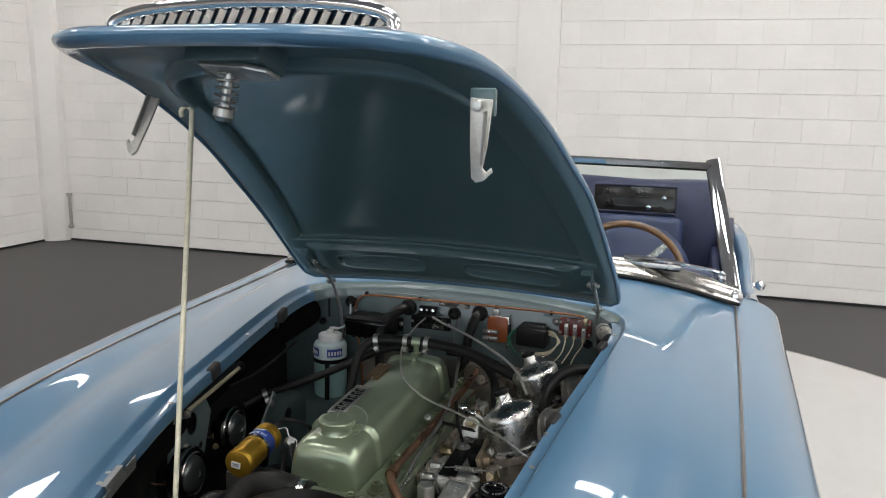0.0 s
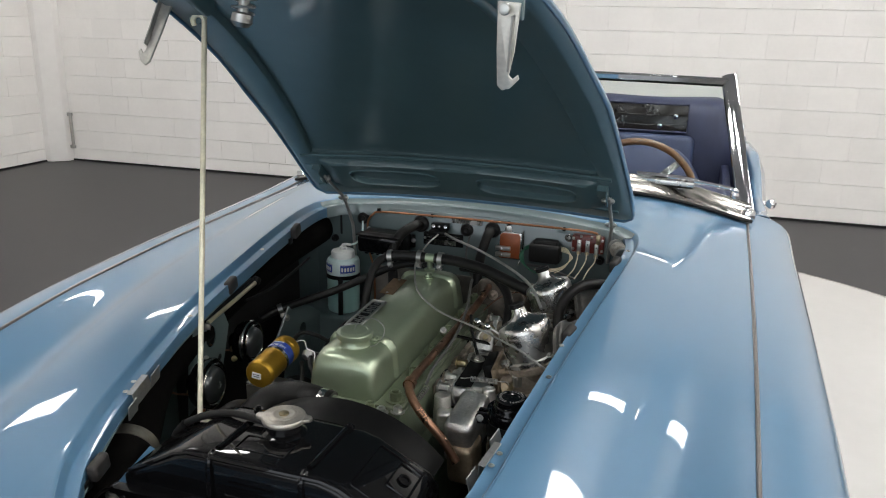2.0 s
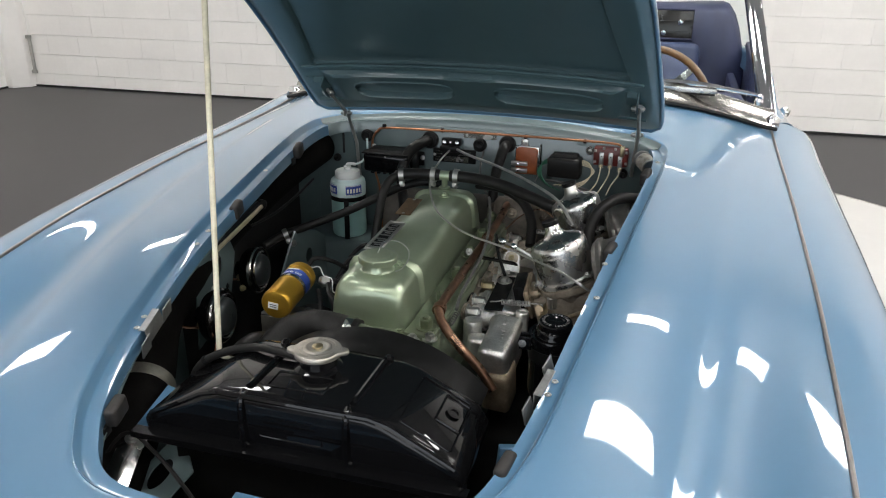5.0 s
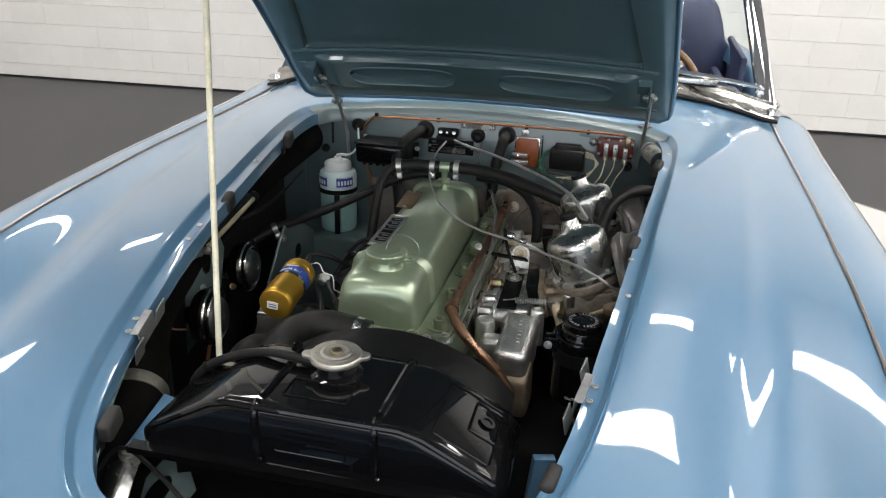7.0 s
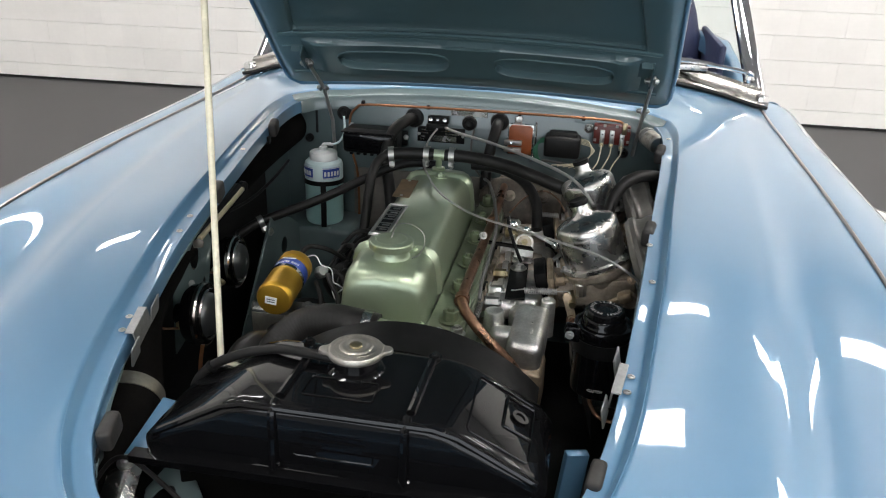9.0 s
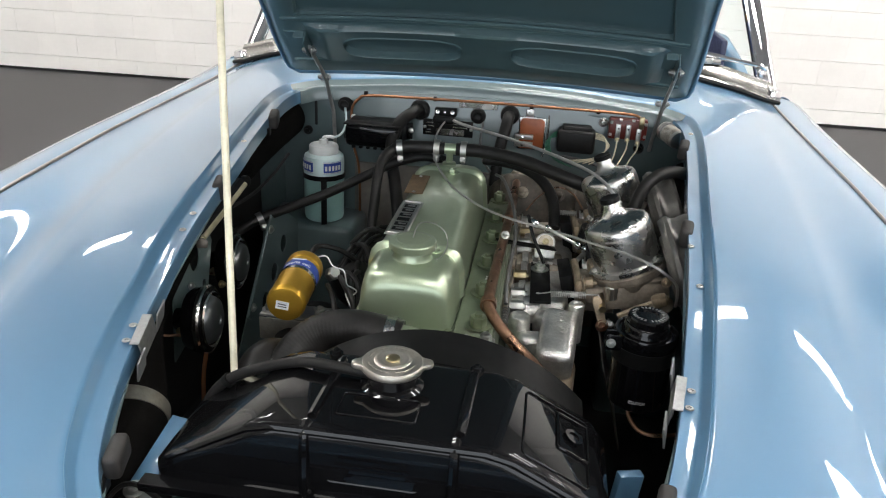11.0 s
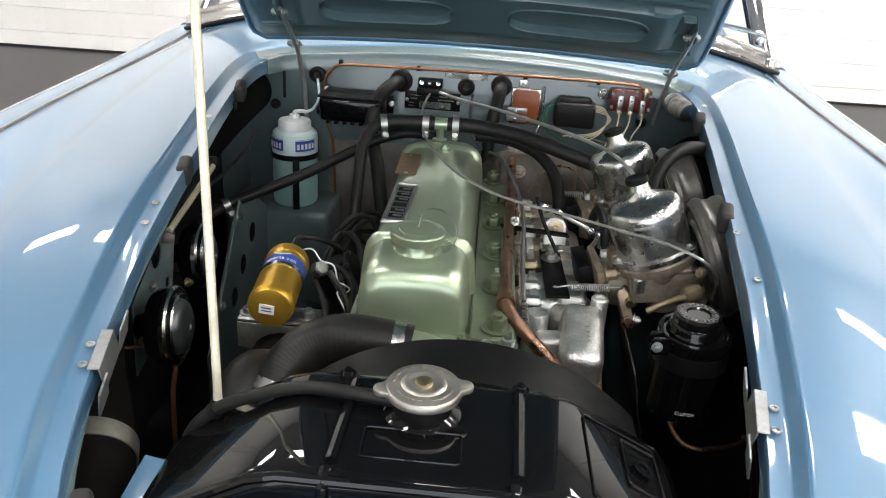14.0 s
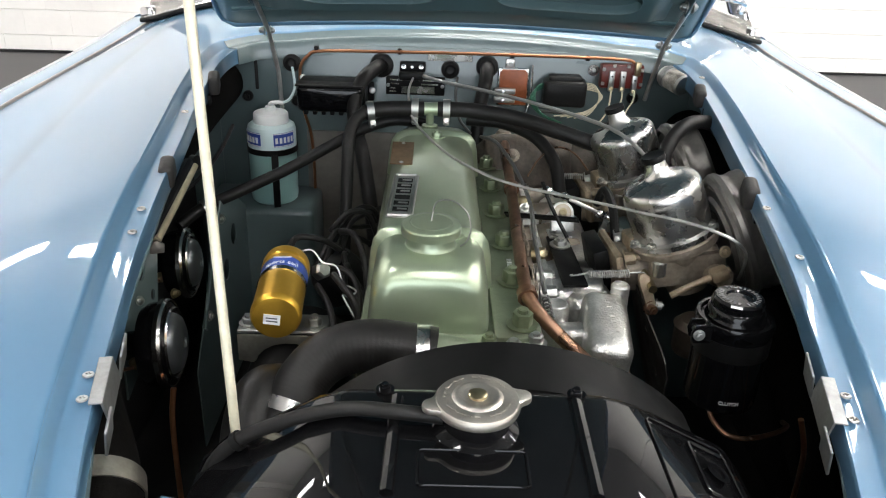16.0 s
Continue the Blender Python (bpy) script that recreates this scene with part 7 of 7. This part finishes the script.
part("fuse_clip", box((0.010, 0.010, 0.024), pose(0.3205, 0.898, 0.803), 0.0015), BRASS, fb)
part("mount_tab", lathe([(0.010, 0), (0.010, 0.003), (0, 0.0035)], pose(0.248, 0.926, 0.793, 90, 0, 0), 16), STAINLESS, fb)
part("screw", screw(bmesh.new(), (0.248, 0.922, 0.793), (0, -1, 0), 0.0042), ZINC, fb)
# suppressor capacitor
m = along((0.361, 0.876, 0.800), (0.388, 0.820, 0.789))
cpz = part("capacitor", lathe([(0, 0), (0.012, 0), (0.0165, 0.002), (0.0175, 0.005), (0.0175, 0.050), (0.016, 0.053), (0, 0.053)], m, 28), ZINC, car, "silver suppressor capacitor in a strap")
part("strap", lathe([(0.0177, 0.008), (0.0190, 0.008), (0.0190, 0.016), (0.0177, 0.016), (0.0177, 0.008)], m, 28), GALV, cpz)
part("sleeve", lathe([(0.0176, 0.020), (0.0180, 0.0205), (0.0180, 0.0475), (0.0176, 0.048)], m, 28), SLEEVE, cpz, "stained printed sleeve")
# copper tube over the bulkhead
part("copper_tube", tube([(-0.258, 0.918, 0.50), (-0.258, 0.918, 0.60), (-0.262, 0.918, 0.66), (-0.272, 0.918, 0.70), (-0.277, 0.918, 0.745), (-0.276, 0.918, 0.782), (-0.262, 0.918, 0.802), (-0.238, 0.918, 0.811), (-0.12, 0.918, 0.814), (0.02, 0.918, 0.8155), (0.16, 0.918, 0.816), (0.29, 0.918, 0.815), (0.318, 0.914, 0.810), (0.325, 0.908, 0.800)], 0.0028, 8, 8), COPPER_NEW, car, "thin bright copper tube clipped along the bulkhead")
for x in (-0.247, -0.10, 0.10, 0.235):
    part("pipe_clip", box((0.008, 0.008, 0.010), pose(x, 0.921, 0.8145), 0.002), BLACK_SATIN, car)
# washer bottle
bx, by = -0.322, 0.862
bm = lathe([(0, 0.552), (0.036, 0.552), (0.0405, 0.556), (0.042, 0.563), (0.042, 0.650), (0.0425, 0.652)], pose(bx, by, 0), 40)
bot = part("washer_bottle", bm, FLUID, car, "translucent washer bottle half full of pale green fluid, held by a black strap")
part("bottle_shoulder", lathe([(0.0425, 0.652), (0.0425, 0.684), (0.0405, 0.692), (0.034, 0.697), (0.0, 0.697)], pose(bx, by, 0), 40), PLASTIC, bot, "milky plastic shoulder")
part("bottle_cap", lathe([(0.0295, 0.695), (0.0305, 0.697), (0.0305, 0.711), (0.0285, 0.714), (0.012, 0.7155), (0.009, 0.717), (0.009, 0.724), (0.004, 0.726), (0, 0.726)], pose(bx, by, 0), 36), WHITE_CAP, bot, "white cap")
part("cap_elbow", tube([(bx, by, 0.724), (bx + 0.002, by - 0.004, 0.730), (bx + 0.014, by - 0.004, 0.732), (bx + 0.022, by, 0.730)], 0.0035, 5, 8), WHITE_CAP, bot)
part("washer_tube", tube([(bx + 0.020, by, 0.730), (bx + 0.032, by + 0.015, 0.734), (bx + 0.038, by + 0.035, 0.752), (-0.290, 0.915, 0.782)], 0.0025, 8, 8), PLASTIC, bot, "clear tube")
for a0 in (-135, -48):
    lab = lathe([(0.0428, 0.662), (0.0432, 0.662), (0.0432, 0.686), (0.0428, 0.686)], pose(bx, by, 0), 72)
    bmesh.ops.delete(lab, geom=[v for v in lab.verts if abs((math.degrees(math.atan2(v.co.y - by, v.co.x - bx)) - a0 + 180) % 360 - 180) > 31], context="VERTS")
    lo = part("bottle_label", lab, LABEL_BLUE, bot, "blue label with white shapes")
    for k in range(5):
        a = radians(a0 - 20 + k * 10)
        bar("label_shape", (0.0045, 0.0008, 0.010), Matrix.Translation((bx + 0.0434 * math.cos(a), by + 0.0434 * math.sin(a), 0.673)) @ pose(0, 0, 0, 0, 0, math.degrees(a) + 90), LABEL_WHITE, lo)
    for z in (0.6632, 0.6848):
        for k in range(10):
            a = radians(a0 - 27 + k * 6)
            bar("label_shape", (0.0046, 0.0006, 0.0012), Matrix.Translation((bx + 0.0433 * math.cos(a), by + 0.0433 * math.sin(a), z)) @ pose(0, 0, 0, 0, 0, math.degrees(a) + 90), LABEL_WHITE, lo)
part("bottle_strap", lathe([(0.0432, 0.646), (0.0448, 0.646), (0.0448, 0.656), (0.0432, 0.656), (0.0432, 0.646)], pose(bx, by, 0), 40), BLACK_SATIN, bot, "black strap")
part("bottle_strap", box((0.012, 0.004, 0.100), pose(bx + 0.012, by - 0.0435, 0.599, -2, 0, 14), 0.001), BLACK_SATIN, bot, "black strap")

# ---- horns, stay and brackets on the side panel ----
def horn(p, d, r):
    """A disc horn: dark body, bright clinched ring, ringed domed face."""
    m = upright(p, Vector(p) + Vector(d))
    h = part("horn", lathe([(0, -0.045), (0.016, -0.045), (0.018, -0.030), (r * 0.55, -0.027), (r * 0.86, -0.023), (r * 0.95, -0.016), (r * 0.97, -0.006), (r, 0), (r * 0.97, 0.004), (r * 0.86, 0.006), (0, 0.006)], m, 44), BLACK_GLOSS, car, "black disc horn with bright rings")
    part("horn_rim", lathe([(r * 0.985, -0.004), (r * 1.03, -0.002), (r * 1.03, 0.003), (r * 0.985, 0.006), (r * 0.95, 0.005), (r * 0.985, -0.004)], m, 44), TRIM, h, "bright clinched rim")
    part("horn_ring", lathe([(r * 0.80, 0.004), (r * 0.84, 0.009), (r * 0.80, 0.011), (r * 0.75, 0.009), (r * 0.74, 0.004)], m, 44), TRIM, h, "bright inner ring")
    part("horn_face", lathe([(r * 0.72, 0.004), (r * 0.68, 0.010), (r * 0.62, 0.0145), (r * 0.48, 0.0175), (r * 0.30, 0.0190), (r * 0.12, 0.020), (r * 0.10, 0.018), (0, 0.018)], m, 40), HORN_BLACK, h, "grey domed face")
    part("horn_terminal", bolt(bmesh.new(), m @ Vector((0.008, -0.024, -0.03)), m.to_3x3() @ Vector((0, -1, 0)), 0.005, 0.008), BRASS, h)
    part("horn_wire", tube([m @ Vector((0.008, -0.034, -0.03)), m @ Vector((0.0, -0.05, -0.045)), m @ Vector((-0.01, -0.05, -0.07))], 0.002, 6, 6), COPPER, h)


horn((-0.331, 0.288, 0.598), (1, 0.08, 0.06), 0.050)
horn((-0.370, 0.492, 0.599), (1, 0.08, 0.06), 0.0475)
m = Matrix(((0, 0, 1, -0.384), (1, 0, 0, 0), (0, 1, 0, 0), (0, 0, 0, 1)))
part("horn_bracket", plate_holes([(0.285, 0.52), (0.40, 0.555), (0.435, 0.66), (0.415, 0.705), (0.345, 0.72), (0.300, 0.66)], [(0.372, 0.657, 0.017, 0.024), (0.398, 0.600, 0.007, 0.008)], 0.0025, m), PAINT_BAY_SHADE, car, "painted bracket plate with oval holes")
part("bolt", bolt(bmesh.new(), (-0.380, 0.345, 0.620), (1, -0.3, 0.2), 0.0042, 0.005), ZINC, car)
part("bolt", bolt(bmesh.new(), (-0.366, 0.420, 0.590), (1, -0.3, 0.2), 0.0045, 0.008), BRASS, car)
stay = part("wing_stay", tube([(-0.327, 0.288, 0.727), (-0.332, 0.38, 0.737), (-0.338, 0.472, 0.747)], 0.0042, 3, 12), STAY, car, "plated stay rod inside the wing")
part("stay_back", tube([(-0.3355, 0.292, 0.728), (-0.3465, 0.474, 0.749)], 0.0080, 3, 10), BLACK_SATIN, stay, "black backing strip")
part("stay_end", prism([(-0.012, -0.010), (0.010, -0.010), (0.012, 0.004), (0.0, 0.012), (-0.012, 0.006)], 0.005, pose(-0.326, 0.283, 0.722, 80, 0, 20) @ Matrix.Diagonal((0.65, 0.65, 1, 1)), 0.001), SHIELD, stay)
part("stay_end", lathe([(0, 0), (0.010, 0), (0.010, 0.008), (0.006, 0.010), (0, 0.010)], along((-0.345, 0.482, 0.748), (-0.30, 0.47, 0.75)), 16), BLACK_SATIN, stay)
part("release_cable", tube([(-0.36, 0.75, 0.72), (-0.355, 0.65, 0.71), (-0.36, 0.56, 0.70), (-0.37, 0.48, 0.70)], 0.003, 6, 8), RUBBER, car, "thin black release cable")

# ---- wall blocks: single blocks where the walls show, joined ones beyond ----
def block_verts(w, h, d=0.0125, c=0.0015, cx=0.0004):
    """A block with chamfered front edges, its back at y = 0 and its front at y = -d."""
    v = [(sx * w / 2, 0, sz * h / 2) for sx, sz in ((-1, -1), (1, -1), (1, 1), (-1, 1))]
    v += [(sx * w / 2, -(d - c), sz * h / 2) for sx, sz in ((-1, -1), (1, -1), (1, 1), (-1, 1))]
    v += [(sx * (w / 2 - cx), -d, sz * (h / 2 - c)) for sx, sz in ((-1, -1), (1, -1), (1, 1), (-1, 1))]
    f = [(8, 9, 10, 11)]
    for i in range(4):
        j = (i + 1) % 4
        f += [(i, j, 4 + j, 4 + i), (4 + i, 4 + j, 8 + j, 8 + i)]
    return v, f


BLOCK_MESH = {}


def block_mesh(w, h):
    key = (round(w, 3), round(h, 3))
    if key not in BLOCK_MESH:
        v, f = block_verts(*key)
        me = bpy.data.meshes.new("wall_block")
        me.from_pydata(v, [], f)
        me.materials.append(WALL)
        BLOCK_MESH[key] = me
    return BLOCK_MESH[key]


def lay_blocks(parent, a, b, gaps, near, first=0.113, top=CEILING, seed=1):
    """Courses from a to b (left to right as seen), leaving out the gaps, with single blocks where near() holds."""
    rnd = random.Random(seed)
    a, b = Vector(a), Vector(b)
    d = (b - a).normalized()
    o = Vector((d.y, -d.x, 0))
    turn = Matrix(((d.x, -o.x, 0, 0), (d.y, -o.y, 0, 0), (0, 0, 1, 0), (0, 0, 0, 1)))
    length = (b - a).length
    verts, faces, singles = [], [], 0
    z0, row = 0.0, 0
    while z0 < top - 0.02:
        z1 = min(first + row * COURSE, top)
        h = z1 - z0 - GAP
        s = -BLOCK_LEN * (0.5 if row % 2 else 1.0) + 0.04
        while s < length:
            lo, hi = max(s, 0.0), min(s + BLOCK_LEN, length)
            for g0, g1 in gaps:
                if lo < g0 < hi:
                    hi = g0
                elif g0 <= lo < g1:
                    lo = min(g1, hi)
            w = hi - lo - 0.16 * GAP
            if w > 0.03:
                c = a + d * ((lo + hi) / 2) - o * 0.0105 + o * rnd.uniform(-0.0008, 0.0008)
                zc = (z0 + z1) / 2
                m = Matrix.Translation((c.x, c.y, zc)) @ turn @ pose(0, 0, 0, rnd.uniform(-0.12, 0.12), 0, rnd.uniform(-0.12, 0.12))
                if near(c, zc) and singles < 330:
                    ob = new("wall_block", block_mesh(w, h))
                    ob.parent = parent
                    ob.matrix_basis = m
                    singles += 1
                else:
                    v, f = block_verts(w, h)
                    k = len(verts)
                    verts += [tuple(m @ Vector(p)) for p in v]
                    faces += [tuple(k + i for i in q) for q in f]
            s += BLOCK_LEN
        z0 = z1
        row += 1
    if verts:
        me = bpy.data.meshes.new("blockwork")
        me.from_pydata(verts, [], faces)
        me.materials.append(WALL)
        ob = new("blockwork", me)
        ob.parent = parent
        tagged(ob, kind="stuff")


lay_blocks(wall_north, WALL_A, WALL_B, [(0.0, 0.155), (4.265, 4.575), (8.945, 9.255)], lambda c, z: -4.95 < c.x < 2.75 and z < 2.05)
lay_blocks(wall_west, (-5.16, -7.0, 0), (-5.06, 4.56, 0), [], lambda c, z: c.y > 2.9 and z < 2.05, seed=2)
